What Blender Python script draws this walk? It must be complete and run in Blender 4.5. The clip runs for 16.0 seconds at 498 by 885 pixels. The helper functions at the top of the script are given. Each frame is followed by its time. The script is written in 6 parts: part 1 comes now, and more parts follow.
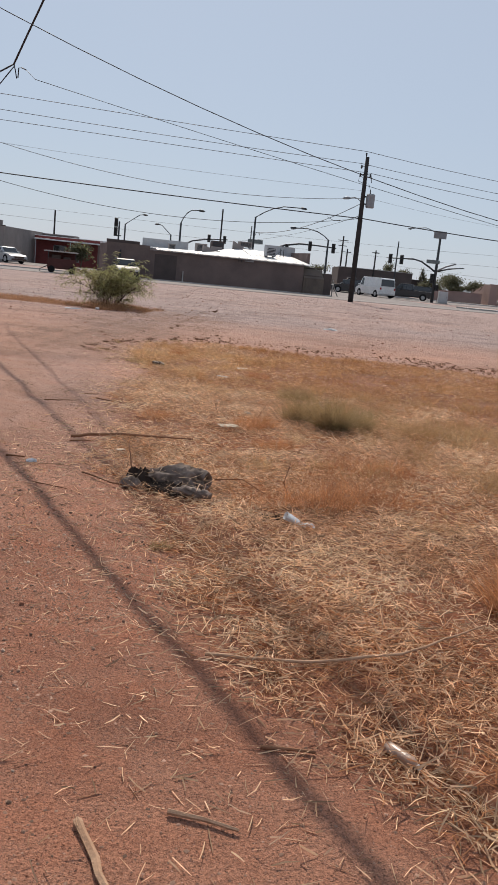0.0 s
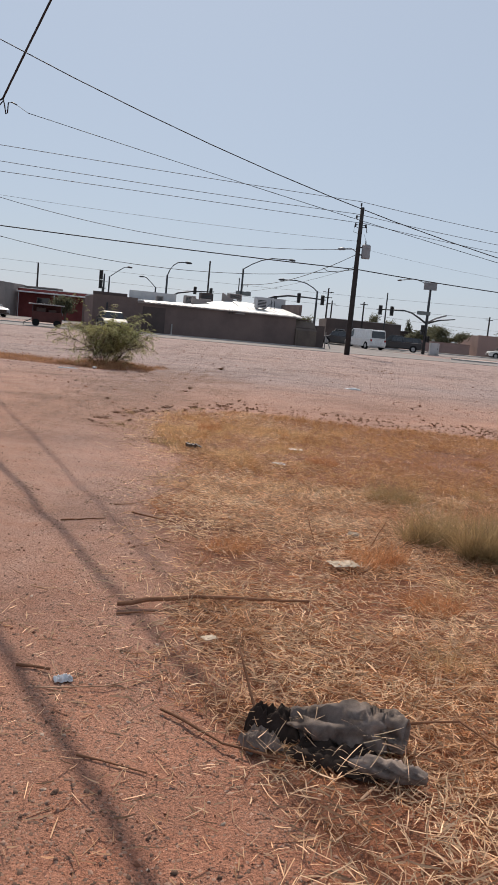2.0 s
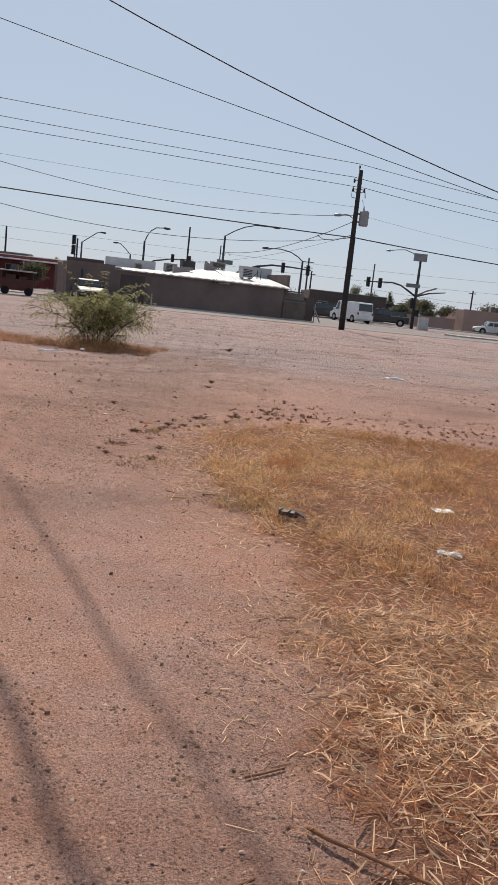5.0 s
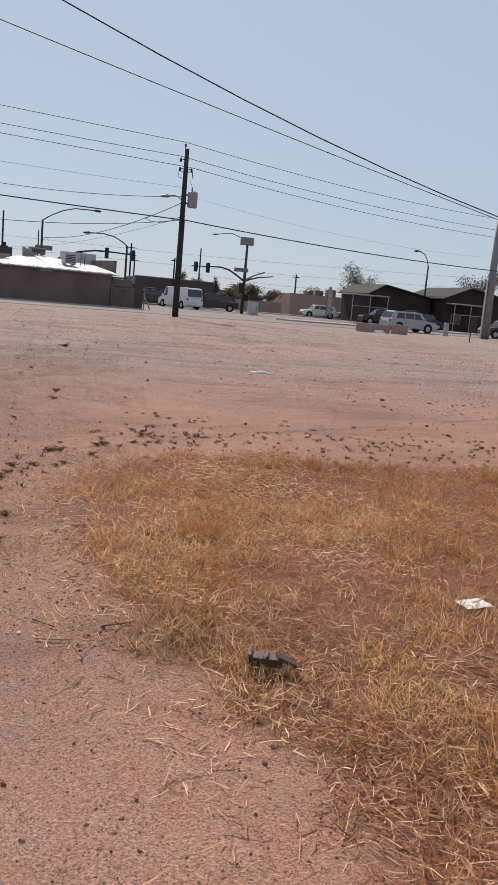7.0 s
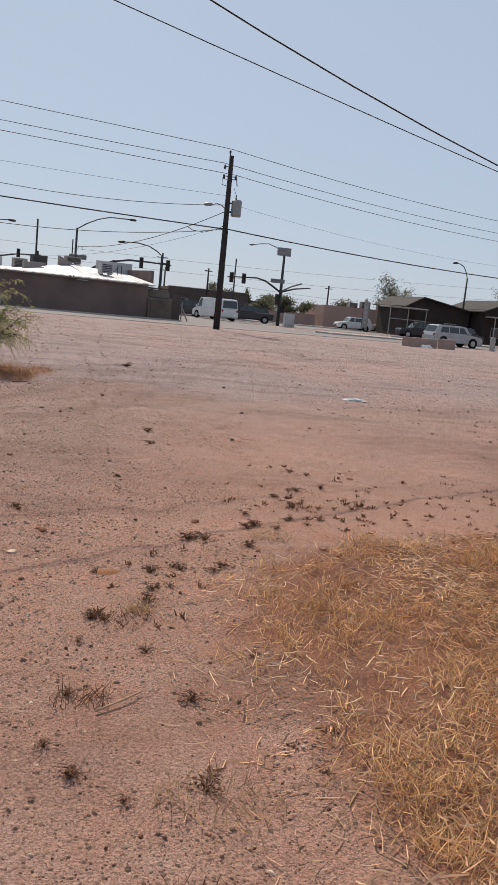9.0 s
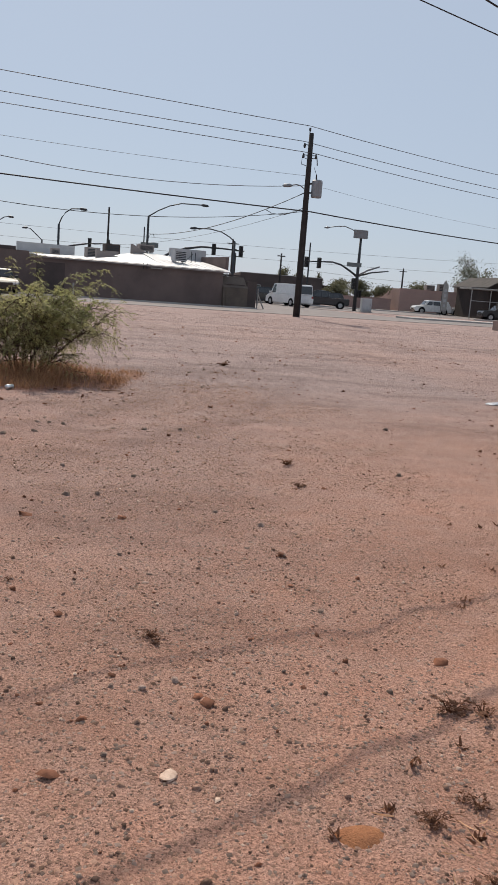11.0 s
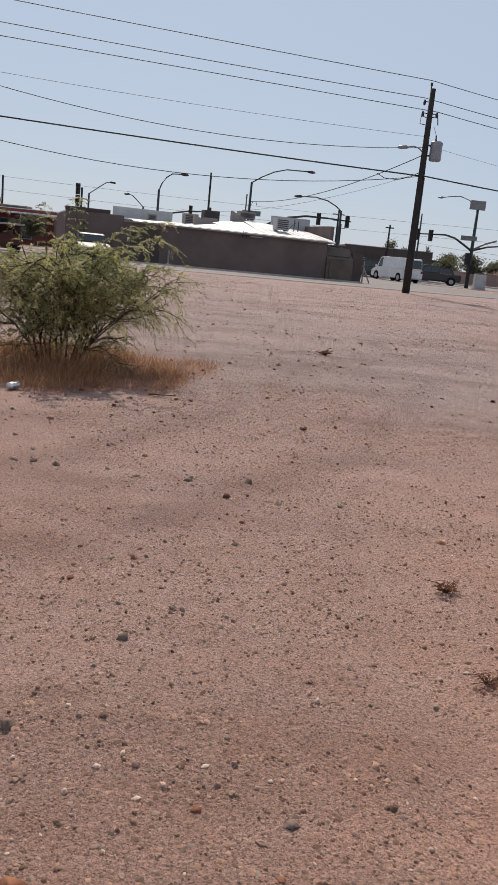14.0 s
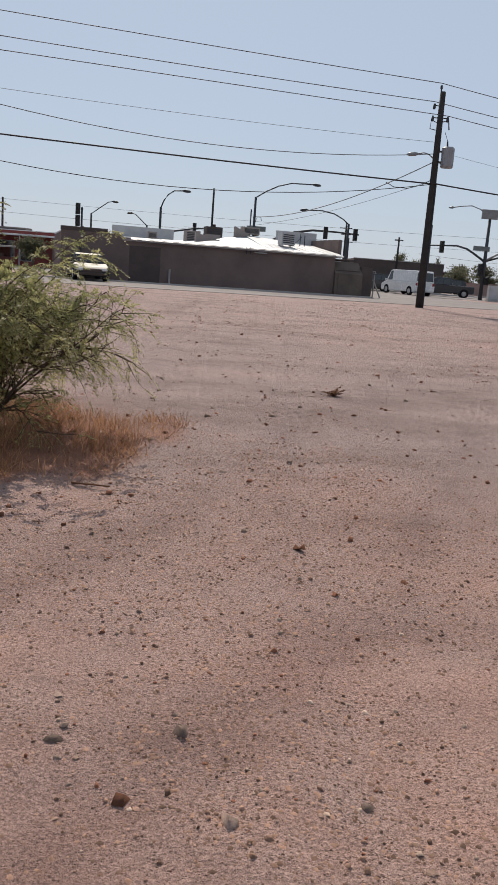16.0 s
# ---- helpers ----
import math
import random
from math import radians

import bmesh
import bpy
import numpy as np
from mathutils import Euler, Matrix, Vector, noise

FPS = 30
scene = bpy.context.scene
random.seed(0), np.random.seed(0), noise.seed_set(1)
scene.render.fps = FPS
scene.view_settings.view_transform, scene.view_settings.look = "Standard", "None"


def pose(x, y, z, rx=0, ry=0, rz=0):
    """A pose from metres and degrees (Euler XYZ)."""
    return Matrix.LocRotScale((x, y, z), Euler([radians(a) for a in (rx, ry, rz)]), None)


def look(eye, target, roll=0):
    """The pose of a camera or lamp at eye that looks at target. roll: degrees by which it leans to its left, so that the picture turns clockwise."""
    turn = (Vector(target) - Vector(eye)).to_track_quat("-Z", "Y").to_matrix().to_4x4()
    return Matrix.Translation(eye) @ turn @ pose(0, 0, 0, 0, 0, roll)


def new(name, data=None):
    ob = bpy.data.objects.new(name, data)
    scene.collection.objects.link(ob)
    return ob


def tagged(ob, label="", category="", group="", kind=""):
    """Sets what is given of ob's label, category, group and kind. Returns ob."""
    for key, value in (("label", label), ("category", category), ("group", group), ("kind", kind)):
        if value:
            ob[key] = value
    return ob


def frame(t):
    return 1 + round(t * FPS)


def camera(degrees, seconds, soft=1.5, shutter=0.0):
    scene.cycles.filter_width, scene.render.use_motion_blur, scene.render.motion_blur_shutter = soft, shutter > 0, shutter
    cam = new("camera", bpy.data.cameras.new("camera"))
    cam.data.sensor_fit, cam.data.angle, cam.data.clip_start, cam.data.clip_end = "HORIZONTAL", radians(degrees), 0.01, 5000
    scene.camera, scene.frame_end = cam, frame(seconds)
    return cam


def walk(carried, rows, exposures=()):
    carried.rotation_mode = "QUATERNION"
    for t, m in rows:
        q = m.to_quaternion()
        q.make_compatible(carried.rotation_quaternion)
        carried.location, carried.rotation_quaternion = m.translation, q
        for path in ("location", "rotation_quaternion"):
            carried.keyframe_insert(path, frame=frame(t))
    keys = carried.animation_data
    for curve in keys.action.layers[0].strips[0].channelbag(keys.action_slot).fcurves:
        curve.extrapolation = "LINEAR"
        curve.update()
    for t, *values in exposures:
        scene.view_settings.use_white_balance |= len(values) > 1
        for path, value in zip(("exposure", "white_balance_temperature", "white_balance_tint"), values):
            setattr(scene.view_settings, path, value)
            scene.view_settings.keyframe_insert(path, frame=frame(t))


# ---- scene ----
cam = camera(32.7, 16.0, soft=1.1)
PATH = [
    (0, (-5.887, 0.531, 1.546), (-5.901, 2.491, 1.15), 5.8),
    (0.5, (-6.157, 1.259, 1.568), (-6.099, 3.239, 1.288), 6.1),
    (1, (-6.458, 1.947, 1.555), (-6.442, 3.922, 1.237), 6.0),
    (1.5, (-6.62, 2.628, 1.555), (-6.576, 4.608, 1.279), 5.4),
    (2, (-6.892, 3.32, 1.522), (-6.872, 5.301, 1.246), 5.5),
    (2.5, (-7.031, 4.067, 1.502), (-6.99, 6.048, 1.224), 5.9),
    (3, (-7.291, 4.713, 1.498), (-7.243, 6.692, 1.217), 6.1),
    (3.5, (-7.487, 5.427, 1.47), (-7.388, 7.399, 1.152), 7.1),
    (4, (-7.78, 6.041, 1.47), (-7.684, 8.013, 1.154), 7.0),
    (4.2, (-7.839, 6.308, 1.497), (-7.755, 8.28, 1.174), 6.5),
    (6.3, (-8.279, 9.205, 1.421), (-8.032, 11.157, 1.06), 6.2),
    (6.5, (-8.27, 9.452, 1.405), (-7.859, 11.372, 1.02), 5.6),
    (7, (-8.361, 10.112, 1.417), (-7.866, 12.021, 1.089), 5.2),
    (7.5, (-8.521, 10.739, 1.421), (-8.179, 12.69, 1.149), 4.1),
    (8, (-8.878, 11.378, 1.441), (-8.491, 13.32, 1.16), 5.6),
    (8.2, (-8.942, 11.605, 1.42), (-8.57, 13.548, 1.128), 5.9),
    (10.3, (-9.281, 13.974, 1.439), (-8.697, 15.86, 1.12), 5.2),
    (10.5, (-9.358, 14.225, 1.446), (-9.002, 16.163, 1.104), 4.8),
    (11, (-9.416, 14.818, 1.418), (-9.128, 16.764, 1.062), 4.5),
    (11.5, (-9.537, 15.356, 1.392), (-9.387, 17.316, 1.023), 4.8),
    (12, (-9.503, 15.93, 1.363), (-9.308, 17.886, 0.994), 4.3),
    (12.5, (-9.47, 16.51, 1.36), (-9.306, 18.472, 1.003), 4.5),
    (13, (-9.343, 17.104, 1.356), (-9.228, 19.071, 1.014), 5.1),
    (13.5, (-9.21, 17.726, 1.313), (-9.113, 19.693, 0.966), 6.0),
    (14, (-9.082, 18.285, 1.306), (-9.012, 20.235, 0.87), 5.8),
    (14.5, (-8.942, 18.95, 1.327), (-8.854, 20.902, 0.9), 5.2),
    (15, (-8.885, 19.568, 1.333), (-8.863, 21.534, 0.969), 5.1),
    (15.5, (-8.777, 20.223, 1.341), (-8.714, 22.185, 0.959), 4.7),
    (16, (-8.795, 20.84, 1.324), (-8.758, 22.799, 0.922), 4.3),
]
walk(cam, [(t, look(eye, target, roll)) for t, eye, target, roll in PATH])

# ---- light ----
SUN_EL, SUN_AZ = radians(42.3), radians(-8.0)   # elevation; azimuth from +y, towards +x
SUN_DIR = Vector((math.sin(SUN_AZ) * math.cos(SUN_EL), math.cos(SUN_AZ) * math.cos(SUN_EL), math.sin(SUN_EL)))
world = bpy.data.worlds.new("world")
scene.world = world
world.use_nodes = True
wn = world.node_tree.nodes
sky = wn.new("ShaderNodeTexSky")
sky.sky_type = 'NISHITA'
sky.sun_disc = False
sky.sun_elevation = SUN_EL
sky.sun_rotation = SUN_AZ
sky.air_density, sky.dust_density, sky.ozone_density = 1.0, 0.6, 3.0
haze = wn.new("ShaderNodeMix")          # thin even haze over the clear sky
haze.data_type = 'RGBA'
haze.inputs["Factor"].default_value = 0.78
haze.inputs[7].default_value = (6.25, 7.2, 8.7, 1)
world.node_tree.links.new(sky.outputs["Color"], haze.inputs[6])
world.node_tree.links.new(haze.outputs[2], wn["Background"].inputs["Color"])
wn["Background"].inputs["Strength"].default_value = 0.08
sun = new("sun", bpy.data.lights.new("sun", 'SUN'))
sun.data.energy, sun.data.angle, sun.data.color = 4.6, radians(0.32), (1.0, 0.90, 0.77)
sun.matrix_world = look(SUN_DIR * 200, (0, 0, 0))


# ---- materials ----
def nodes_of(name):
    m = bpy.data.materials.new(name)
    m.use_nodes = True
    nt = m.node_tree
    return m, nt, nt.nodes, nt.links, nt.nodes["Principled BSDF"]


def add_noise(ns, ls, vec, scale, detail=4.0, rough=0.6):
    n = ns.new("ShaderNodeTexNoise")
    n.inputs["Scale"].default_value = scale
    n.inputs["Detail"].default_value = detail
    n.inputs["Roughness"].default_value = rough
    ls.new(vec, n.inputs["Vector"])
    return n.outputs["Fac"]


def mix_colors(ns, ls, fac, a, b, blend='MIX'):
    x = ns.new("ShaderNodeMix")
    x.data_type, x.blend_type = 'RGBA', blend
    for sock, v in ((x.inputs["Factor"], fac), (x.inputs[6], a), (x.inputs[7], b)):
        if isinstance(v, bpy.types.NodeSocket):
            ls.new(v, sock)
        elif isinstance(v, (int, float)):
            sock.default_value = v
        else:
            sock.default_value = (*v, 1)
    return x.outputs[2]


def ramp(ns, ls, fac, lo, hi):
    r = ns.new("ShaderNodeMapRange")
    r.inputs["From Min"].default_value, r.inputs["From Max"].default_value = lo, hi
    ls.new(fac, r.inputs["Value"])
    return r.outputs["Result"]


def add_bump(ns, ls, bsdf, height, strength, dist):
    b = ns.new("ShaderNodeBump")
    b.inputs["Strength"].default_value = strength
    b.inputs["Distance"].default_value = dist
    ls.new(height, b.inputs["Height"])
    ls.new(b.outputs["Normal"], bsdf.inputs["Normal"])


def mat(name, c1, c2=None, scale=3.0, rough=0.8, metal=0.0, bump=0.3, fine=60.0, dist=0.01, rnd=0.0, island=0.0, spec=0.5, glow=0.0):
    """Two-scale surface: c1 to c2 in large stains, a fine grain in value and relief, and a shift per object or per island."""
    m, nt, ns, ls, bsdf = nodes_of(name)
    c2 = c2 or tuple(v * 0.72 for v in c1)
    vec = ns.new("ShaderNodeTexCoord").outputs["Object"]
    big = ramp(ns, ls, add_noise(ns, ls, vec, scale), 0.35, 0.65)
    small = add_noise(ns, ls, vec, fine, 3.0)
    col = mix_colors(ns, ls, big, c1, c2)
    col = mix_colors(ns, ls, ramp(ns, ls, small, 0.3, 0.75), col, mix_colors(ns, ls, 1.0, col, (0.72, 0.72, 0.72), 'MULTIPLY'))
    for amount, src in ((rnd, "obj"), (island, "isl")):
        if amount:
            out = ns.new("ShaderNodeObjectInfo").outputs["Random"] if src == "obj" else ns.new("ShaderNodeNewGeometry").outputs["Random Per Island"]
            hsv = ns.new("ShaderNodeHueSaturation")
            ls.new(ramp_to(ns, ls, out, 1 - amount, 1 + amount), hsv.inputs["Value"])
            ls.new(col, hsv.inputs["Color"])
            col = hsv.outputs["Color"]
    ls.new(col, bsdf.inputs["Base Color"])
    bsdf.inputs["Roughness"].default_value = rough
    bsdf.inputs["Metallic"].default_value = metal
    bsdf.inputs["Specular IOR Level"].default_value = 0.15 if (glow or rough >= 0.8) and spec == 0.5 else spec
    if bump:
        add_bump(ns, ls, bsdf, small, bump, dist)
    if glow:                            # thin leaves and blades let light through
        tr = ns.new("ShaderNodeBsdfTranslucent")
        ls.new(col, tr.inputs["Color"])
        mx = ns.new("ShaderNodeMixShader")
        mx.inputs[0].default_value = glow
        ls.new(bsdf.outputs[0], mx.inputs[1])
        ls.new(tr.outputs[0], mx.inputs[2])
        ls.new(mx.outputs[0], ns["Material Output"].inputs["Surface"])
    return m


def ramp_to(ns, ls, fac, lo, hi):
    r = ns.new("ShaderNodeMapRange")
    r.inputs["To Min"].default_value, r.inputs["To Max"].default_value = lo, hi
    ls.new(fac, r.inputs["Value"])
    return r.outputs["Result"]


def ground_material():
    m, nt, ns, ls, bsdf = nodes_of("dirt_ground")
    vec = ns.new("ShaderNodeTexCoord").outputs["Object"]

    def attr(n):
        a = ns.new("ShaderNodeAttribute")
        a.attribute_name = n
        return a.outputs["Fac"]
    n1 = ramp(ns, ls, add_noise(ns, ls, vec, 0.55, 6), 0.36, 0.64)
    n2 = ramp(ns, ls, add_noise(ns, ls, vec, 4.0, 6), 0.35, 0.68)
    n3 = add_noise(ns, ls, vec, 55.0, 5, 0.7)
    red, tan, grey, straw = (0.318, 0.135, 0.076), (0.35, 0.178, 0.112), (0.292, 0.246, 0.237), (0.26, 0.115, 0.06)
    col = mix_colors(ns, ls, n1, red, tan)
    col = mix_colors(ns, ls, ramp_to(ns, ls, n2, 0.0, 0.45), col, (0.370, 0.226, 0.159))
    col = mix_colors(ns, ls, attr("pale"), col, mix_colors(ns, ls, n2, (0.398, 0.250, 0.184), (0.425, 0.303, 0.245)))
    # grey soil and gravel, with some distance haze mixed into the colour
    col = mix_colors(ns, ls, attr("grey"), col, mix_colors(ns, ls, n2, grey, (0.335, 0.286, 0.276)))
    # red-brown soil under the straw, darkened for shade between the stems
    col = mix_colors(ns, ls, attr("straw"), col, mix_colors(ns, ls, n2, straw, (0.20, 0.085, 0.045)))
    # long drifts and wheel streaks across the lot
    mp = ns.new("ShaderNodeMapping")
    mp.inputs["Rotation"].default_value = (0, 0, -0.25)
    mp.inputs["Scale"].default_value = (0.38, 0.85, 1.0)
    ls.new(vec, mp.inputs["Vector"])
    st = add_noise(ns, ls, mp.outputs["Vector"], 0.8, 8, 0.66)
    col = mix_colors(ns, ls, ramp(ns, ls, st, 0.50, 0.63), col, mix_colors(ns, ls, 1.0, col, (0.74, 0.72, 0.72), 'MULTIPLY'))
    col = mix_colors(ns, ls, ramp(ns, ls, st, 0.46, 0.36), col, mix_colors(ns, ls, 1.0, col, (1.14, 1.1, 1.08), 'MULTIPLY'))
    # loose stones and grit of three sizes, thicker in the gravel drifts
    n5 = add_noise(ns, ls, vec, 95.0, 3, 0.75)

    def math_node(op, a, b):
        x = ns.new("ShaderNodeMath")
        x.operation = op
        for sock, v in zip(x.inputs, (a, b)):
            if isinstance(v, (int, float)):
                sock.default_value = v
            else:
                ls.new(v, sock)
        return x.outputs[0]
    height = math_node('MULTIPLY', n5, 0.011)
    height = math_node('ADD', height, math_node('MULTIPLY', n3, 0.014))
    fine = ramp(ns, ls, n5, 0.38, 0.62)
    col = mix_colors(ns, ls, fine, mix_colors(ns, ls, 1.0, col, (0.70, 0.67, 0.66), 'MULTIPLY'), mix_colors(ns, ls, 1.0, col, (1.27, 1.26, 1.25), 'MULTIPLY'))
    for scale, share, tall in ((85.0, 0.80, 0.005), (140.0, 0.55, 0.004), (260.0, 0.45, 0.0025)):
        v = ns.new("ShaderNodeTexVoronoi")
        v.inputs["Scale"].default_value = scale
        ls.new(vec, v.inputs["Vector"])
        sep = ns.new("ShaderNodeSeparateColor")
        ls.new(v.outputs["Color"], sep.inputs["Color"])
        d = math_node('ADD', v.outputs["Distance"], math_node('MULTIPLY', math_node('SUBTRACT', n5, 0.5), 0.5))
        some = math_node('GREATER_THAN', math_node('ADD', sep.outputs[0], math_node('MULTIPLY', math_node('SUBTRACT', n2, 0.5), 0.25)), share)
        dome = math_node('MULTIPLY', ramp(ns, ls, d, 0.36, 0.28), some)
        tone = mix_colors(ns, ls, sep.outputs[1], mix_colors(ns, ls, 1.0, col, (0.30, 0.27, 0.26), 'MULTIPLY'), mix_colors(ns, ls, 0.35, mix_colors(ns, ls, 1.0, col, (1.5, 1.48, 1.46), 'MULTIPLY'), (0.42, 0.34, 0.30)))
        col = mix_colors(ns, ls, math_node('MULTIPLY', dome, 0.95), col, tone)
        height = math_node('ADD', height, math_node('MULTIPLY', dome, tall))
    # packed wheel tracks
    col = mix_colors(ns, ls, attr("track"), col, mix_colors(ns, ls, 1.0, col, (0.72, 0.70, 0.71), 'MULTIPLY'))
    col = mix_colors(ns, ls, 1.0, col, (1.03, 0.905, 0.868), 'MULTIPLY')
    ls.new(col, bsdf.inputs["Base Color"])
    bsdf.inputs["Roughness"].default_value = 0.95
    bsdf.inputs["Specular IOR Level"].default_value = 0.2
    add_bump(ns, ls, bsdf, height, 1.0, 1.0)
    return m


M_GROUND = ground_material()
M_PEBBLE = mat("pebble", (0.33, 0.20, 0.145), (0.23, 0.132, 0.094), 30, 0.9, island=0.6, bump=0.2, fine=200)
M_GREYPEBBLE = mat("grey_pebble", (0.29, 0.205, 0.168), (0.20, 0.138, 0.11), 30, 0.9, island=0.5, bump=0.2, fine=200)
M_CHIP = mat("pale_chip", (0.52, 0.385, 0.30), (0.40, 0.28, 0.215), 30, 0.9, island=0.4, bump=0.0, fine=200)
M_STONE = mat("pale_stone", (0.34, 0.225, 0.17), (0.26, 0.165, 0.125), 12, 0.9, rnd=0.15)
M_CLOD = mat("dark_clod", (0.17, 0.072, 0.044), (0.23, 0.10, 0.06), 20, 0.95, island=0.4)
M_STRAW = mat("straw", (0.87, 0.62, 0.40), (0.60, 0.34, 0.19), 1.2, 0.5, bump=0, island=0.62, fine=20, glow=0.3)
M_GOLD = mat("golden_grass", (0.82, 0.56, 0.30), (0.63, 0.37, 0.17), 0.9, 0.6, bump=0, island=0.5, fine=8, glow=0.45)
M_RUSTGRASS = mat("orange_dry_grass", (0.60, 0.335, 0.16), (0.45, 0.22, 0.10), 0.9, 0.6, bump=0, island=0.55, fine=8, glow=0.45)
M_DRYTALL = mat("tall_dry_grass", (0.42, 0.315, 0.17), (0.39, 0.255, 0.125), 1.0, 0.65, bump=0, island=0.4, fine=8, glow=0.45)
M_TANGRASS = mat("tan_dry_grass", (0.56, 0.375, 0.20), (0.46, 0.275, 0.13), 1.0, 0.65, bump=0, island=0.4, fine=8, glow=0.45)
M_RUST = mat("rusty_dry_weed", (0.62, 0.31, 0.15), (0.44, 0.19, 0.09), 2.0, 0.65, bump=0, island=0.4, fine=8, glow=0.45)
M_BROWNGRASS = mat("brown_dry_grass", (0.50, 0.28, 0.15), (0.35, 0.18, 0.10), 2.0, 0.7, bump=0, island=0.4, fine=8, glow=0.45)
M_WEED = mat("withered_weed", (0.17, 0.08, 0.048), (0.25, 0.125, 0.075), 5, 0.8, bump=0, island=0.4, glow=0.35)
M_LEAF = mat("mesquite_leaf", (0.28, 0.288, 0.13), (0.47, 0.43, 0.195), 1.6, 0.5, bump=0, island=0.45, fine=12, glow=0.58)
M_BARK = mat("shrub_bark", (0.12, 0.085, 0.06), None, 8, 0.9)
M_STICK = mat("weathered_stick", (0.30, 0.15, 0.085), (0.20, 0.095, 0.055), 8, 0.9, bump=0.5, fine=90, rnd=0.2)
M_PALEWOOD = mat("pale_split_wood", (0.58, 0.37, 0.24), (0.40, 0.235, 0.145), 6, 0.8, bump=0.5, fine=90)
M_CLOTH = mat("grey_cloth", (0.125, 0.095, 0.08), (0.30, 0.235, 0.20), 7, 0.95, bump=0.6, fine=240, dist=0.004)
# near-black cloth, whose colour also stands for shade under the trousers
M_CLOTHDARK = mat("cloth_and_shade_black", (0.03, 0.02, 0.016), (0.05, 0.035, 0.028), 6, 0.95, bump=0.5, fine=200, dist=0.004)
M_PAPER = mat("white_paper", (0.80, 0.79, 0.78), (0.66, 0.66, 0.67), 8, 0.7, bump=0.2, fine=30)
M_CARD = mat("worn_cardboard", (0.62, 0.50, 0.38), (0.50, 0.39, 0.29), 8, 0.85, bump=0.2)
M_BLUE = mat("blue_print", (0.76, 0.76, 0.78), None, 20, 0.5, bump=0)
M_PLASTIC = mat("clouded_plastic", (0.50, 0.36, 0.28), (0.36, 0.24, 0.18), 10, 0.3, bump=0.15)
M_ALU = mat("crushed_aluminium", (0.75, 0.75, 0.76), None, 10, 0.3, 0.9, bump=0.2)
M_BLACKPLASTIC = mat("black_plastic", (0.045, 0.026, 0.02), (0.075, 0.042, 0.03), 14, 0.6)
M_POLE = mat("creosote_pole", (0.036, 0.033, 0.033), (0.055, 0.05, 0.048), 3, 0.9, bump=0.5, fine=40)
M_STEEL = mat("galvanised_steel", (0.25, 0.26, 0.27), (0.20, 0.205, 0.215), 4, 0.55, 0.4, bump=0.05)
M_DARKSTEEL = mat("dark_steel", (0.055, 0.06, 0.066), (0.04, 0.043, 0.048), 4, 0.6, 0.3, bump=0.05)
M_TRANSF = mat("grey_enamel", (0.28, 0.295, 0.31), (0.23, 0.245, 0.26), 4, 0.45, bump=0.05)
M_WIRE = mat("black_cable", (0.02, 0.02, 0.024), None, 4, 0.6, bump=0)
M_WIRETHIN = mat("aluminium_wire", (0.17, 0.175, 0.19), None, 4, 0.6, 0.2, bump=0)
M_SIGNALBLACK = mat("signal_black", (0.02, 0.021, 0.023), None, 4, 0.5, bump=0)
M_SIGNGREEN = mat("street_sign_back", (0.16, 0.19, 0.19), None, 4, 0.5, bump=0)
M_WALLBROWN = mat("brown_stucco", (0.20, 0.15, 0.135), (0.145, 0.112, 0.103), 0.55, 0.92, bump=0.5, fine=45)
M_WALLDARK = mat("dark_brown_paint", (0.085, 0.07, 0.066), (0.115, 0.09, 0.083), 0.7, 0.9, bump=0.4, fine=45)
M_ENCL = mat("olive_brown_block", (0.16, 0.128, 0.105), (0.11, 0.09, 0.08), 0.9, 0.92, bump=0.5, fine=45)
M_ROOFWHITE = mat("white_metal_roof", (0.78, 0.77, 0.76), (0.55, 0.54, 0.53), 0.5, 0.42, bump=0.1)
M_GREYWALL = mat("grey_stucco", (0.33, 0.29, 0.27), (0.26, 0.23, 0.215), 0.6, 0.92, bump=0.4, fine=45)
M_LTGREY = mat("pale_grey_panel", (0.52, 0.52, 0.52), (0.42, 0.42, 0.43), 1.0, 0.8, bump=0.2)
M_RED = mat("red_painted_wall", (0.27, 0.075, 0.07), (0.20, 0.058, 0.055), 0.8, 0.8, bump=0.2)
M_MAROON = mat("faded_maroon_paint", (0.11, 0.045, 0.04), (0.075, 0.034, 0.03), 1.2, 0.8, bump=0.2)
M_PINK = mat("pink_stucco", (0.40, 0.285, 0.25), (0.33, 0.24, 0.215), 0.5, 0.92, bump=0.4, fine=45)
M_SHINGLE = mat("brown_shingle", (0.06, 0.054, 0.051), (0.085, 0.075, 0.07), 1.2, 0.9, bump=0.6, fine=14)
M_HOUSE = mat("dark_house_paint", (0.062, 0.047, 0.042), (0.045, 0.036, 0.033), 0.8, 0.9, bump=0.3)
M_TRIM = mat("pale_trim", (0.40, 0.385, 0.365), None, 2, 0.7, bump=0.1)
M_ROAD = mat("dusty_asphalt", (0.27, 0.235, 0.222), (0.21, 0.185, 0.178), 0.5, 0.85, bump=0.4, fine=60)
M_WALK = mat("concrete_walk", (0.52, 0.48, 0.45), (0.43, 0.40, 0.375), 0.6, 0.9, bump=0.3)
M_BLOCK = mat("concrete_block", (0.40, 0.29, 0.245), (0.32, 0.24, 0.21), 1.4, 0.92, bump=0.5)
M_TYRE = mat("tyre_rubber", (0.018, 0.018, 0.019), None, 5, 0.85, bump=0.2)
M_RIM = mat("wheel_alloy", (0.45, 0.45, 0.46), None, 5, 0.35, 0.8, bump=0)
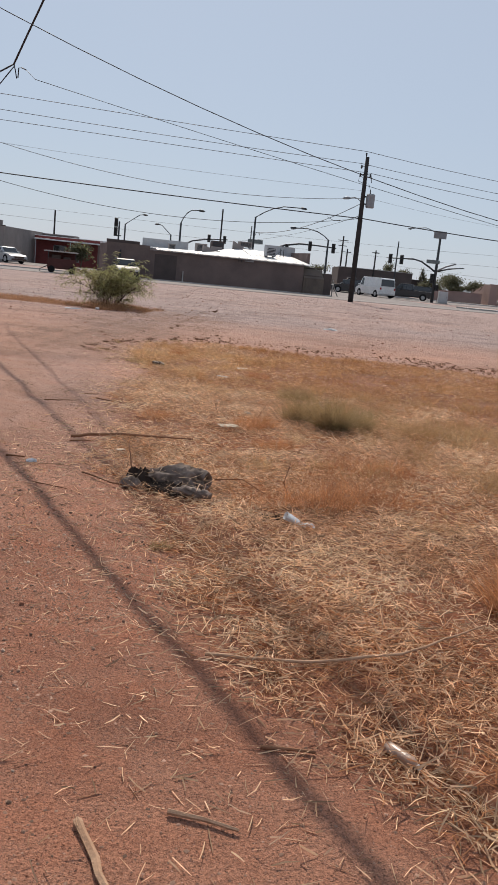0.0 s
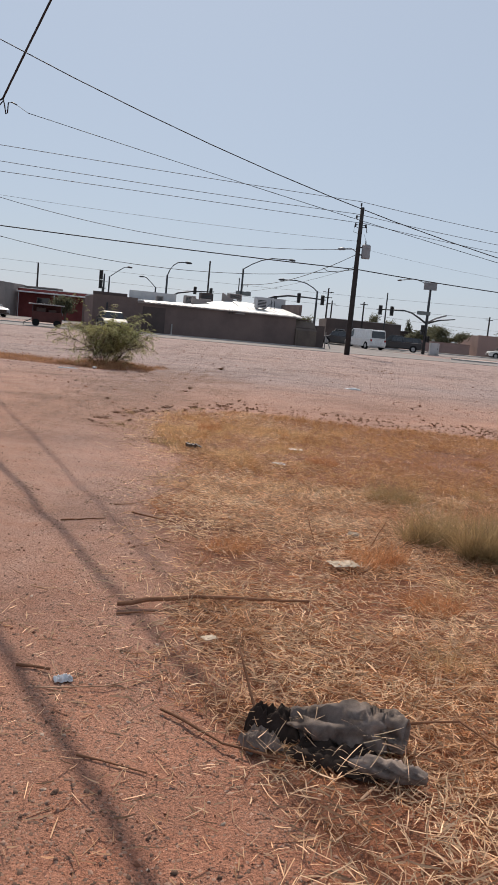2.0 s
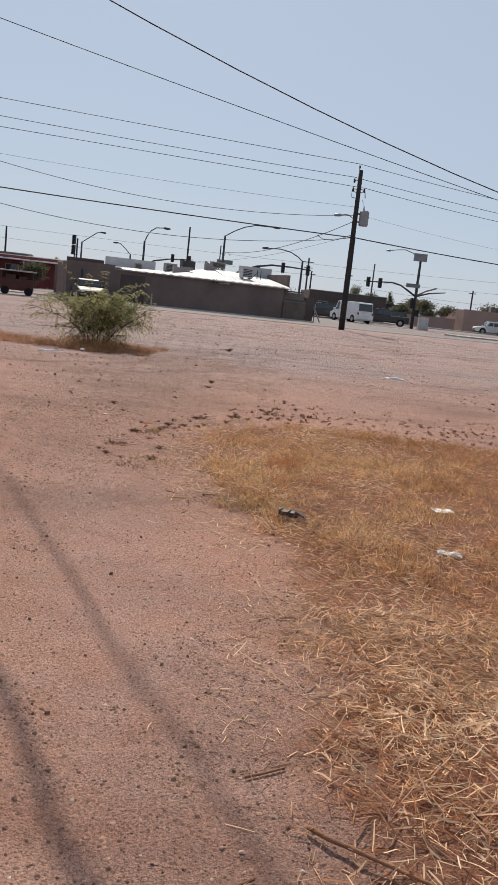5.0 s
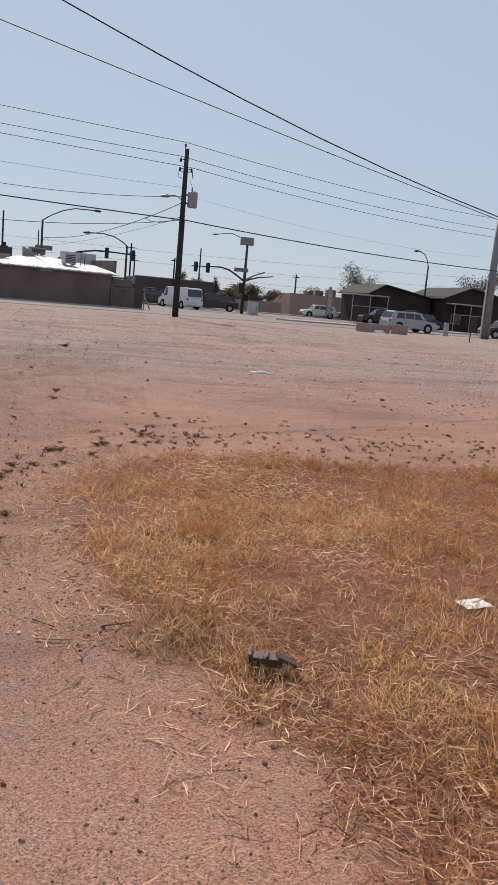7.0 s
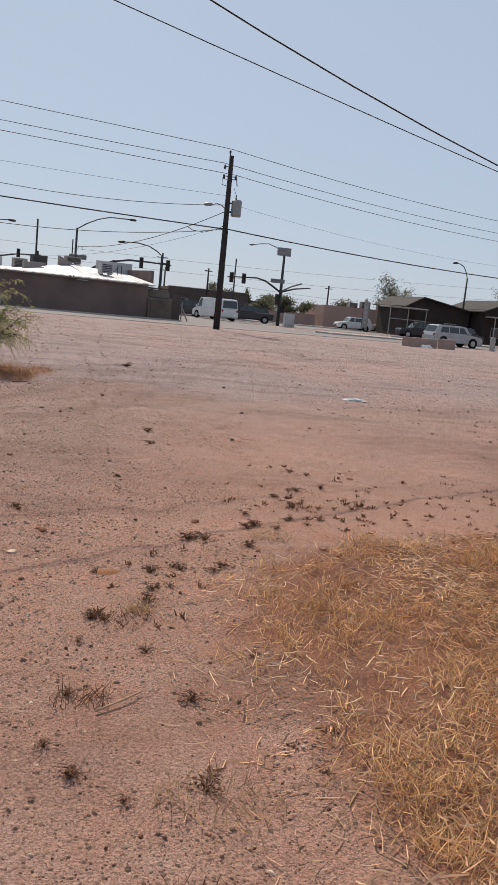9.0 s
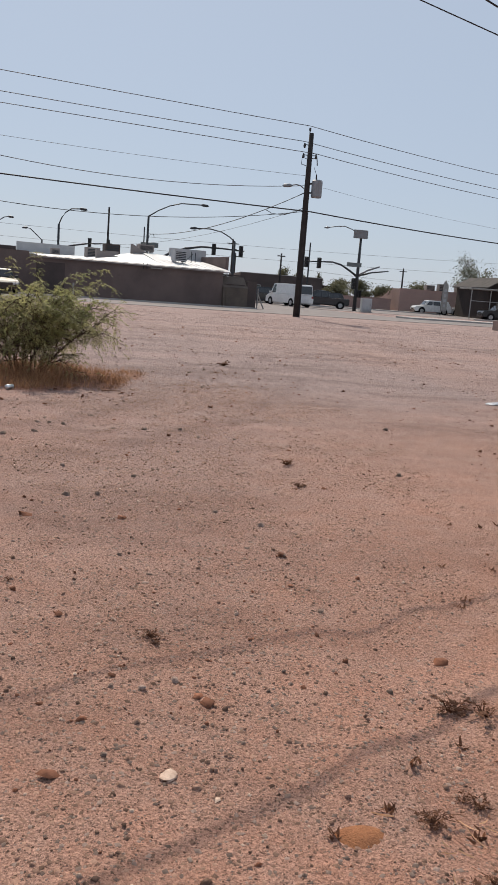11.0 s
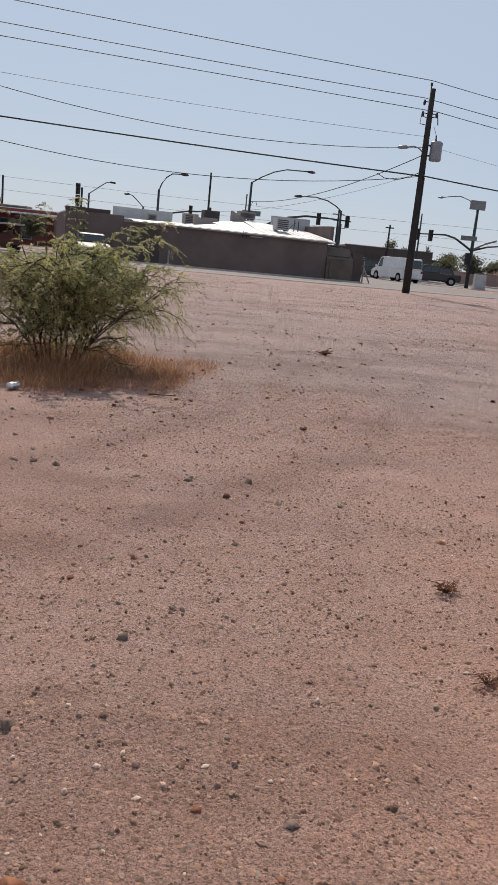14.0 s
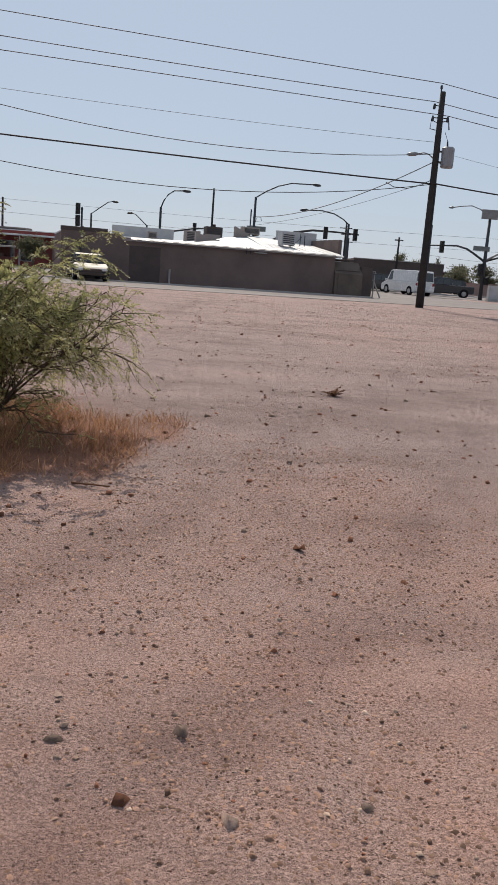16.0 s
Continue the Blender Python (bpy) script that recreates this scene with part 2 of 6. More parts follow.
M_CHROME = mat("headlight_lens", (0.75, 0.76, 0.78), None, 5, 0.12, 0.2, bump=0)
M_TAIL = mat("red_tail_lens", (0.35, 0.02, 0.02), None, 5, 0.2, bump=0)
M_TREELEAF = mat("dusty_tree_leaf", (0.115, 0.118, 0.072), (0.16, 0.155, 0.095), 0.8, 0.6, bump=0, island=0.4, glow=0.4)
M_WINDOW = mat("dark_window_glass", (0.02, 0.023, 0.027), None, 3, 0.06, bump=0, spec=0.8)


def paint(name, c):
    m = mat(name, c, tuple(v * 0.86 for v in c), 1.0, 0.28, 0.0, bump=0.0, fine=8)
    m.node_tree.nodes["Principled BSDF"].inputs["Coat Weight"].default_value = 0.25
    return m


M_SILVER, M_WHITE, M_BLACK, M_DKBLUE = paint("silver_paint", (0.42, 0.43, 0.44)), paint("white_paint", (0.78, 0.78, 0.77)), paint("black_paint", (0.018, 0.019, 0.022)), paint("dark_grey_paint", (0.025, 0.028, 0.033))


M_DUSTBLACK = mat("dusty_black_paint", (0.02, 0.024, 0.024), (0.035, 0.036, 0.034), 2.0, 0.5, bump=0.0, fine=30, spec=0.25)


# ---- mesh helpers ----
def part(name, bm, material, parent=None, label="", smooth=False):
    me = bpy.data.meshes.new(name)
    bmesh.ops.recalc_face_normals(bm, faces=bm.faces)
    bm.to_mesh(me)
    bm.free()
    me.materials.append(material)
    if smooth:
        me.shade_smooth()
    ob = new(name, me)
    if parent:
        ob.parent = parent
    return tagged(ob, label)


def thing(name, label, category, m=None, group="", kind=""):
    ob = new(name)
    ob.empty_display_size = 0.2
    if m is not None:
        ob.matrix_basis = m
    return tagged(ob, label, category, group, kind)


def box(bm, x0, x1, y0, y1, z0, z1, bevel=0.0, m=None):
    r = bmesh.ops.create_cube(bm, size=1, matrix=Matrix.Translation(((x0 + x1) / 2, (y0 + y1) / 2, (z0 + z1) / 2)) @ Matrix.Diagonal((x1 - x0, y1 - y0, z1 - z0, 1)))
    vs = r["verts"]
    if bevel:
        es = list({e for v in vs for e in v.link_edges})
        vs = list({v for f in bmesh.ops.bevel(bm, geom=es, offset=bevel, segments=2, affect='EDGES', profile=0.7)["faces"] for v in f.verts} | {v for v in vs if v.is_valid})
    if m is not None:
        bmesh.ops.transform(bm, matrix=m, verts=vs)
    return vs


def boxes(*specs, bevel=0.0):
    bm = bmesh.new()
    for s in specs:
        box(bm, *s, bevel=bevel)
    return bm


def tube(bm, pts, radii, seg=8):
    """A round bar through pts, closed at its ends."""
    pts = [Vector(p) for p in pts]
    if isinstance(radii, (int, float)):
        radii = [radii] * len(pts)
    rings = []
    ref = Vector((0.31, 0.17, 0.93))
    for i, p in enumerate(pts):
        t = (pts[min(i + 1, len(pts) - 1)] - pts[max(i - 1, 0)]).normalized()
        a = t.cross(ref if abs(t.dot(ref)) < 0.95 else Vector((1, 0, 0))).normalized()
        b = t.cross(a)
        rings.append([bm.verts.new(p + (a * math.cos(k * 2 * math.pi / seg) + b * math.sin(k * 2 * math.pi / seg)) * radii[i]) for k in range(seg)])
    for r0, r1 in zip(rings, rings[1:]):
        for k in range(seg):
            bm.faces.new((r0[k], r0[(k + 1) % seg], r1[(k + 1) % seg], r1[k]))
    bm.faces.new(rings[0][::-1])
    bm.faces.new(rings[-1])
    return bm


def tubes(*runs, seg=8):
    bm = bmesh.new()
    for pts, r in runs:
        tube(bm, pts, r, seg)
    return bm


def prism(bm, outline, y0, y1, inset=0.0):
    """Extrudes a side outline of (x, z) from y0 to y1; inset draws the ends' upper edges in."""
    a = [bm.verts.new((x, y0, z)) for x, z in outline]
    b = [bm.verts.new((x, y1, z)) for x, z in outline]
    n = len(outline)
    for i in range(n):
        bm.faces.new((a[i], a[(i + 1) % n], b[(i + 1) % n], b[i]))
    bm.faces.new(a[::-1])
    bm.faces.new(b)
    return a + b


def mesh_from_arrays(name, verts, faces, material, label, category, kind="stuff", smooth=False):
    me = bpy.data.meshes.new(name)
    verts = np.asarray(verts, dtype=np.float32)
    faces = np.asarray(faces, dtype=np.int32)
    k = faces.shape[1]
    me.vertices.add(len(verts))
    me.vertices.foreach_set("co", verts.ravel())
    me.loops.add(faces.size)
    me.loops.foreach_set("vertex_index", faces.ravel())
    me.polygons.add(len(faces))
    me.polygons.foreach_set("loop_start", np.arange(0, faces.size, k, dtype=np.int32))
    me.update(calc_edges=True)
    me.validate()
    me.materials.append(material)
    if smooth:
        me.shade_smooth()
    return tagged(new(name, me), label, category, "", kind)


RNG = np.random.default_rng(7)


def value_noise(x, y, seed=0):
    """Smooth noise from -1 to 1 on arrays."""
    xi, yi = np.floor(x).astype(np.int64), np.floor(y).astype(np.int64)
    fx, fy = x - xi, y - yi
    fx, fy = fx * fx * (3 - 2 * fx), fy * fy * (3 - 2 * fy)

    def h(a, b):
        n = (a * 374761393 + b * 668265263 + seed * 982451653) & 0x7fffffff
        n = ((n ^ (n >> 13)) * 1274126177) & 0x7fffffff
        return ((n ^ (n >> 16)) & 0xffff) / 32767.5 - 1
    return (h(xi, yi) * (1 - fx) + h(xi + 1, yi) * fx) * (1 - fy) + (h(xi, yi + 1) * (1 - fx) + h(xi + 1, yi + 1) * fx) * fy


def fbm(x, y, seed=0, octaves=3):
    return sum(value_noise(x * 2 ** o, y * 2 ** o, seed + o) * 0.5 ** o for o in range(octaves))


def smooth_step(v, lo, hi):
    t = np.clip((v - lo) / (hi - lo), 0, 1)
    return t * t * (3 - 2 * t)


# The road runs along D, the lot lies before it.
DX, DY = 0.93, 0.367
ROAD_TURN = math.degrees(math.atan2(DY, DX))


def along(s, n):
    return s * DX - n * DY, s * DY + n * DX


# ---- the ground and its cover ----
def ground_height(x, y):
    x, y = np.asarray(x, float), np.asarray(y, float)
    near = smooth_step(-np.hypot((x + 7) / 1.6, y - 14), -55, -22)
    z = 0.018 * fbm(x * 0.45, y * 0.45, 3) + 0.008 * fbm(x * 2.6, y * 2.6, 9) + 0.0035 * fbm(x * 11, y * 11, 13, 2)
    # wheel ruts curving through the lot, and the packed footpath
    for off, depth in ((-8.35, 0.022), (-9.75, 0.02)):
        c = off + 0.0011 * (y - 9) ** 2 * np.sign(y - 9) * 0.25
        z = z - depth * np.exp(-((x - c) / 0.16) ** 2) * smooth_step(y, -3, 3) + 0.5 * depth * np.exp(-((np.abs(x - c) - 0.28) / 0.12) ** 2)
    return z * near


TRACKS = (((-13.5, 19.2), (-11.2, 20.6), (-9.4, 22.2), (-8.1, 24.2), (-6.9, 27.5), (-5.2, 31.5), (-2.5, 36.5), (2, 42), (9, 48)),
          ((-13.5, 21.0), (-11.4, 22.2), (-10.0, 23.4), (-9.0, 25.4), (-8.2, 28.4), (-6.6, 32.5), (-4, 37.7), (0.5, 43.5), (8, 50)),
          ((-16, 33), (-9, 37), (-2, 41.5), (8, 46.5), (20, 51)), ((-16, 45), (-6, 49), (6, 53), (20, 58)), ((-16, 40.0), (-4, 46), (8, 51.5), (20, 56)))


def tracks_at(x, y):
    """How deep a place lies in a wheel track, 0 to 1."""
    best = np.full(np.shape(x), 9.0)
    near = (y > 17) & (y < 60) & (np.abs(x) < 21)
    px, py = np.asarray(x)[near], np.asarray(y)[near]
    d = np.full(px.shape, 9.0)
    for line in TRACKS:
        for (ax, ay), (bx, by) in zip(line, line[1:]):
            k = np.clip(((px - ax) * (bx - ax) + (py - ay) * (by - ay)) / ((bx - ax) ** 2 + (by - ay) ** 2), 0, 1)
            d = np.minimum(d, np.hypot(px - ax - k * (bx - ax), py - ay - k * (by - ay)))
    best[near] = d
    return np.exp(-(best / 0.17) ** 2)


def straw_edge(y):
    """x of the border between the bare track and the straw."""
    return np.interp(y, [-4, 2.7, 3.6, 5.2, 6.9, 8.5, 9.5, 10.3, 11.2, 12.1, 12.7, 13.4, 14.2, 15, 16.3, 16.9, 17.6], [-4.6, -5.1, -5.9, -6.45, -7.2, -7.3, -7.45, -7.6, -7.6, -7.55, -7.8, -8.05, -8.05, -8.15, -8.2, -8.0, -7.25])


def cover(x, y):
    """How far a place lies inside the dry grass, 0 to 1."""
    wob = 0.14 * fbm(x * 1.3, y * 1.3, 21) + 0.1 * fbm(x * 5, y * 5, 25)
    top = 17.4 + 0.5 * fbm(x * 0.9, y * 0.0, 31) - 0.05 * (x + 6.5)
    inside = smooth_step(x - straw_edge(y) + wob, -0.12, 0.3) * smooth_step(top - y + wob, -0.1, 0.35)
    bare = np.exp(-(((x + 6.9) / 0.75) ** 2 + ((y - 11.2) / 0.42) ** 2) ** 2)
    return inside * (1 - 0.4 * bare) * smooth_step(-x, -9, -4) * smooth_step(y, -6, -3)


def patch_by_bush(x, y):
    d = np.minimum(np.hypot((x + 10.7) / 1.6, (y - 26.95) / 1.55), np.hypot((x + 13.5) / 3.2, (y - 26.6) / 1.3)) + 0.22 * fbm(x * 1.4, y * 1.4, 41)
    return 1 - smooth_step(d, 0.8, 1.05)


def grid_lines(lo, hi, step, far, grow=1.35):
    a = list(np.arange(lo, hi + step / 2, step))
    s = step
    while a[-1] < far:
        s *= grow
        a.append(a[-1] + s)
    s = step
    b = []
    v = lo
    while v > -far:
        s *= grow
        v -= s
        b.append(v)
    return np.array(b[::-1] + a)


def build_ground():
    xs, ys = grid_lines(-12.5, -1.5, 0.045, 2500), grid_lines(1.5, 26.5, 0.06, 2500)
    gx, gy = np.meshgrid(xs, ys)
    gz = ground_height(gx, gy)
    nx, ny = len(xs), len(ys)
    idx = np.arange(nx * ny).reshape(ny, nx)
    f = np.stack([idx[:-1, :-1], idx[:-1, 1:], idx[1:, 1:], idx[1:, :-1]], -1).reshape(-1, 4)
    ob = mesh_from_arrays("ground", np.stack([gx, gy, gz], -1).reshape(-1, 3), f, M_GROUND, "bare reddish dirt lot with grit and faint ruts", "ground", "structure", True)
    st = ob.data.attributes.new("straw", 'FLOAT', 'POINT')
    st.data.foreach_set("value", (0.75 * np.maximum(cover(gx, gy), patch_by_bush(gx, gy))).astype(np.float32).ravel())
    # greyer with y: the lot's own tone plus haze put into it
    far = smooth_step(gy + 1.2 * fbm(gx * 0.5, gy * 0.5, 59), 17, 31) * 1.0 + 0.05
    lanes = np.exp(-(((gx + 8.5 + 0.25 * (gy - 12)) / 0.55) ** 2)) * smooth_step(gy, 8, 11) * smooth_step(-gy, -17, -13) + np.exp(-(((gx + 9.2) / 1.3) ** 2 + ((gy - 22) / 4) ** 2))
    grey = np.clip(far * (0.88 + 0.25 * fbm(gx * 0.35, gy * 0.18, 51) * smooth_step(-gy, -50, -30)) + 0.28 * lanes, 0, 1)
    pa = ob.data.attributes.new("pale", 'FLOAT', 'POINT')
    pa.data.foreach_set("value", (0.8 * smooth_step(gy + 0.8 * fbm(gx * 0.8, gy * 0.8, 57), 4.5, 9)).astype(np.float32).ravel())
    tr = ob.data.attributes.new("track", 'FLOAT', 'POINT')
    tr.data.foreach_set("value", (0.75 * tracks_at(gx, gy) * np.clip(0.6 + 0.8 * fbm(gx * 1.6, gy * 1.6, 95), 0, 1)).astype(np.float32).ravel())
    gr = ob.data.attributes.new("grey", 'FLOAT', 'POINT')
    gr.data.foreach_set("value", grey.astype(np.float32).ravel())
    return ob


build_ground()


def road_piece(name, s0, s1, n0, n1, z, material, label, thick=0.02):
    pts = [along(s0, n0), along(s1, n0), along(s1, n1), along(s0, n1)]
    bm = bmesh.new()
    lo = [bm.verts.new((*p, -0.05)) for p in pts]
    hi = [bm.verts.new((*p, z)) for p in pts]
    for i in range(4):
        bm.faces.new((lo[i], lo[(i + 1) % 4], hi[(i + 1) % 4], hi[i]))
    bm.faces.new(hi)
    ob = part(name, bm, material)
    return tagged(ob, label, "road" if "road" in name else "pavement", "", "structure")


road_piece("road", -160, 180, 62.8, 70.2, 0.02, M_ROAD, "worn pale grey asphalt street beside the lot")
road_piece("road_crossing", 27, 41, 70.2, 84, 0.02, M_ROAD, "short asphalt street joining the two roads")
road_piece("road_far", -160, 180, 84, 98, 0.02, M_ROAD, "wide asphalt road at the traffic signals")
road_piece("pavement", 41, 180, 70.2, 72.0, 0.15, M_WALK, "pale concrete pavement with a kerb along the street")
road_piece("pavement_far", 41, 180, 98, 99.8, 0.15, M_WALK, "pale concrete pavement beyond the wide road")
road_piece("pavement_wall", -30, 27.0, 70.2, 70.6, 0.10, M_WALK, "pale concrete strip along the brown building")


def scatter(n, x0, x1, y0, y1, weight):
    """Places in a rectangle, kept by a weight from 0 to 1."""
    x, y = RNG.uniform(x0, x1, n), RNG.uniform(y0, y1, n)
    keep = RNG.random(n) < weight(x, y)
    return x[keep], y[keep]


def grit_field(name, x, y, size, label, material, flat=0.55):
    """Small sharp grains: four sides rising to an off-centre top."""
    n = len(x)
    base = np.array([(1, 0, -0.3), (0, 1, -0.3), (-1, 0, -0.3), (0, -1, -0.3), (0, 0, 1)], float)
    v = base[None] * RNG.uniform(0.7, 1.25, (n, 5, 1)) * size[:, None, None]
    v[:, :, 0] *= RNG.uniform(0.8, 1.5, (n, 1))
    v[:, :, 2] *= flat * RNG.uniform(0.6, 1.2, (n, 1))
    v[:, 4, :2] += RNG.uniform(-0.45, 0.45, (n, 2)) * size[:, None]
    a = RNG.uniform(0, 6.283, n)
    c, s = np.cos(a)[:, None], np.sin(a)[:, None]
    v = np.stack([v[:, :, 0] * c - v[:, :, 1] * s + x[:, None], v[:, :, 0] * s + v[:, :, 1] * c + y[:, None], v[:, :, 2] + (ground_height(x, y) + size * 0.1)[:, None]], -1)
    tri = np.array([(0, 1, 4), (1, 2, 4), (2, 3, 4), (3, 0, 4)])
    return mesh_from_arrays(name, v.reshape(-1, 3), (tri[None] + 5 * np.arange(n)[:, None, None]).reshape(-1, 3), material, label, "gravel")


def pebble_field(name, x, y, size, label, material, flat=0.6):
    n = len(x)
    base = np.array([(1, 0, -0.2), (0, 1, -0.2), (-1, 0, -0.2), (0, -1, -0.2), (0.68, 0.05, 0.9), (0.02, 0.7, 1), (-0.66, -0.04, 0.95), (0.03, -0.68, 0.9)], float)
    quad = np.array([(0, 1, 5, 4), (1, 2, 6, 5), (2, 3, 7, 6), (3, 0, 4, 7), (4, 5, 6, 7)])
    v = base[None] * RNG.uniform(0.8, 1.15, (n, 8, 1)) * size[:, None, None]
    v[:, :, 0] *= RNG.uniform(0.8, 1.6, (n, 1))
    v[:, :, 2] *= flat * RNG.uniform(0.6, 1.2, (n, 1))
    v += RNG.normal(0, 0.17, (n, 8, 3)) * size[:, None, None]
    a = RNG.uniform(0, 6.283, n)
    c, s = np.cos(a)[:, None], np.sin(a)[:, None]
    vx, vy = v[:, :, 0] * c - v[:, :, 1] * s, v[:, :, 0] * s + v[:, :, 1] * c
    v = np.stack([vx + x[:, None], vy + y[:, None], v[:, :, 2] + (ground_height(x, y) + size * 0.15)[:, None]], -1)
    f = (quad[None] + 8 * np.arange(n)[:, None, None]).reshape(-1, 4)
    return mesh_from_arrays(name, v.reshape(-1, 3), f, material, label, "gravel")


def strands(name, x, y, z, heading, rise, length, width, bend, material, label, category, k=4):
    """Thin blades or straws: from (x, y, z), going out at heading and rise (radians), drooping by bend."""
    n = len(x)
    t = np.linspace(0, 1, k)[None]
    r = rise[:, None] - bend[:, None] * t
    step = (length / (k - 1))[:, None]
    dh, dz = np.cos(r) * step, np.sin(r) * step
    turn = heading[:, None] + RNG.normal(0, 0.25, (n, 1)) * t
    px = x[:, None] + np.cumsum(dh * np.cos(turn), 1) - dh[:, :1] * np.cos(turn[:, :1])
    py = y[:, None] + np.cumsum(dh * np.sin(turn), 1) - dh[:, :1] * np.sin(turn[:, :1])
    pz = z[:, None] + np.cumsum(dz, 1) - dz[:, :1]
    pz = np.maximum(pz, (ground_height(px, py) + 0.004))
    side = heading + np.pi / 2 + RNG.uniform(-0.9, 0.9, n)
    wx, wy = np.cos(side)[:, None] * width[:, None] / 2, np.sin(side)[:, None] * width[:, None] / 2
    taper = np.array([1, 0.95, 0.75, 0.25] if k == 4 else [0.85, 1.0, 0.5])[None]
    tilt = RNG.uniform(-1.1, 1.1, n)[:, None] * width[:, None] / 2
    L = np.stack([px + wx * taper, py + wy * taper, pz + tilt * taper], -1)
    R = np.stack([px - wx * taper, py - wy * taper, pz - tilt * taper], -1)
    v = np.stack([L, R], 2).reshape(n, k * 2, 3)
    q = np.array([(2 * i, 2 * i + 1, 2 * i + 3, 2 * i + 2) for i in range(k - 1)])
    f = (q[None] + 2 * k * np.arange(n)[:, None, None]).reshape(-1, 4)
    return mesh_from_arrays(name, v.reshape(-1, 3), f, material, label, category)


def build_ground_cover():
    # gravel over the bare track, in drifts, thickest along the walked line
    fade = lambda x, y: smooth_step(x + 0.6 * fbm(x * 0.8, y * 0.8, 67), -10.9, -9.9) * smooth_step(-x + 0.6 * fbm(x * 0.8, y * 0.8, 69), 6.5, 7.6) * smooth_step(-y, -30.5, -25.5)
    drift = lambda x, y: np.clip(0.42 + 0.8 * fbm(x * 0.7, y * 0.7, 61) + 0.6 * fbm(x * 4.5, y * 4.5, 60), 0.14, 1) * (1 - 0.9 * cover(x, y))
    w = lambda x, y: drift(x, y) * np.where(y > 6, fade(x, y), 1.0)
    x, y = scatter(330000, -10.9, -6.7, 6, 30.5, w)
    grit_field("fine_gravel", x, y, np.minimum(RNG.gamma(1.3, 0.0021, len(x)) + 0.0018, 0.010), "fine reddish grey gravel strewn over the dirt", M_PEBBLE)
    grey_drift = lambda x, y: fade(x, y) * np.clip(1.5 * fbm(x * 0.45 + 3, y * 0.3, 64) - 0.1 + 0.5 * np.exp(-((x + 8.9 - 0.2 * (y - 21)) / 0.9) ** 2) * smooth_step(y, 15, 19), 0, 1) * (1 - cover(x, y))
    x, y = scatter(170000, -11.5, -6.0, 8, 32, grey_drift)
    grit_field("grey_gravel", x, y, np.minimum(RNG.gamma(1.4, 0.0022, len(x)) + 0.002, 0.010), "drifts of small blue-grey gravel on the dirt", M_GREYPEBBLE)
    x, y = scatter(90000, -9.4, -4.6, 1.2, 7.5, w)
    grit_field("fine_gravel_near", x, y, np.minimum(RNG.gamma(1.7, 0.0018, len(x)) + 0.0014, 0.009), "fine grit on the bare track", M_PEBBLE)
    x, y = scatter(9000, -11.5, -6.5, 2, 30, w)
    pebble_field("pale_gravel", x, y, np.minimum(RNG.gamma(1.8, 0.0018, len(x)) + 0.0016, 0.010), "pale chips of gravel strewn over the dirt", M_CHIP)
    x, y = scatter(42000, -11.3, -6.2, 1.5, 30, w)
    pebble_field("small_stones", x, y, np.minimum(RNG.gamma(1.2, 0.0018, len(x)) + 0.003, 0.011), "small rough stones lying on the dirt", M_PEBBLE, 0.7)
    x, y = scatter(26000, -18, 8, 17, 62, lambda x, y: np.clip(0.4 + 0.9 * fbm(x * 0.4, y * 0.3, 63), 0.03, 1))
    pebble_field("loose_gravel", x, y, np.minimum(RNG.gamma(1.5, 0.004, len(x)) + 0.004, 0.026), "loose stones scattered over the open lot", M_GREYPEBBLE)
    x, y = scatter(14000, -18, 8, 17, 62, lambda x, y: np.clip(0.3 + 0.9 * fbm(x * 0.6, y * 0.45, 62), 0.0, 1))
    pebble_field("loose_clods", x, y, np.minimum(RNG.gamma(1.6, 0.005, len(x)) + 0.005, 0.032), "dark clods scattered over the open lot", M_CLOD)
    x, y = scatter(11000, -11, -4.5, 2, 30, lambda x, y: np.clip(0.35 + 0.8 * fbm(x * 0.7, y * 0.7, 65), 0, 1) * (1 - cover(x, y)))
    pebble_field("dark_clods", x, y, np.minimum(RNG.gamma(1.2, 0.0018, len(x)) + 0.0022, 0.010), "small dark dried clods on the dirt", M_CLOD, 0.85)
    # cut straw lying flat
    def lying(name, n, x0, x1, y0, y1, weight, lo, hi, wid, label, material=M_STRAW, deep=0.045):
        x, y = scatter(n, x0, x1, y0, y1, weight)
        k = len(x)
        return strands(name, x, y, ground_height(x, y) + RNG.uniform(0.003, deep, k), RNG.uniform(0, 6.283, k), RNG.uniform(-0.15, 0.35, k), RNG.uniform(lo, hi, k), RNG.uniform(0.5, 1.2, k) * wid, RNG.uniform(-0.5, 0.8, k), material, label, "straw", 3)
    mat_of = lambda x, y: cover(x, y) * smooth_step(-x + 0.5 * fbm(x, y, 77), 2.4, 3.8) * smooth_step(y, 1.6, 3.0)
    thick = lambda x, y: mat_of(x, y) * np.clip(0.8 + 0.6 * fbm(x * 1.1, y * 1.1, 71) + 0.4 * fbm(x * 4, y * 4, 72), 0.3, 1)
    brown = lambda x, y: mat_of(x, y) * np.clip(0.5 + 0.9 * fbm(x * 0.9 + 7, y * 0.9, 73), 0.08, 1)
    lying("straw_litter", 200000, -7.6, -2.5, 1.8, 11.5, thick, 0.03, 0.12, 0.0047, "flattened pale straw lying over reddish soil")
    lying("straw_litter_brown", 120000, -7.6, -2.5, 1.8, 11.5, brown, 0.03, 0.11, 0.0042, "matted red-brown straw lying on the soil", M_RUST)
    far_w = lambda x, y: cover(x, y) * np.clip(0.6 + 0.7 * fbm(x * 0.9, y * 0.9, 75), 0.2, 1)
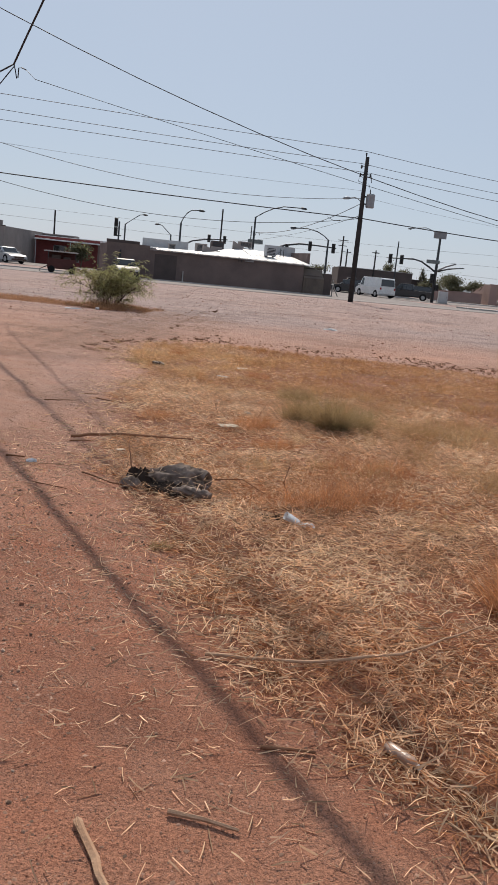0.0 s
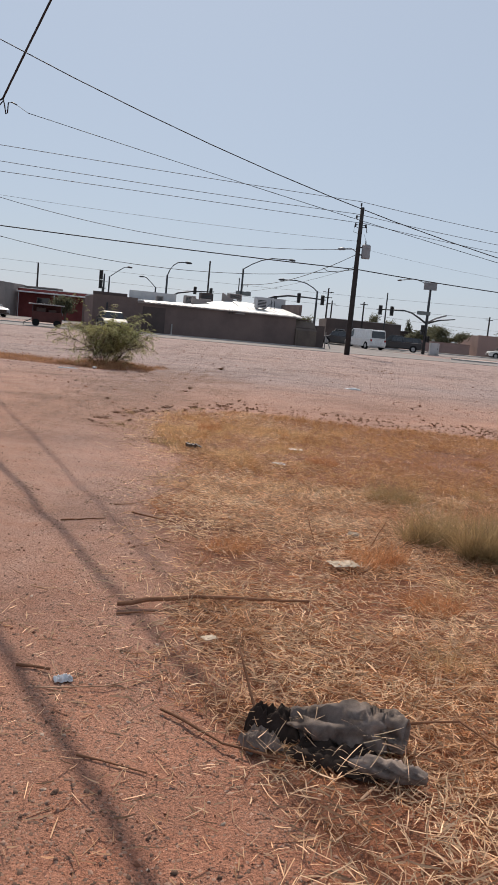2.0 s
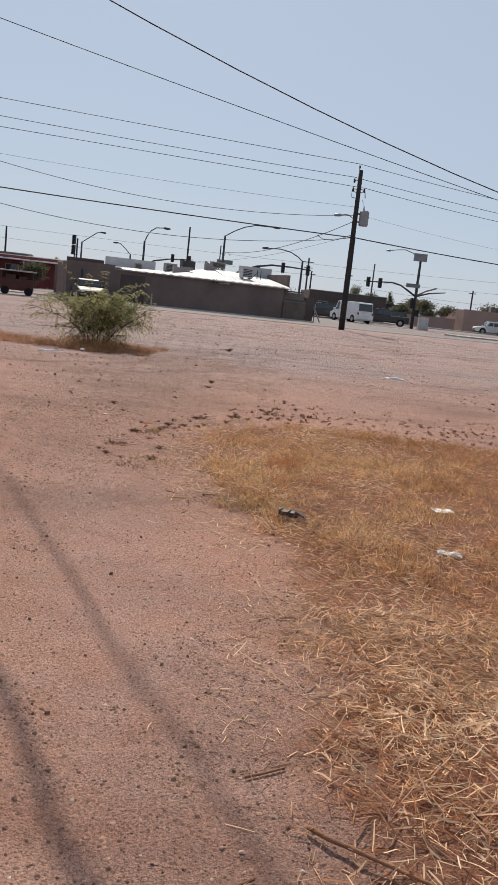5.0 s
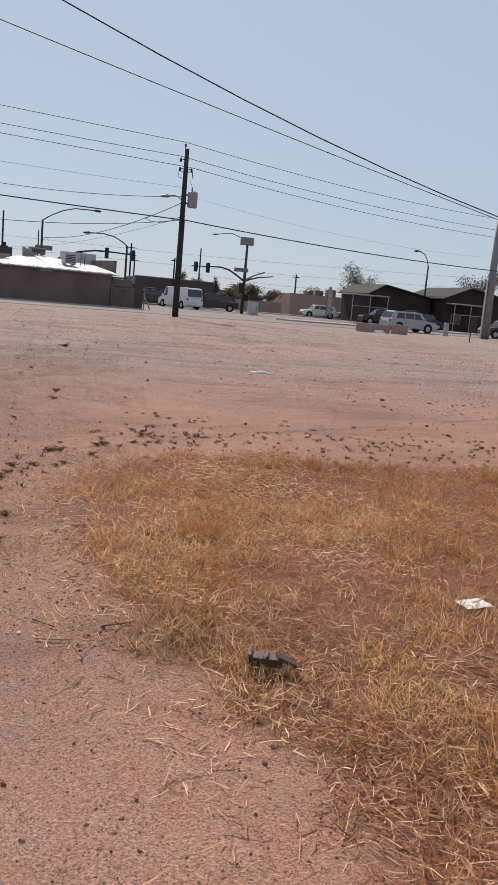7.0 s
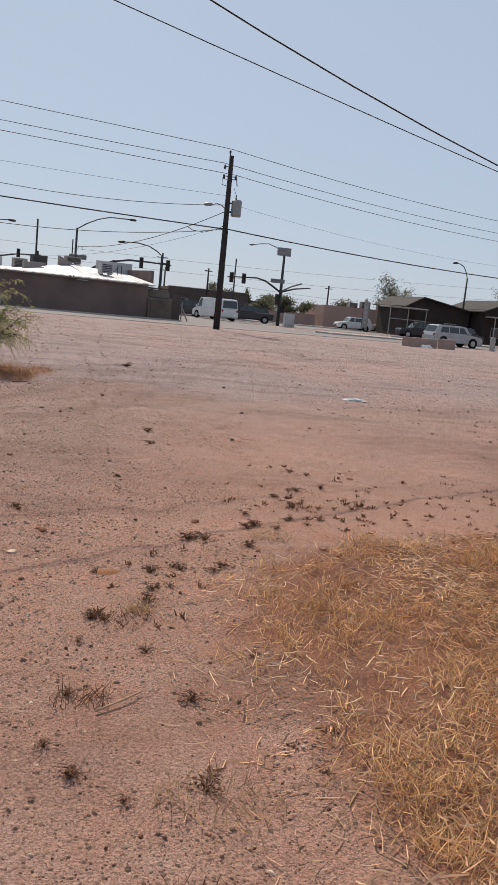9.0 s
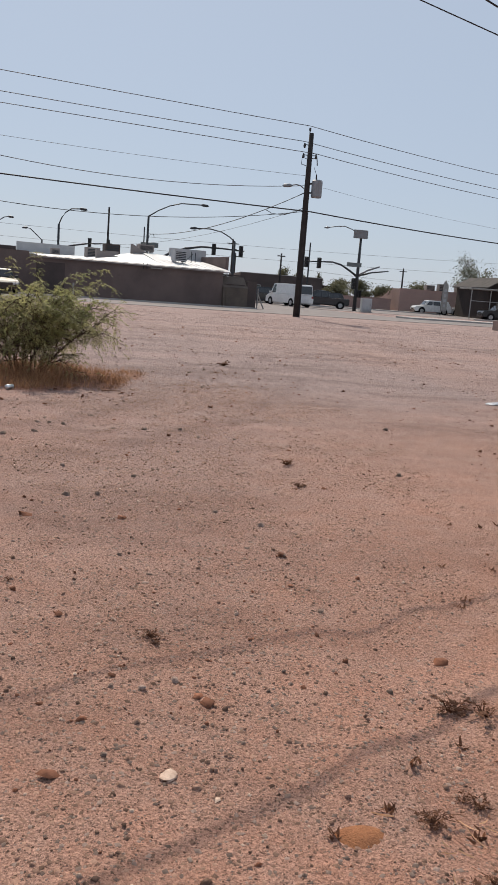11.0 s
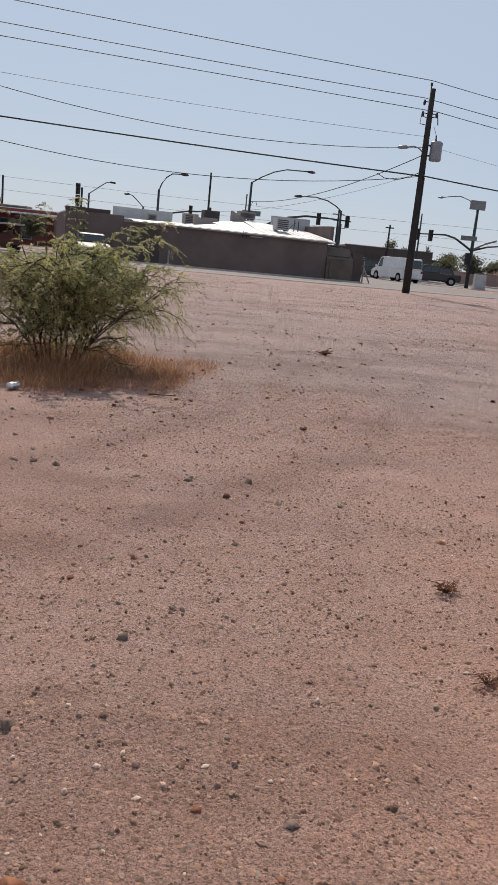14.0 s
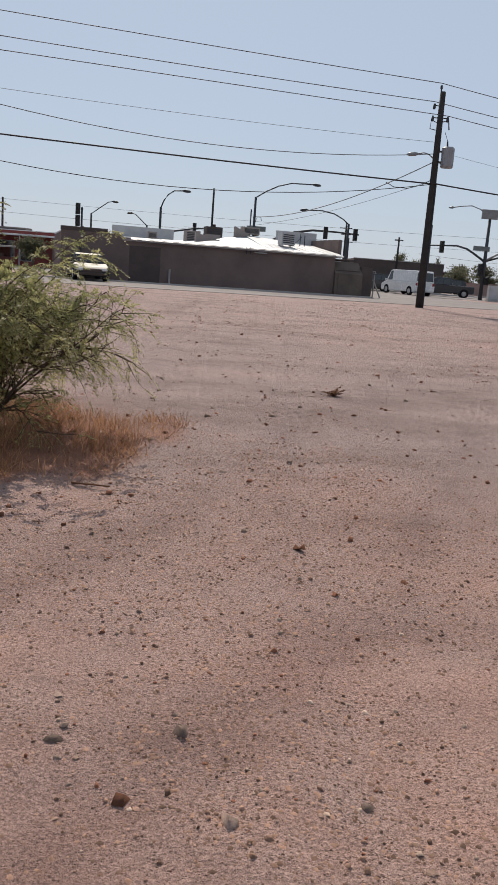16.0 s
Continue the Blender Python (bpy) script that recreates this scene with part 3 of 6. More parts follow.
    lying("straw_litter_far", 120000, -8.6, -0.5, 10.5, 17.8, lambda x, y: far_w(x, y) * (0.25 + 0.75 * smooth_step(-x + 0.5 * fbm(x, y, 87), 5.8, 6.8)), 0.03, 0.10, 0.0043, "flattened golden straw between short tufts")
    lying("straw_litter_rust", 75000, -8.6, -0.5, 10.5, 17.8, far_w, 0.03, 0.09, 0.0041, "flattened rust-brown straw between short tufts", M_RUSTGRASS)
    lying("straw_strewn", 30000, -9.6, -5.0, 1.4, 17, lambda x, y: (1 - cover(x, y)) * np.exp(-((x - straw_edge(y)) / (0.32 + 0.75 * smooth_step(-y, -9, -6.5))) ** 2) * 0.9, 0.03, 0.10, 0.0042, "single straws strewn along the edge of the track", M_STRAW, 0.012)

    # standing grass, in tufts
    def standing(name, tufts, per, x0, x1, y0, y1, weight, lo, hi, wid, spread, material, label):
        tx, ty = scatter(tufts, x0, x1, y0, y1, weight)
        size = RNG.uniform(0.65, 1.25, len(tx))
        x = np.repeat(tx, per) + RNG.normal(0, spread, len(tx) * per)
        y = np.repeat(ty, per) + RNG.normal(0, spread, len(tx) * per)
        k = len(x)
        ln = RNG.uniform(lo, hi, k) * np.repeat(size, per)
        return strands(name, x, y, ground_height(x, y), RNG.uniform(0, 6.283, k), RNG.uniform(0.75, 1.5, k), ln, RNG.uniform(0.6, 1.2, k) * wid, RNG.uniform(0.1, 0.9, k), material, label, "grass")
    golden = lambda x, y: cover(x, y) * np.clip(0.45 + 1.1 * fbm(x * 1.3, y * 1.3, 81), 0.05, 1)
    standing("golden_grass", 7000, 13, -8.3, -4.0, 11.0, 17.6, lambda x, y: golden(x, y) * smooth_step(-x + 0.5 * fbm(x, y, 87), 5.2, 6.6), 0.03, 0.11, 0.0031, 0.045, M_GOLD, "short golden dry grass in dense tufts")
    standing("orange_grass", 8000, 11, -7.6, -1.0, 10.9, 17.6, lambda x, y: golden(x, y) * (0.15 + 0.85 * smooth_step(x + 0.5 * fbm(x, y, 87), -6.6, -5.2)), 0.025, 0.09, 0.0032, 0.045, M_RUSTGRASS, "short orange-brown dry grass in dense tufts")
    standing("golden_grass_wide", 4200, 10, -2, 9, 8, 17.6, golden, 0.05, 0.14, 0.006, 0.07, M_RUSTGRASS, "orange-brown dry grass reaching across the lot")
    tuft = lambda x, y: cover(x, y) * np.clip(1.6 * fbm(x * 1.7, y * 1.7, 89) - 0.1, 0, 1)
    standing("grass_tufts", 900, 42, -8.0, -2.6, 10.9, 17.4, tuft, 0.05, 0.15, 0.0035, 0.04, M_RUSTGRASS, "rust-orange upright tufts of dry grass")
    tall = lambda x, y: cover(x, y) * smooth_step(x - (-6.35 + 0.22 * (y - 6)), 0.0, 0.9) * np.clip(0.45 + 1.0 * fbm(x * 1.1, y * 1.1, 83), 0, 1)
    standing("tall_dry_grass", 1800, 46, -6.6, 1.0, 5.8, 11.6, tall, 0.08, 0.25, 0.0026, 0.06, M_TANGRASS, "tan dry grass standing ankle high in clumps")
    stub = lambda x, y: cover(x, y) * np.clip(0.2 + 0.9 * fbm(x * 1.4, y * 1.4, 85), 0, 1)
    standing("straw_stubble", 1500, 10, -7.2, -2.5, 2, 11, stub, 0.04, 0.12, 0.004, 0.05, M_STRAW, "sparse straw stubble on the soil")
    # rust-coloured weeds at their own places
    def clump(cx, cy, r, n, lo, hi, material, name, label, wid=0.004):
        a, d = RNG.uniform(0, 6.283, n), r * np.sqrt(RNG.random(n))
        x, y = cx + d * np.cos(a), cy + 0.7 * d * np.sin(a)
        return strands(name, x, y, ground_height(x, y), RNG.uniform(0, 6.283, n), RNG.uniform(0.7, 1.5, n), RNG.uniform(lo, hi, n), RNG.uniform(0.6, 1.2, n) * wid, RNG.uniform(0, 0.8, n), material, label, "grass")
    for cx, cy, r, n, lo, hi in ((-5.12, 9.15, 0.16, 1500, 0.22, 0.46), (-5.4, 9.55, 0.22, 1000, 0.18, 0.40), (-4.85, 9.4, 0.2, 700, 0.18, 0.36), (-5.42, 11.06, 0.25, 700, 0.12, 0.28)):
        clump(cx, cy, r, n, lo, hi, M_DRYTALL, "grass_clump", "greyish upright clump of dry grass", 0.0028)
    for cx, cy, r, n, lo, hi in ((-5.42, 6.12, 0.24, 420, 0.10, 0.30), (-5.8, 6.02, 0.20, 170, 0.10, 0.26), (-5.05, 6.3, 0.34, 480, 0.10, 0.34), (-4.42, 4.55, 0.22, 1500, 0.12, 0.46), (-5.82, 8.85, 0.11, 380, 0.08, 0.20), (-5.7, 8.02, 0.22, 700, 0.05, 0.15), (-6.8, 9.05, 0.2, 130, 0.04, 0.12), (-4.9, 7.3, 0.4, 900, 0.06, 0.2), (-6.92, 8.8, 0.15, 260, 0.05, 0.16), (-7.34, 14.95, 0.16, 420, 0.08, 0.2), (-5.95, 12.85, 0.2, 420, 0.06, 0.18), (-6.0, 8.95, 0.14, 260, 0.05, 0.14), (-5.95, 8.7, 0.12, 260, 0.08, 0.2)):
        clump(cx, cy, r, n, lo, hi, M_RUST, "grass_clump", "rust-coloured clump of dry weed stalks", 0.0028)
    for cx, cy, r, n in ((-8.5, 14.7, 0.22, 150), (-8.9, 15.35, 0.12, 90), (-8.7, 16.1, 0.14, 90), (-8.62, 16.23, 0.07, 110), (-7.66, 17.54, 0.13, 110), (-8.65, 14.25, 0.1, 50), (-6.35, 5.02, 0.07, 110)):
        clump(cx, cy, r, n, 0.02, 0.09, M_WEED if n < 100 else M_DRYTALL, "grass_clump", "thin withered tuft on the bare dirt", 0.003)
    clump(-7.72, 13.35, 0.28, 260, 0.03, 0.10, M_DRYTALL, "grass_clump", "thin sprawling tuft of dry grass on the track")
    # brown dry grass round the bush and to its side
    bx, by = scatter(62000, -16.5, -8.7, 24.4, 28.4, lambda x, y: patch_by_bush(x, y) * np.clip(0.55 + 0.9 * fbm(x * 2.2, y * 2.2, 43), 0.05, 1))
    k = len(bx)
    strands("bush_grass", bx, by, ground_height(bx, by), RNG.uniform(0, 6.283, k), RNG.uniform(0.8, 1.5, k), RNG.uniform(0.03, 0.13, k) * (1 + 2.4 * np.exp(-(((bx + 10.9) / 0.8) ** 2 + ((by - 26.7) / 0.7) ** 2))), RNG.uniform(0.6, 1.2, k) * 0.004, RNG.uniform(0, 0.7, k), M_BROWNGRASS, "red-brown dry grass round the foot of the bush", "grass")
    # withered weed dots along the far edge of the grass
    dots = lambda x, y: np.exp(-((y - (18.45 - 0.10 * (x + 6))) / 0.75) ** 2) * np.clip(0.75 + 0.6 * fbm(x * 1.2, y * 1.2, 91), 0.1, 1) * smooth_step(x, -7.9, -6.9)
    x, y = scatter(5200, -8.3, 4, 16.0, 21.0, dots)
    x2, y2 = scatter(60, -9.3, -8.0, 14.6, 17.8, lambda x, y: 0.8 * np.exp(-((x + 8.35 - 0.1 * (16 - y)) / 0.35) ** 2))
    x, y = np.concatenate([x, x2]), np.concatenate([y, y2])
    per = 9
    X = np.repeat(x, per) + RNG.normal(0, 0.012, len(x) * per)
    Y = np.repeat(y, per) + RNG.normal(0, 0.012, len(x) * per)
    k = len(X)
    strands("withered_weeds", X, Y, ground_height(X, Y), RNG.uniform(0, 6.283, k), RNG.uniform(0.5, 1.45, k), RNG.uniform(0.018, 0.038, k) * np.repeat(RNG.uniform(0.6, 1.4, len(x)), per), RNG.uniform(0.006, 0.011, k), RNG.uniform(0, 0.6, k), M_WEED, "small dark withered weeds dotting the dirt", "weeds")


build_ground_cover()


# ---- loose things on the lot ----
def on_ground(x, y, dz=0.0, rz=0.0, rx=0.0, ry=0.0):
    return pose(x, y, float(ground_height(x, y)) + dz, rx, ry, rz)


def weed(x, y, r, n, seed):
    g = np.random.default_rng(seed)
    bm = bmesh.new()
    for i in range(n):
        a, up = g.uniform(0, 6.283), g.uniform(0.1, 0.9)
        L = r * g.uniform(0.5, 1.1)
        p0 = Vector((g.normal(0, r * 0.1), g.normal(0, r * 0.1), 0.0))
        d = Vector((math.cos(a) * math.cos(up), math.sin(a) * math.cos(up), math.sin(up)))
        p1 = p0 + d * L * 0.5 + Vector((0, 0, 0.01))
        p2 = p0 + d * L + Vector((g.normal(0, 0.02), g.normal(0, 0.02), -0.25 * L * abs(d.z)))
        tube(bm, (p0, p1, p2), [r * 0.028, r * 0.022, r * 0.012], 4)
        for j in range(3):
            q = p1.lerp(p2, g.uniform(0, 1))
            w = r * 0.13
            vs = [bm.verts.new(q + Vector((g.normal(0, w), g.normal(0, w), abs(g.normal(0, w * 0.6))))) for _ in range(3)]
            bm.faces.new(vs)
    ob = part("weed", bm, M_WEED)
    ob.matrix_basis = on_ground(x, y)
    return tagged(ob, "small withered brown weed sprawling on the dirt", "weed", "weeds on the lot")


for i, (x, y, r, n) in enumerate(((-9.27, 18.08, 0.062, 40), (-8.21, 17.50, 0.085, 44), (-8.12, 17.44, 0.09, 26), (-8.13, 20.82, 0.08, 34), (-8.08, 21.6, 0.11, 26), (-7.72, 30.2, 0.2, 50), (-8.5, 16.88, 0.065, 34), (-8.11, 16.89, 0.07, 40), (-8.43, 16.62, 0.05, 26), (-8.84, 16.16, 0.06, 44), (-8.79, 16.13, 0.05, 34), (-7.73, 17.82, 0.085, 44), (-7.59, 17.76, 0.06, 30), (-9.26, 18.02, 0.05, 20), (-8.95, 15.4, 0.05, 26), (-9.02, 15.04, 0.045, 26), (-8.79, 14.72, 0.04, 24), (-8.85, 16.14, 0.05, 20), (-7.32, 18.4, 0.075, 44), (-9.92, 18.69, 0.045, 20), (-8.9, 15.9, 0.045, 20))):
    weed(x, y, r * 0.75, int(n * 0.7), 100 + i)
for i, (x, y) in enumerate(((-8.5, 16.59), (-8.53, 16.53), (-8.56, 16.37), (-7.43, 18.02), (-7.73, 18.12), (-7.13, 18.94), (-7.2, 18.93), (-7.38, 18.7), (-6.88, 19.08), (-6.88, 19.53), (-7.0, 19.66), (-7.86, 17.34), (-8.37, 16.99), (-8.33, 16.96), (-7.78, 17.75), (-8.16, 16.85), (-8.51, 16.85), (-8.5, 15.36), (-8.63, 15.77), (-8.94, 14.86), (-8.54, 14.76), (-7.33, 17.9))):
    weed(x, y, 0.035 + 0.012 * (i % 3), 16 + 3 * (i % 4), 140 + i)


def stick(name, pts, r, label, material=M_STICK, split=False):
    """A tapered, slightly crooked stick through points on the plan with heights above the ground."""
    r = r * 0.5
    P = [Vector((x, y, float(ground_height(x, y)) + h * 0.8)) for x, y, h in pts]
    fine = []
    g = np.random.default_rng(int(abs(pts[0][0] * 977 + pts[0][1] * 131)))
    for a, b in zip(P, P[1:]):
        m = max(2, int((b - a).length / 0.07))
        for i in range(m):
            fine.append(a.lerp(b, i / m) + Vector((g.normal(0, r * 0.5), g.normal(0, r * 0.5), abs(g.normal(0, r * 0.3)))))
    fine.append(P[-1])
    rad = [r * (1.05 - 0.5 * i / len(fine)) * g.uniform(0.85, 1.15) for i in range(len(fine))]
    base = fine[0].copy()
    bm = tube(bmesh.new(), [p - base for p in fine], rad, 5 if split else 7)
    ob = part(name, bm, material, smooth=not split)
    ob.matrix_basis = Matrix.Translation(base)
    return tagged(ob, label, "stick" if "stick" in name or "twig" in name else "wood")


stick("stick", ((-7.46, 7.56, 0.03), (-7.13, 7.67, 0.06), (-6.86, 7.73, 0.07), (-6.43, 7.80, 0.07)), 0.026, "long thin brown stick lying across straw")
stick("stick", ((-7.44, 7.49, 0.01), (-7.25, 7.55, 0.01)), 0.01, "short dark stick beside the long stick")
stick("branch_stick", ((-6.0, 3.72, 0.015), (-5.6, 3.66, 0.06), (-5.2, 3.82, 0.07), (-4.75, 4.2, 0.09)), 0.015, "long curved pale brown branch over straw", M_PALEWOOD)
stick("twig", ((-8.11, 9.2, 0.012), (-7.82, 9.4, 0.012)), 0.012, "thin dark twig on the bare track")
stick("twig", ((-7.66, 9.62, 0.02), (-7.43, 9.45, 0.03), (-7.21, 9.3, 0.04)), 0.014, "pale twig at the edge of the straw")
stick("twig", ((-7.83, 9.86, 0.01), (-7.7, 9.94, 0.01)), 0.008, "short twig on the bare track")
stick("twig", ((-7.42, 8.95, 0.01), (-7.3, 8.86, 0.01)), 0.009, "short dark twig near the straw")
stick("wood_piece", ((-5.76, 3.1, 0.014), (-5.58, 3.11, 0.014)), 0.015, "short dark split piece of wood on dirt")
stick("wood_piece", ((-6.02, 2.70, 0.014), (-5.82, 2.66, 0.016)), 0.016, "short brown stick of split wood on dirt", M_PALEWOOD, True)
stick("wood_board", ((-6.28, 2.64, 0.012), (-6.13, 2.38, 0.012)), 0.03, "splintered pale board end on dirt", M_PALEWOOD, True)
stick("twig", ((-7.1, 6.45, 0.02), (-6.85, 6.2, 0.03), (-6.6, 6.12, 0.03)), 0.013, "dark twig poking out beside the cloth")
stick("twig", ((-6.72, 6.35, 0.04), (-6.78, 6.55, 0.16), (-6.82, 6.7, 0.26)), 0.012, "dark twig leaning up from the cloth bundle")
stick("twig", ((-6.15, 6.4, 0.10), (-5.95, 6.42, 0.11), (-5.7, 6.2, 0.02)), 0.011, "bent dark twig arching out of the cloth")
stick("twig", ((-6.75, 6.62, 0.02), (-6.6, 6.3, 0.05), (-6.45, 6.05, 0.03)), 0.01, "dark twig across the cloth bundle")
stick("twig", ((-7.35, 6.05, 0.01), (-7.1, 5.98, 0.01)), 0.009, "short dark twig on the track")
stick("twig", ((-9.75, 25.80, 0.01), (-9.50, 25.66, 0.02)), 0.013, "thin twig at the foot of the bush")
stick("twig", ((-5.62, 6.3, 0.02), (-5.66, 6.28, 0.16), (-5.63, 6.3, 0.30)), 0.009, "thin upright dark stalk among dry weeds")
stick("twig", ((-6.3, 9.3, 0.02), (-6.33, 9.32, 0.12), (-6.36, 9.33, 0.22)), 0.008, "thin upright dark stalk among straw")
stick("twig", ((-5.9, 9.2, 0.02), (-5.85, 9.24, 0.14), (-5.8, 9.26, 0.26)), 0.008, "thin leaning dark stalk among straw")
stick("twig", ((-7.75, 6.75, 0.012), (-7.6, 6.72, 0.02)), 0.016, "short dark splinter of wood on the track")
stick("twig", ((-7.62, 6.55, 0.012), (-7.35, 6.6, 0.02), (-7.12, 6.78, 0.02)), 0.006, "pale thin twig on the track", M_PALEWOOD)
stick("twig", ((-8.32, 13.64, 0.012), (-8.24, 13.52, 0.014)), 0.007, "short brown twig on the bare dirt")
stick("twig", ((-8.31, 13.42, 0.012), (-8.17, 13.35, 0.014)), 0.008, "short pale twig on the bare dirt", M_PALEWOOD)
stick("twig", ((-8.85, 15.25, 0.012), (-8.68, 15.38, 0.02)), 0.009, "pale short twig among withered weeds", M_PALEWOOD)
stick("twig", ((-8.05, 13.45, 0.015), (-7.9, 13.52, 0.02)), 0.008, "dark short twig at the grass edge")
stick("twig", ((-5.95, 5.2, 0.02), (-5.9, 5.0, 0.08), (-5.98, 4.75, 0.02)), 0.01, "broken twig among the straw")


def rumpled(bm, L, W, H, seed, nu=26, nv=16, sharp=0.0):
    """A crumpled sheet over a heap."""
    g = np.random.default_rng(seed)
    u, v = np.meshgrid(np.linspace(-1, 1, nu), np.linspace(-1, 1, nv), indexing="ij")
    fold = 0.5 + 0.5 * np.sin(u * 5.3 + 2.2 * fbm(u * 1.7 + seed, v * 1.7, seed)) * 0.8 + 0.55 * fbm(u * 2.6 + 9, v * 2.6, seed + 3)
    dome = np.clip(1 - np.abs(u) ** 2.6, 0, 1) * np.clip(1 - np.abs(v) ** 2.2, 0, 1)
    crease = 1 - np.clip(np.abs(fbm(u * 2.1 + 3, v * 2.1, seed + 11)) * 2.0, 0, 1)
    z = H * dome ** 0.45 * (0.45 + 0.4 * fold + 0.3 * sharp * crease) + min(0.012, H * 0.6) * fbm(u * 7, v * 7, seed + 5)
    x = L / 2 * u * (1 + 0.10 * fbm(u * 1.3, v * 1.3, seed + 7))
    y = W / 2 * v * (1 + 0.22 * fbm(u * 1.5 + 4, v * 1.5, seed + 8))
    vs = [[bm.verts.new((x[i, j], y[i, j], max(0.0, z[i, j]))) for j in range(nv)] for i in range(nu)]
    for i in range(nu - 1):
        for j in range(nv - 1):
            bm.faces.new((vs[i][j], vs[i + 1][j], vs[i + 1][j + 1], vs[i][j + 1]))
    return bm


def sleeve(spine, radii, seed, squash=0.8, nu=44, na=30, open_end=True):
    """A wrinkled tube of cloth along a spine, with its far end open and turned in."""
    pts = [Vector(p) for p in spine]
    bm = bmesh.new()
    rings = []

    def at(u):
        f = min(max(u, 0.0), 1.0) * (len(pts) - 1)
        k = min(int(f), len(pts) - 2)
        return pts[k].lerp(pts[k + 1], f - k), (pts[k + 1] - pts[k]).normalized(), radii[k] + (radii[k + 1] - radii[k]) * (f - k)
    A = np.linspace(0, 2 * math.pi, na, endpoint=False)
    rows = [(i / (nu - 1), 1.0) for i in range(nu)] + ([(0.99, 0.9), (0.9, 0.84), (0.75, 0.78)] if open_end else [])
    for u, shrink in rows:
        c, d, r = at(u)
        side = d.cross(Vector((0, 0, 1))).normalized()
        up = side.cross(d)
        fold = 1 - 2.6 * np.abs(fbm(u * 5.0 + 1.6 * np.sin(A) + seed, 1.9 * np.cos(A) + 3, seed, 2))
        fine = fbm(u * 17 + np.sin(A) * 2, np.cos(A) * 2 + 5, seed + 4, 2)
        calm = 1.0 if u < 0.86 else max(0.15, (1.0 - u) / 0.14)
        rr = r * shrink * (0.92 + calm * (0.42 * fold + 0.10 * fine))
        ring = []
        for a, q in zip(A, rr):
            p = c + side * q * math.cos(a) + up * q * squash * math.sin(a)
            ring.append(bm.verts.new((p.x, p.y, max(p.z, 0.004))))
        rings.append(ring)
    for a, b in zip(rings, rings[1:]):
        for k in range(na):
            bm.faces.new((a[k], a[(k + 1) % na], b[(k + 1) % na], b[k]))
    bm.faces.new(rings[0])
    bm.faces.new(rings[-1])
    return bm


def cloth_bundle(x, y):
    t = thing("cloth_bundle", "crumpled dark grey trousers lying in straw", "clothing", on_ground(x, y, 0.012) @ Matrix.Diagonal((0.92, 0.92, 0.96, 1)))
    part("leg", sleeve(((-0.20, 0.10, 0.05), (-0.08, 0.06, 0.075), (0.05, 0.03, 0.085), (0.17, 0.035, 0.085), (0.255, 0.0, 0.085)), (0.06, 0.085, 0.09, 0.085, 0.082), 5, 0.86), M_CLOTH, t, "faded grey trouser leg with a round open end", smooth=True)
    part("leg", sleeve(((0.0, -0.14, 0.03), (0.10, -0.17, 0.045), (0.20, -0.20, 0.045), (0.30, -0.22, 0.035)), (0.025, 0.045, 0.046, 0.03), 8, 0.7, 30, 22, False), M_CLOTH, t, "crumpled second trouser leg", smooth=True)
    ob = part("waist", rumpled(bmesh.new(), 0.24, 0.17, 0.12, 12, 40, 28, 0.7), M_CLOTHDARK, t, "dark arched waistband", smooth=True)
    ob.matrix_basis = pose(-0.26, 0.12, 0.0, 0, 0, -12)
    ob = part("flap", rumpled(bmesh.new(), 0.15, 0.11, 0.075, 15, 28, 20, 0.9), M_CLOTH, t, "grey folded flap", smooth=True)
    ob.matrix_basis = pose(-0.32, -0.01, 0.0, 0, 0, 25)
    # added black sheet: shade of the bundle's lower side put into colour
    ob = part("shade_sheet", rumpled(bmesh.new(), 0.36, 0.20, 0.07, 9, 40, 24, 1.0), M_CLOTHDARK, t, "black sheet standing in for the shade under the trousers", smooth=True)
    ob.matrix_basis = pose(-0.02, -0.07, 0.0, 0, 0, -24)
    ob = part("crest", rumpled(bmesh.new(), 0.17, 0.06, 0.19, 19, 26, 16, 0.8), M_CLOTH, t, "raised pale crease of the cloth", smooth=True)
    ob.matrix_basis = pose(0.10, 0.06, 0.0, 0, 0, 62)
    return t


cloth_bundle(-6.42, 6.25)
n = 70                                  # stray straws blown over the cloth
strands("straw_strewn", -6.45 + RNG.uniform(-0.34, 0.3, n), 6.22 + RNG.uniform(-0.22, 0.16, n), RNG.uniform(0.05, 0.15, n), RNG.uniform(0, 6.283, n), RNG.uniform(-0.4, 0.5, n), RNG.uniform(0.05, 0.16, n), RNG.uniform(0.003, 0.005, n), RNG.uniform(-0.4, 0.9, n), M_STRAW, "pale straws lying over the crumpled cloth", "straw")


def crumpled_sheet(name, x, y, L, W, H, seed, material, label, category, rz=0.0, dz=0.004):
    ob = part(name, rumpled(bmesh.new(), L, W, H, seed, 14, 10), material)
    ob.matrix_basis = on_ground(x, y, dz, rz)
    m = ob.modifiers.new("thickness", 'SOLIDIFY')
    m.thickness = 0.003
    return tagged(ob, label, category)


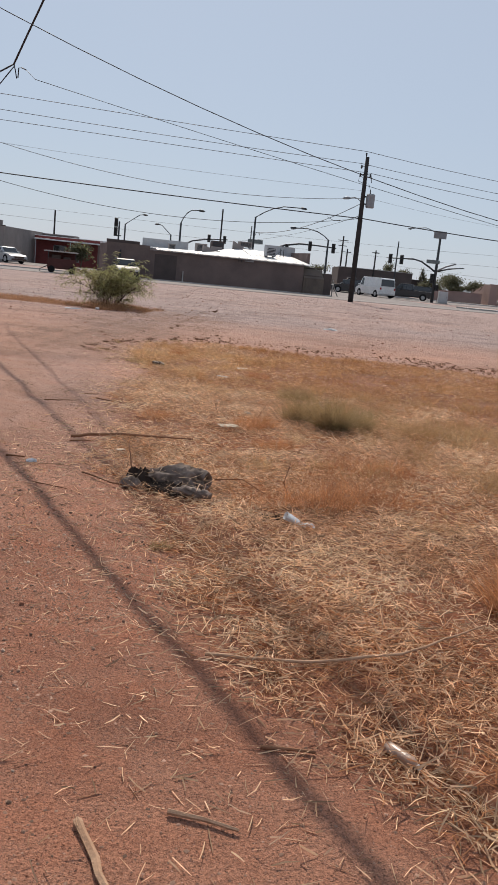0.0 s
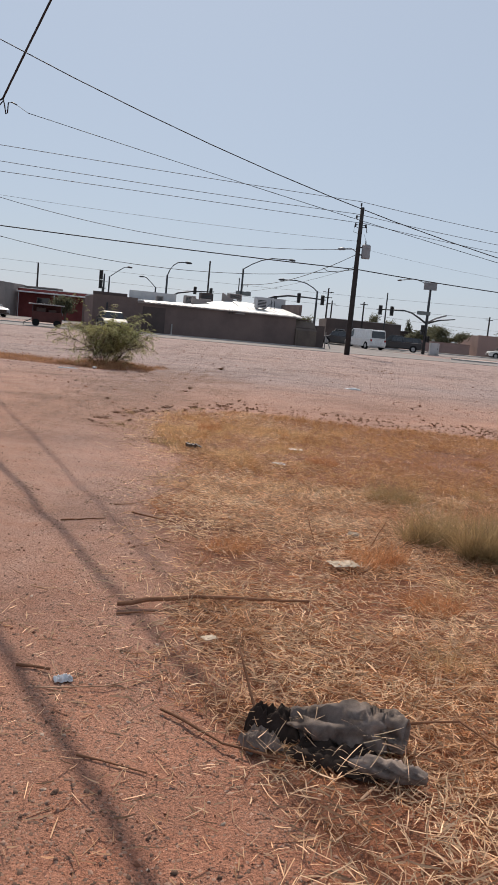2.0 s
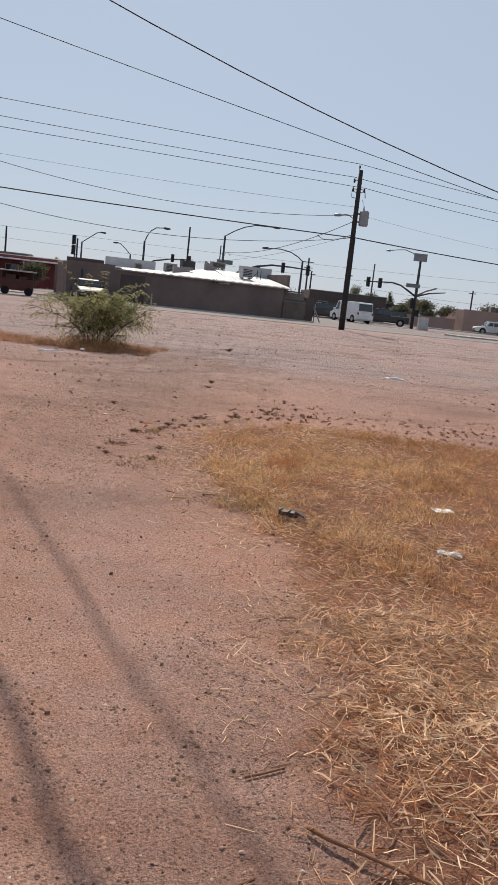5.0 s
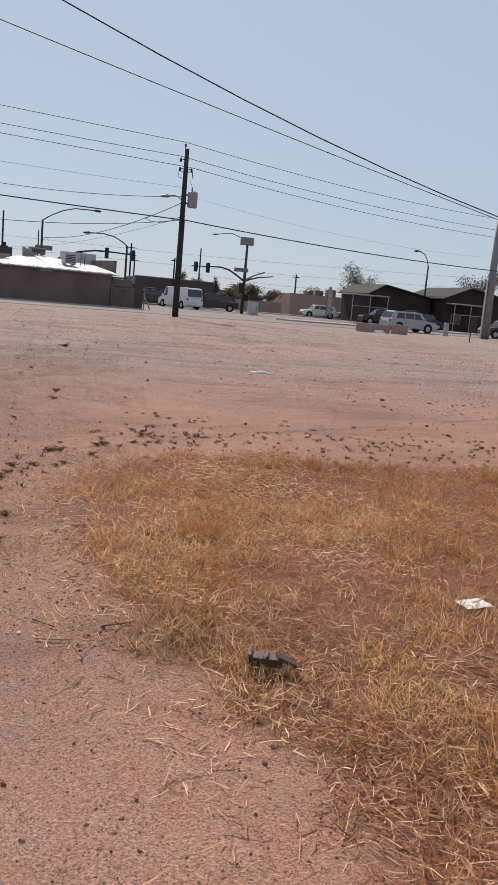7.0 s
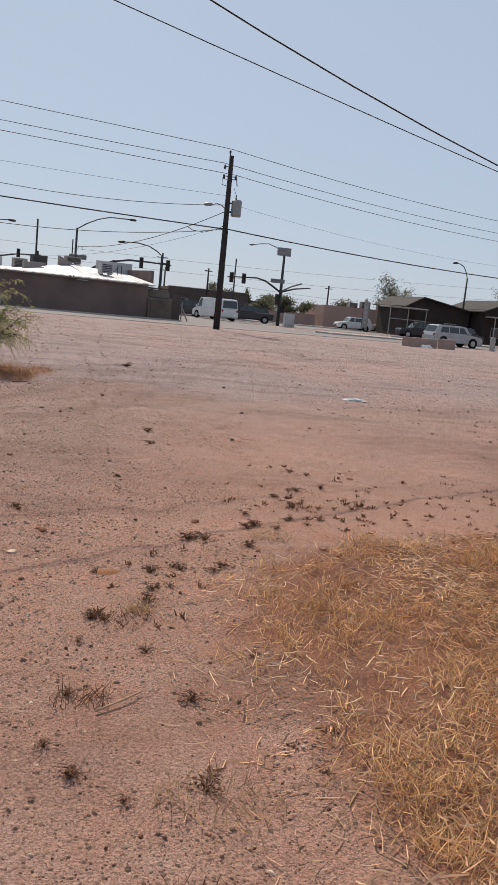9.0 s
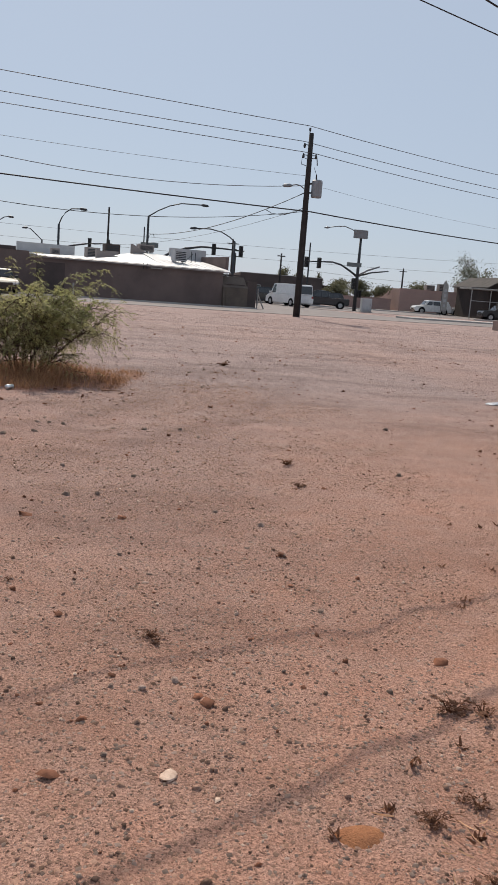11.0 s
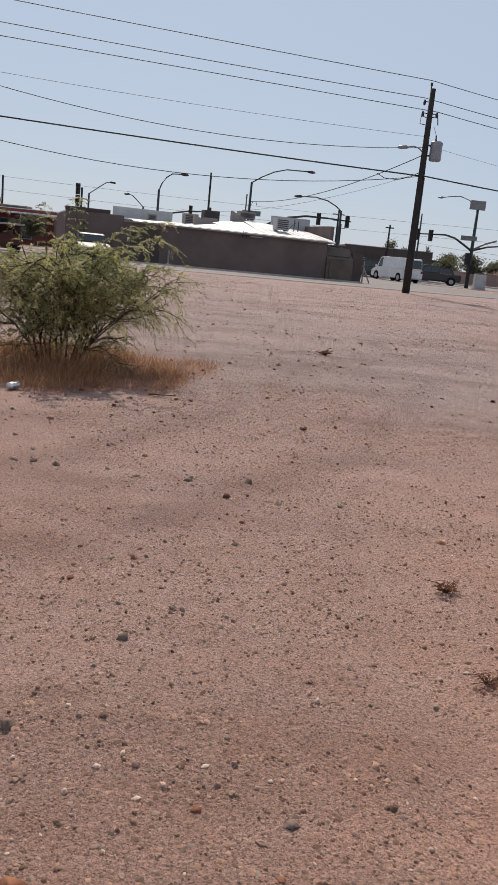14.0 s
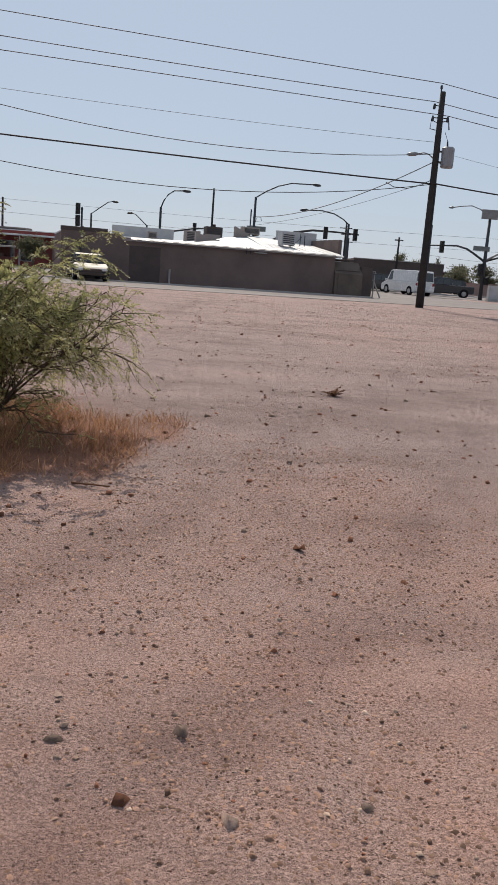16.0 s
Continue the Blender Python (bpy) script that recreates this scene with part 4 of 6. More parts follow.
def paper_cup(x, y):
    t = thing("paper_cup", "flattened white paper cup among straw", "cup", on_ground(x, y, 0.005, 25) @ Matrix.Diagonal((0.8, 0.9, 0.75, 1)))
    bm = bmesh.new()
    n = 14
    rings = []
    for s, r in ((0, 0.032), (0.11, 0.045), (0.115, 0.048), (0.112, 0.043), (0.01, 0.029)):
        rings.append([bm.verts.new((s, r * math.cos(k * 6.2832 / n), 0.036 + r * 0.72 * math.sin(k * 6.2832 / n) + 0.005 * math.sin(3.0 * k))) for k in range(n)])
    for a, b in zip(rings, rings[1:]):
        for k in range(n):
            bm.faces.new((a[k], a[(k + 1) % n], b[(k + 1) % n], b[k]))
    bm.faces.new(rings[0])
    bm.faces.new(rings[-1])
    ob = part("cup_wall", bm, M_PAPER, t)
    ob.matrix_basis = pose(0, 0, 0, 0, -28, 160)
    ob = part("torn_flap", rumpled(bmesh.new(), 0.16, 0.10, 0.045, 31, 12, 9), M_PAPER, t, "torn white flap")
    ob.matrix_basis = pose(0.07, -0.02, 0, 0, 0, -20)
    return t


paper_cup(-5.58, 5.66)
crumpled_sheet("paper_scrap", -6.93, 9.82, 0.05, 0.045, 0.012, 41, M_PAPER, "small crumpled white paper scrap on straw", "paper")
crumpled_sheet("cardboard_scrap", -6.16, 8.61, 0.19, 0.13, 0.012, 43, M_CARD, "pale torn cardboard scrap lying in straw", "cardboard", 20, 0.045)
crumpled_sheet("cardboard_scrap", -6.0, 9.45, 0.09, 0.07, 0.02, 44, M_CARD, "small pale torn cardboard scrap in straw", "cardboard", -20, 0.04)
crumpled_sheet("paper_scrap", -6.95, 7.16, 0.075, 0.05, 0.004, 45, M_CARD, "small buff paper scrap on straw", "paper", 30, 0.045)
crumpled_sheet("white_card", -6.2, 13.72, 0.16, 0.11, 0.001, 47, M_PAPER, "bent white card lying on golden grass", "card", 10, 0.03)
crumpled_sheet("white_tray", -6.45, 12.6, 0.15, 0.08, 0.012, 48, M_PAPER, "flattened white foam tray on dry grass", "tray", -10, 0.02)
crumpled_sheet("plastic_bag", -3.95, 26.7, 0.42, 0.16, 0.045, 49, M_PAPER, "crumpled white plastic bag on the open dirt", "bag", 0)
crumpled_sheet("wrapper", -7.53, 6.65, 0.075, 0.045, 0.02, 51, M_BLUE, "blue and white candy wrapper on dirt", "wrapper", 25)
crumpled_sheet("paper_scrap", -11.35, 24.6, 0.5, 0.12, 0.04, 52, M_PAPER, "crumpled white paper strip near the bush", "paper", 5)
crumpled_sheet("plastic_bag", 14.9, 66.3, 0.9, 0.45, 0.28, 53, M_PAPER, "crumpled white bag against a concrete block", "bag", 10)


crumpled_sheet("black_scrap", -5.72, 5.78, 0.17, 0.09, 0.03, 57, M_CLOTHDARK, "crumpled black sheet beside the white cup", "rag", 8)


def bottle(x, y):
    t = thing("plastic_bottle", "dusty empty plastic bottle lying on straw", "bottle", on_ground(x, y, 0.021, -52) @ Matrix.Diagonal((0.72, 0.66, 0.6, 1)))
    tube_pts = [(-0.10, 0, 0), (-0.095, 0, 0), (-0.03, 0, 0), (0.02, 0, 0), (0.055, 0, 0), (0.08, 0, 0), (0.095, 0, 0)]
    part("bottle_body", tube(bmesh.new(), tube_pts, [0.022, 0.031, 0.032, 0.030, 0.032, 0.018, 0.012], 14), M_PLASTIC, t, smooth=True)
    part("cap", tube(bmesh.new(), [(0.095, 0, 0), (0.112, 0, 0)], 0.014, 12), M_PAPER, t, "white screw cap")
    return t


bottle(-5.29, 3.12)


def drink_can(x, y):
    t = thing("drink_can", "dented silver drink can lying on dirt", "can", on_ground(x, y, 0.034, 65))
    part("can_body", tube(bmesh.new(), [(-0.06, 0, 0), (-0.053, 0, 0), (-0.01, 0.003, 0), (0.02, -0.002, -0.002), (0.053, 0, 0), (0.06, 0, 0)], [0.026, 0.033, 0.031, 0.030, 0.033, 0.027], 14), M_ALU, t, smooth=True)
    part("can_lid", tube(bmesh.new(), [(0.0575, 0, 0), (0.0608, 0, 0)], 0.025, 14), M_STEEL, t, "recessed steel lid")
    return t


drink_can(-10.84, 25.35)


def broken_block(x, y):
    t = thing("plastic_block", "broken black plastic casing at the grass edge", "casing", on_ground(x, y, 0.03, -18) @ Matrix.Diagonal((0.75, 0.75, 0.75, 1)))
    bm = boxes((-0.12, 0.06, -0.045, 0.05, 0.0, 0.045), (-0.12, -0.10, -0.045, 0.05, 0.045, 0.06), (-0.03, -0.015, -0.045, 0.05, 0.045, 0.058), bevel=0.006)
    part("tray", bm, M_BLACKPLASTIC, t)
    ob = part("cover", boxes((-0.05, 0.07, -0.04, 0.04, 0.0, 0.018), bevel=0.005), M_BLACKPLASTIC, t, "tilted loose cover")
    ob.matrix_basis = pose(0.07, -0.01, 0.03, 0, 24, 12)
    return t


broken_block(-7.43, 13.06)


def stone(x, y, r, seed, material=M_STONE, label="pale rounded stone lying on the dirt"):
    g = np.random.default_rng(seed)
    bm = bmesh.new()
    bmesh.ops.create_icosphere(bm, subdivisions=2, radius=r)
    sx, sy, sz = g.uniform(0.8, 1.3), g.uniform(0.65, 1.0), g.uniform(0.32, 0.52)
    for v in bm.verts:
        k = 1 + 0.40 * noise.noise(v.co / r * 1.5 + Vector((seed, 0, 0)))
        v.co = Vector((v.co.x * sx, v.co.y * sy, v.co.z * sz)) * k
    ob = part("stone", bm, material, smooth=False)
    ob.matrix_basis = on_ground(x, y, r * 0.12, g.uniform(0, 360))
    return tagged(ob, label, "stone", "stones on the lot")


stone(-9.24, 17.09, 0.03, 200, M_CHIP, "pale rounded stone lying on the dirt")
for i, (x, y, r) in enumerate(((-8.90, 19.97, 0.024), (-8.97, 20.14, 0.020), (-9.09, 20.75, 0.022), (-9.14, 20.74, 0.017), (-9.13, 19.9, 0.016), (-9.49, 20.04, 0.020), (-9.5, 20.12, 0.018), (-9.02, 19.94, 0.014), (-9.2, 19.83, 0.017), (-8.55, 20.11, 0.014), (-8.47, 20.06, 0.016), (-8.26, 22.58, 0.026), (-8.51, 22.73, 0.018), (-9.16, 22.92, 0.022), (-9.15, 23.64, 0.022), (-9.16, 22.67, 0.016), (-8.89, 22.77, 0.014))):
    stone(x, y, r * 0.52, 220 + i, M_STONE, "rough reddish stone lying on the dirt")
for i, (x, y, r) in enumerate(((-9.04, 20.24, 0.018), (-8.65, 20.23, 0.014), (-8.33, 20.23, 0.014), (-9.2, 20.09, 0.022), (-9.45, 19.86, 0.012), (-9.07, 19.85, 0.012))):
    stone(x, y, r * 0.5, 260 + i, M_CHIP, "pale flat chip of stone on the dirt")
for i, (x, y, r) in enumerate(((-9.44, 21.39, 0.024), (-8.35, 21.47, 0.020), (-8.49, 20.91, 0.018), (-8.75, 20.27, 0.022), (-8.4, 20.06, 0.015), (-9.21, 21.07, 0.012), (-9.01, 20.63, 0.012), (-8.73, 22.77, 0.015), (-8.81, 22.93, 0.017), (-8.31, 23.28, 0.02), (-9.21, 24.0, 0.024), (-8.71, 24.64, 0.03), (-8.99, 23.35, 0.018), (-8.82, 23.44, 0.018), (-8.58, 23.47, 0.017), (-9.28, 23.39, 0.016), (-8.85, 23.89, 0.018), (-7.36, 27.4, 0.045), (-8.82, 25.26, 0.022), (-8.57, 22.78, 0.013), (-8.86, 19.86, 0.022), (-9.81, 19.9, 0.03), (-10.05, 19.23, 0.04), (-9.15, 18.32, 0.017), (-8.76, 18.36, 0.017), (-8.58, 18.01, 0.02), (-8.43, 18.33, 0.018), (-9.1, 17.99, 0.013), (-9.82, 18.03, 0.025), (-10.31, 22.24, 0.04), (-6.4, 2.95, 0.012), (-6.5, 3.05, 0.010), (-6.2, 2.75, 0.012))):
    stone(x, y, r * 0.4, 300 + i, M_CLOD, "dark rough dirt clod on the dirt")


def soil_mound(x, y):
    bm = bmesh.new()
    n = 20
    ring = [[bm.verts.new((r * 0.085 * math.cos(a) * (1 + 0.12 * math.sin(3 * a)), r * 0.065 * math.sin(a), 0.022 * (1 - r * r) - 0.004)) for a in (k * 6.2832 / n for k in range(n))] for r in (1.0, 0.75, 0.5, 0.25)]
    for a, b in zip(ring, ring[1:]):
        for k in range(n):
            bm.faces.new((a[k], a[(k + 1) % n], b[(k + 1) % n], b[k]))
    bm.faces.new(ring[-1])
    ob = part("ant_mound", bm, mat("orange_soil", (0.36, 0.155, 0.075), (0.28, 0.12, 0.06), 20, 0.95, bump=0.6, fine=150), smooth=True)
    ob.matrix_basis = on_ground(x, y)
    return tagged(ob, "low mound of fine orange soil on the track", "mound")


soil_mound(-8.72, 16.81)


# ---- the bush ----
def bush(x, y):
    t = thing("mesquite_bush", "green mesquite bush with thin arching branches", "bush", on_ground(x, y) @ Matrix.Diagonal((0.86, 0.80, 1.0, 1)))
    g = np.random.default_rng(11)
    bm = bmesh.new()
    V, Fc = [], []

    def leaf_spray(p, d, n):
        side = d.cross(Vector((0, 0, 1)))
        side = side.normalized() if side.length > 1e-3 else Vector((1, 0, 0))
        L = g.uniform(0.09, 0.17)
        n += 3
        for i in range(n):
            f = (i + 1) / n
            q = p + d * L * f + Vector((0, 0, -0.4 * L * f * f))
            for sg in (-1, 1):
                o = side * sg * g.uniform(0.014, 0.030) + d * 0.014 + Vector((0, 0, g.normal(-0.006, 0.010)))
                w = d * g.uniform(0.006, 0.010)
                k = len(V)
                V.extend([q - w * 0.3, q + o * 0.5 + w, q + o, q + o * 0.5 - w])
                Fc.append((k, k + 1, k + 2, k + 3))

    def branch(p, d, L, r, depth, top=1.02):
        pts, rad = [p], [r]
        n = 5 if depth < 2 else 4
        for i in range(n):
            d = (d + Vector((g.normal(0, 0.17), g.normal(0, 0.17), g.normal(0, 0.14) - 0.022 * (i + depth)))).normalized()
            q = pts[-1] + d * L / n
            q.z = min(max(q.z, 0.05), top + 0.2 * math.sin(7 * q.x + 1) * math.sin(5 * q.y))
            pts.append(q)
            rad.append(r * (1 - 0.75 * (i + 1) / n))
            if depth < 2:
                for _ in range(2 if depth == 0 else 2):
                    a = Vector((g.normal(0, 0.8), g.normal(0, 0.8), g.normal(0.1, 0.5)))
                    branch(q, (d * 0.8 + a * 0.75).normalized(), L * g.uniform(0.38, 0.62), r * 0.5, depth + 1, top)
            if depth == 2 or (depth == 1 and i > 2):
                for _ in range(1 if g.random() < 0.9 else 2):
                    a = Vector((g.normal(0, 0.7), g.normal(0, 0.7), g.normal(0.0, 0.4)))
                    if q.z > 0.12 and g.random() < 0.62:
                        leaf_spray(q, (d + a).normalized(), 5)
        tube(bm, pts, rad, 4 if depth else 6)

    for a in range(11):
        ang = a * 2.4 + g.normal(0, 0.3)
        out = g.uniform(0.25, 1.15)
        ex = 0.30 if math.cos(ang) > 0 else 0.0
        d = Vector((math.cos(ang) * out * 1.15, math.sin(ang) * out * 0.9, g.uniform(0.8, 1.5) - ex)).normalized()
        branch(Vector((0.22 * math.cos(ang), 0.15 * math.sin(ang), 0.0)), d, g.uniform(0.95, 1.35), 0.015, 0)
    for a in range(4):                  # upright stems that fill the middle
        ang = a * 1.6 + g.normal(0, 0.3)
        d = Vector((math.cos(ang) * 0.35, math.sin(ang) * 0.3, 1.0)).normalized()
        branch(Vector((0.16 * math.cos(ang), 0.1 * math.sin(ang), 0.0)), d, g.uniform(0.85, 1.1), 0.013, 0)
    # long arching shoots that rise over the crown and droop at their ends
    def shoot(ang, rise, L, droop):
        p, d = Vector((0.15 * math.cos(ang), 0.12 * math.sin(ang), 0.35)), Vector((math.cos(ang), math.sin(ang), rise)).normalized()
        pts = [p]
        for i in range(12):
            d = (d + Vector((g.normal(0, 0.07), g.normal(0, 0.07), -droop * (0.4 + 0.1 * i)))).normalized()
            pts.append(pts[-1] + d * L / 12)
            if i > 1:
                for sg in (-1, 1, -1, 1):
                    side = Vector((-d.y, d.x, 0)).normalized() * sg
                    leaf_spray(pts[-1], (d * 0.5 + side * g.uniform(0.5, 1.0) + Vector((0, 0, g.normal(-0.05, 0.2)))).normalized(), 5)
                if i % 2:
                    leaf_spray(pts[-1], (d + Vector((g.normal(0, 0.4), g.normal(0, 0.4), g.normal(0, 0.3)))).normalized(), 6)
        tube(bm, pts, [0.011 * (1 - 0.07 * k) for k in range(13)], 4)
    for ang, rise, L, droop in ((-0.25, 1.8, 1.85, 0.14), (0.15, 2.1, 1.8, 0.12), (-0.7, 2.0, 1.6, 0.11), (0.7, 2.0, 1.7, 0.13), (2.9, 1.9, 1.9, 0.13), (3.5, 1.6, 1.9, 0.15), (2.2, 2.6, 1.6, 0.1), (4.4, 2.2, 1.5, 0.12), (-0.1, 1.1, 1.35, 0.10), (-0.5, 1.0, 1.25, 0.10), (3.1, 1.1, 1.4, 0.10), (0.4, 1.3, 1.4, 0.09), (1.5, 2.4, 1.7, 0.1), (5.2, 1.2, 1.5, 0.14)):
        shoot(ang, rise, L, droop)
    part("stem", bm, M_BARK, t, "thin dark brown stems")
    me = bpy.data.meshes.new("crown")
    me.from_pydata([tuple(v) for v in V], [], Fc)
    me.materials.append(M_LEAF)
    c = new("crown", me)
    c.parent = t
    tagged(c, "fine feathery green leaflets")
    return t


bush(-10.84, 27.1)


# ---- poles and wires ----
POLE = (0.0, 63.81)
RPOLE = (28.5, 76.0)


def hang(a, b, sag, n=24):
    a, b = Vector(a), Vector(b)
    return [a.lerp(b, i / n) - Vector((0, 0, 4 * sag * (i / n) * (1 - i / n))) for i in range(n + 1)]


def cable(name, pts, r, material, label):
    base = Vector(pts[0])
    ob = part(name, tube(bmesh.new(), [Vector(p) - base for p in pts], r, 6), material, smooth=True)
    ob.matrix_basis = Matrix.Translation(base)
    return tagged(ob, label, "cable")


def utility_pole():
    t = thing("utility_pole", "tall dark wooden utility pole standing in the lot", "utility pole", pose(*POLE, -0.3))
    part("pole", tube(bmesh.new(), [(0, 0, 0), (0, 0, 4), (0, 0, 8), (0.0, 0, 10.5)], [0.19, 0.175, 0.15, 0.13], 14), M_POLE, t, smooth=True)
    part("top_pin", tubes(([(-0.1, 0, 9.9), (-0.1, 0, 10.75)], 0.03), ([(-0.1, 0, 10.62), (-0.1, 0, 10.78)], 0.06)), M_DARKSTEEL, t, "insulator pin on the pole top")
    for side, z in ((-0.34, 9.85), (-0.36, 9.3), (0.36, 9.3)):
        ins = part("insulator", tubes(([(0, 0, z), (side, 0, z + 0.02)], 0.025), ([(side, 0, z - 0.16), (side, 0, z - 0.06), (side, 0, z + 0.1)], [0.05, 0.075, 0.04])), M_DARKSTEEL, t)
    part("cutout_fuse", tubes(([(0.15, 0, 9.15), (0.42, 0.0, 9.2), (0.48, 0, 8.8)], 0.03)), M_DARKSTEEL, t, "fuse cutout on a bracket")
    part("cutout_fuse", tubes(([(-0.15, 0, 9.1), (-0.42, 0, 9.2), (-0.44, 0, 8.8), (-0.16, 0, 8.75)], 0.022)), M_DARKSTEEL, t, "fuse cutout on a bracket")
    tr = part("transformer", tubes(([(0.56, 0, 7.05), (0.56, 0, 7.12), (0.56, 0, 7.95), (0.56, 0, 8.02)], [0.27, 0.31, 0.31, 0.24]), seg=18), M_TRANSF, t, "grey pole-mounted transformer can", smooth=False)
    part("bushing", tubes(([(0.5, 0, 8.0), (0.48, 0, 8.3)], [0.05, 0.03]), ([(0.48, 0, 8.3), (0.3, 0, 8.7)], 0.012)), M_DARKSTEEL, tr, "top bushing with a lead")
    for zb in (7.25, 7.75):
        part("bracket", boxes((0.12, 0.3, -0.08, 0.08, zb, zb + 0.08)), M_DARKSTEEL, tr)
    lamp = part("lamp_arm", tubes(([(-0.12, 0, 7.45), (-0.35, 0, 7.62), (-0.6, 0, 7.68), (-0.95, 0, 7.6)], 0.03)), M_STEEL, t, "short street lamp arm")
    part("lamp_head", tubes(([(-0.85, 0, 7.6), (-1.0, 0, 7.6), (-1.3, 0, 7.56), (-1.42, 0, 7.54)], [0.04, 0.1, 0.09, 0.03]), seg=10), M_TRANSF, lamp, "grey cobra lamp head", smooth=True)
    part("conduit", tubes(([(0.17, -0.1, 0.0), (0.15, -0.12, 3.0), (0.14, -0.12, 6.2)], 0.03)), M_DARKSTEEL, t, "conduit strapped to the pole")
    return t


def steel_pole():
    t = thing("steel_transmission_pole", "thick tapered grey steel power pole", "utility pole", pose(*RPOLE, -0.3))
    part("pole", tube(bmesh.new(), [(0, 0, 0), (0, 0, 6), (0, 0, 12.0)], [0.38, 0.31, 0.24], 16), M_STEEL, t, smooth=True)
    for z in (9.95, 9.05, 8.4, 5.7):
        part("arm", tubes(([(0.2, 0, z), (1.3, 0.35, z + 0.06)], [0.05, 0.035]), ([(1.3, 0.35, z - 0.1), (1.3, 0.35, z + 0.14)], 0.06)), M_DARKSTEEL, t)
    part("ground_guard", boxes((-0.44, -0.37, -0.10, 0.10, 0.3, 5.2)), M_LTGREY, t, "pale plastic guard strip up the pole")
    return t


utility_pole()
steel_pole()


def left_run(z, a, b, off=0.0):
    """A line from the wooden pole out to the left, slack as a parabola in x."""
    return [(off + x, POLE[1] + 0.31 * x, z + a * x + b * x * x) for x in np.linspace(-33, 0, 30)]


wires = ((10.58, -0.003, 0.00025, 9.95, -0.1), (9.735, 0.0075, 0.00055, 9.05, -0.36), (9.13, -0.004, 0.0, 8.45, 0.36))
for z, a, b, zr, off in wires:
    cable("power_line", left_run(z, a, b, off), 0.018, M_WIRETHIN, "thin aluminium power line strung between poles")
    cable("power_line", hang((POLE[0] + off, POLE[1], z), (RPOLE[0] - 0.3, RPOLE[1], zr), 0.35), 0.018, M_WIRETHIN, "thin aluminium power line strung between poles")
    cable("power_line", hang((RPOLE[0] + 0.3, RPOLE[1], zr), (RPOLE[0] + 46, RPOLE[1] + 18, zr + 0.4), 0.5), 0.018, M_WIRETHIN, "thin aluminium power line strung between poles")
cable("neutral_line", left_run(7.37, 0.153, 0.0073), 0.018, M_WIRETHIN, "slack grey neutral line to the wooden pole")
cable("faint_line", left_run(7.9, 0.03, 0.0012), 0.009, M_WIRETHIN, "fine far line beside the neutral")
cable("phone_cable", left_run(5.97, 0.009, 0.0005), 0.036, M_WIRE, "thick black telephone cable strung between poles")
cable("lower_line", left_run(5.96, 0.212, 0.0082), 0.018, M_WIRE, "slack lower line running to the wooden pole")
cable("faint_line", hang((0.8, 63.8, 7.35), (RPOLE[0], RPOLE[1] + 2, 6.9), 0.5), 0.007, M_WIRETHIN, "fine far line beside the neutral")
cable("phone_cable", hang((0, 63.6, 5.97), (RPOLE[0], RPOLE[1] - 0.5, 5.7), 0.25), 0.036, M_WIRE, "thick black telephone cable strung between poles")
cable("phone_cable", hang((RPOLE[0], RPOLE[1] - 0.5, 5.7), (RPOLE[0] + 46, RPOLE[1] + 18, 5.7), 0.5), 0.036, M_WIRE, "thick black telephone cable strung between poles")
cable("splice_loop", [(-2.4, 63.0, 5.8), (-2.0, 63.1, 5.62), (-1.3, 63.3, 5.62), (-0.6, 63.5, 5.85), (-0.2, 63.6, 6.1)], 0.018, M_WIRE, "short slack loop of black cable by the pole")
cable("service_drop", hang((-0.15, 63.8, 6.95), (-8.3, 97, 5.7), 0.7), 0.024, M_WIRE, "black service cable dropping to the signal pole")
cable("service_drop", hang((-0.15, 63.8, 6.1), (-14, 92, 4.2), 0.8), 0.01, M_WIRE, "thin service cable dropping over the roof")
cable("far_line", hang((-60, 118, 7.5), (60, 140, 8.4), 1.0), 0.016, M_WIRETHIN, "fine far line beyond the crossing")
cable("far_line", hang((-60, 116, 6.0), (60, 138, 6.6), 1.0), 0.016, M_WIRETHIN, "fine far line beyond the crossing")
cable("far_line", hang((8, 106, 3.9), (40, 118, 4.2), 0.5), 0.014, M_WIRETHIN, "fine far line beyond the crossing")
# low drop cables over the lot, slack between supports out of sight
cable("drop_cable", [(x, 26.76 + 0.3207 * x, 3.82 - 0.1528 * x + 0.0077 * x * x) for x in np.linspace(-27, 34, 40)], 0.011, M_WIRE, "slack black drop cable crossing above the lot")
SLIP = (SUN_DIR.x / SUN_DIR.z, SUN_DIR.y / SUN_DIR.z)
drop = []
for k in range(30):                     # the long drop from a tall pole behind the walk to the splice
    u = k * 0.8
    z = 6.36 + 0.62 * u - 0.010 * u * u
    drop.append((-3.67 - 0.4887 * (18.0 - u) + SLIP[0] * z, 18.0 - u + SLIP[1] * z, z))
cable("drop_cable", drop, 0.026, M_WIRE, "thick black drop cable coming down to a splice")
cable("overhead_cable", hang((-2.8, 5.04, 9.0), (-13.2, 23.94, 9.0), 0.02), 0.029, M_WIRE, "high thick cable along the track")
cable("overhead_cable", hang((-5.3, 12.09, 12.0), (-12.9, 30.39, 12.0), 0.02), 0.016, M_WIRE, "high cable along the track")
S = Vector(drop[0])
cable("drop_cable", [S, S + Vector((-0.5, 0, -0.3)), S + Vector((-3.2, 0, -1.3)), S + Vector((-7.0, 0, -2.4))], 0.022, M_WIRE, "black drop cable leaving a splice")
cable("drop_cable", [S + Vector((0.03, 0, -0.03)), S + Vector((-0.5, 0, -0.72)), S + Vector((-2.6, 0, -3.5)), S + Vector((-5.0, 0, -6.35))], 0.016, M_WIRE, "thin black cable coming down from a splice")
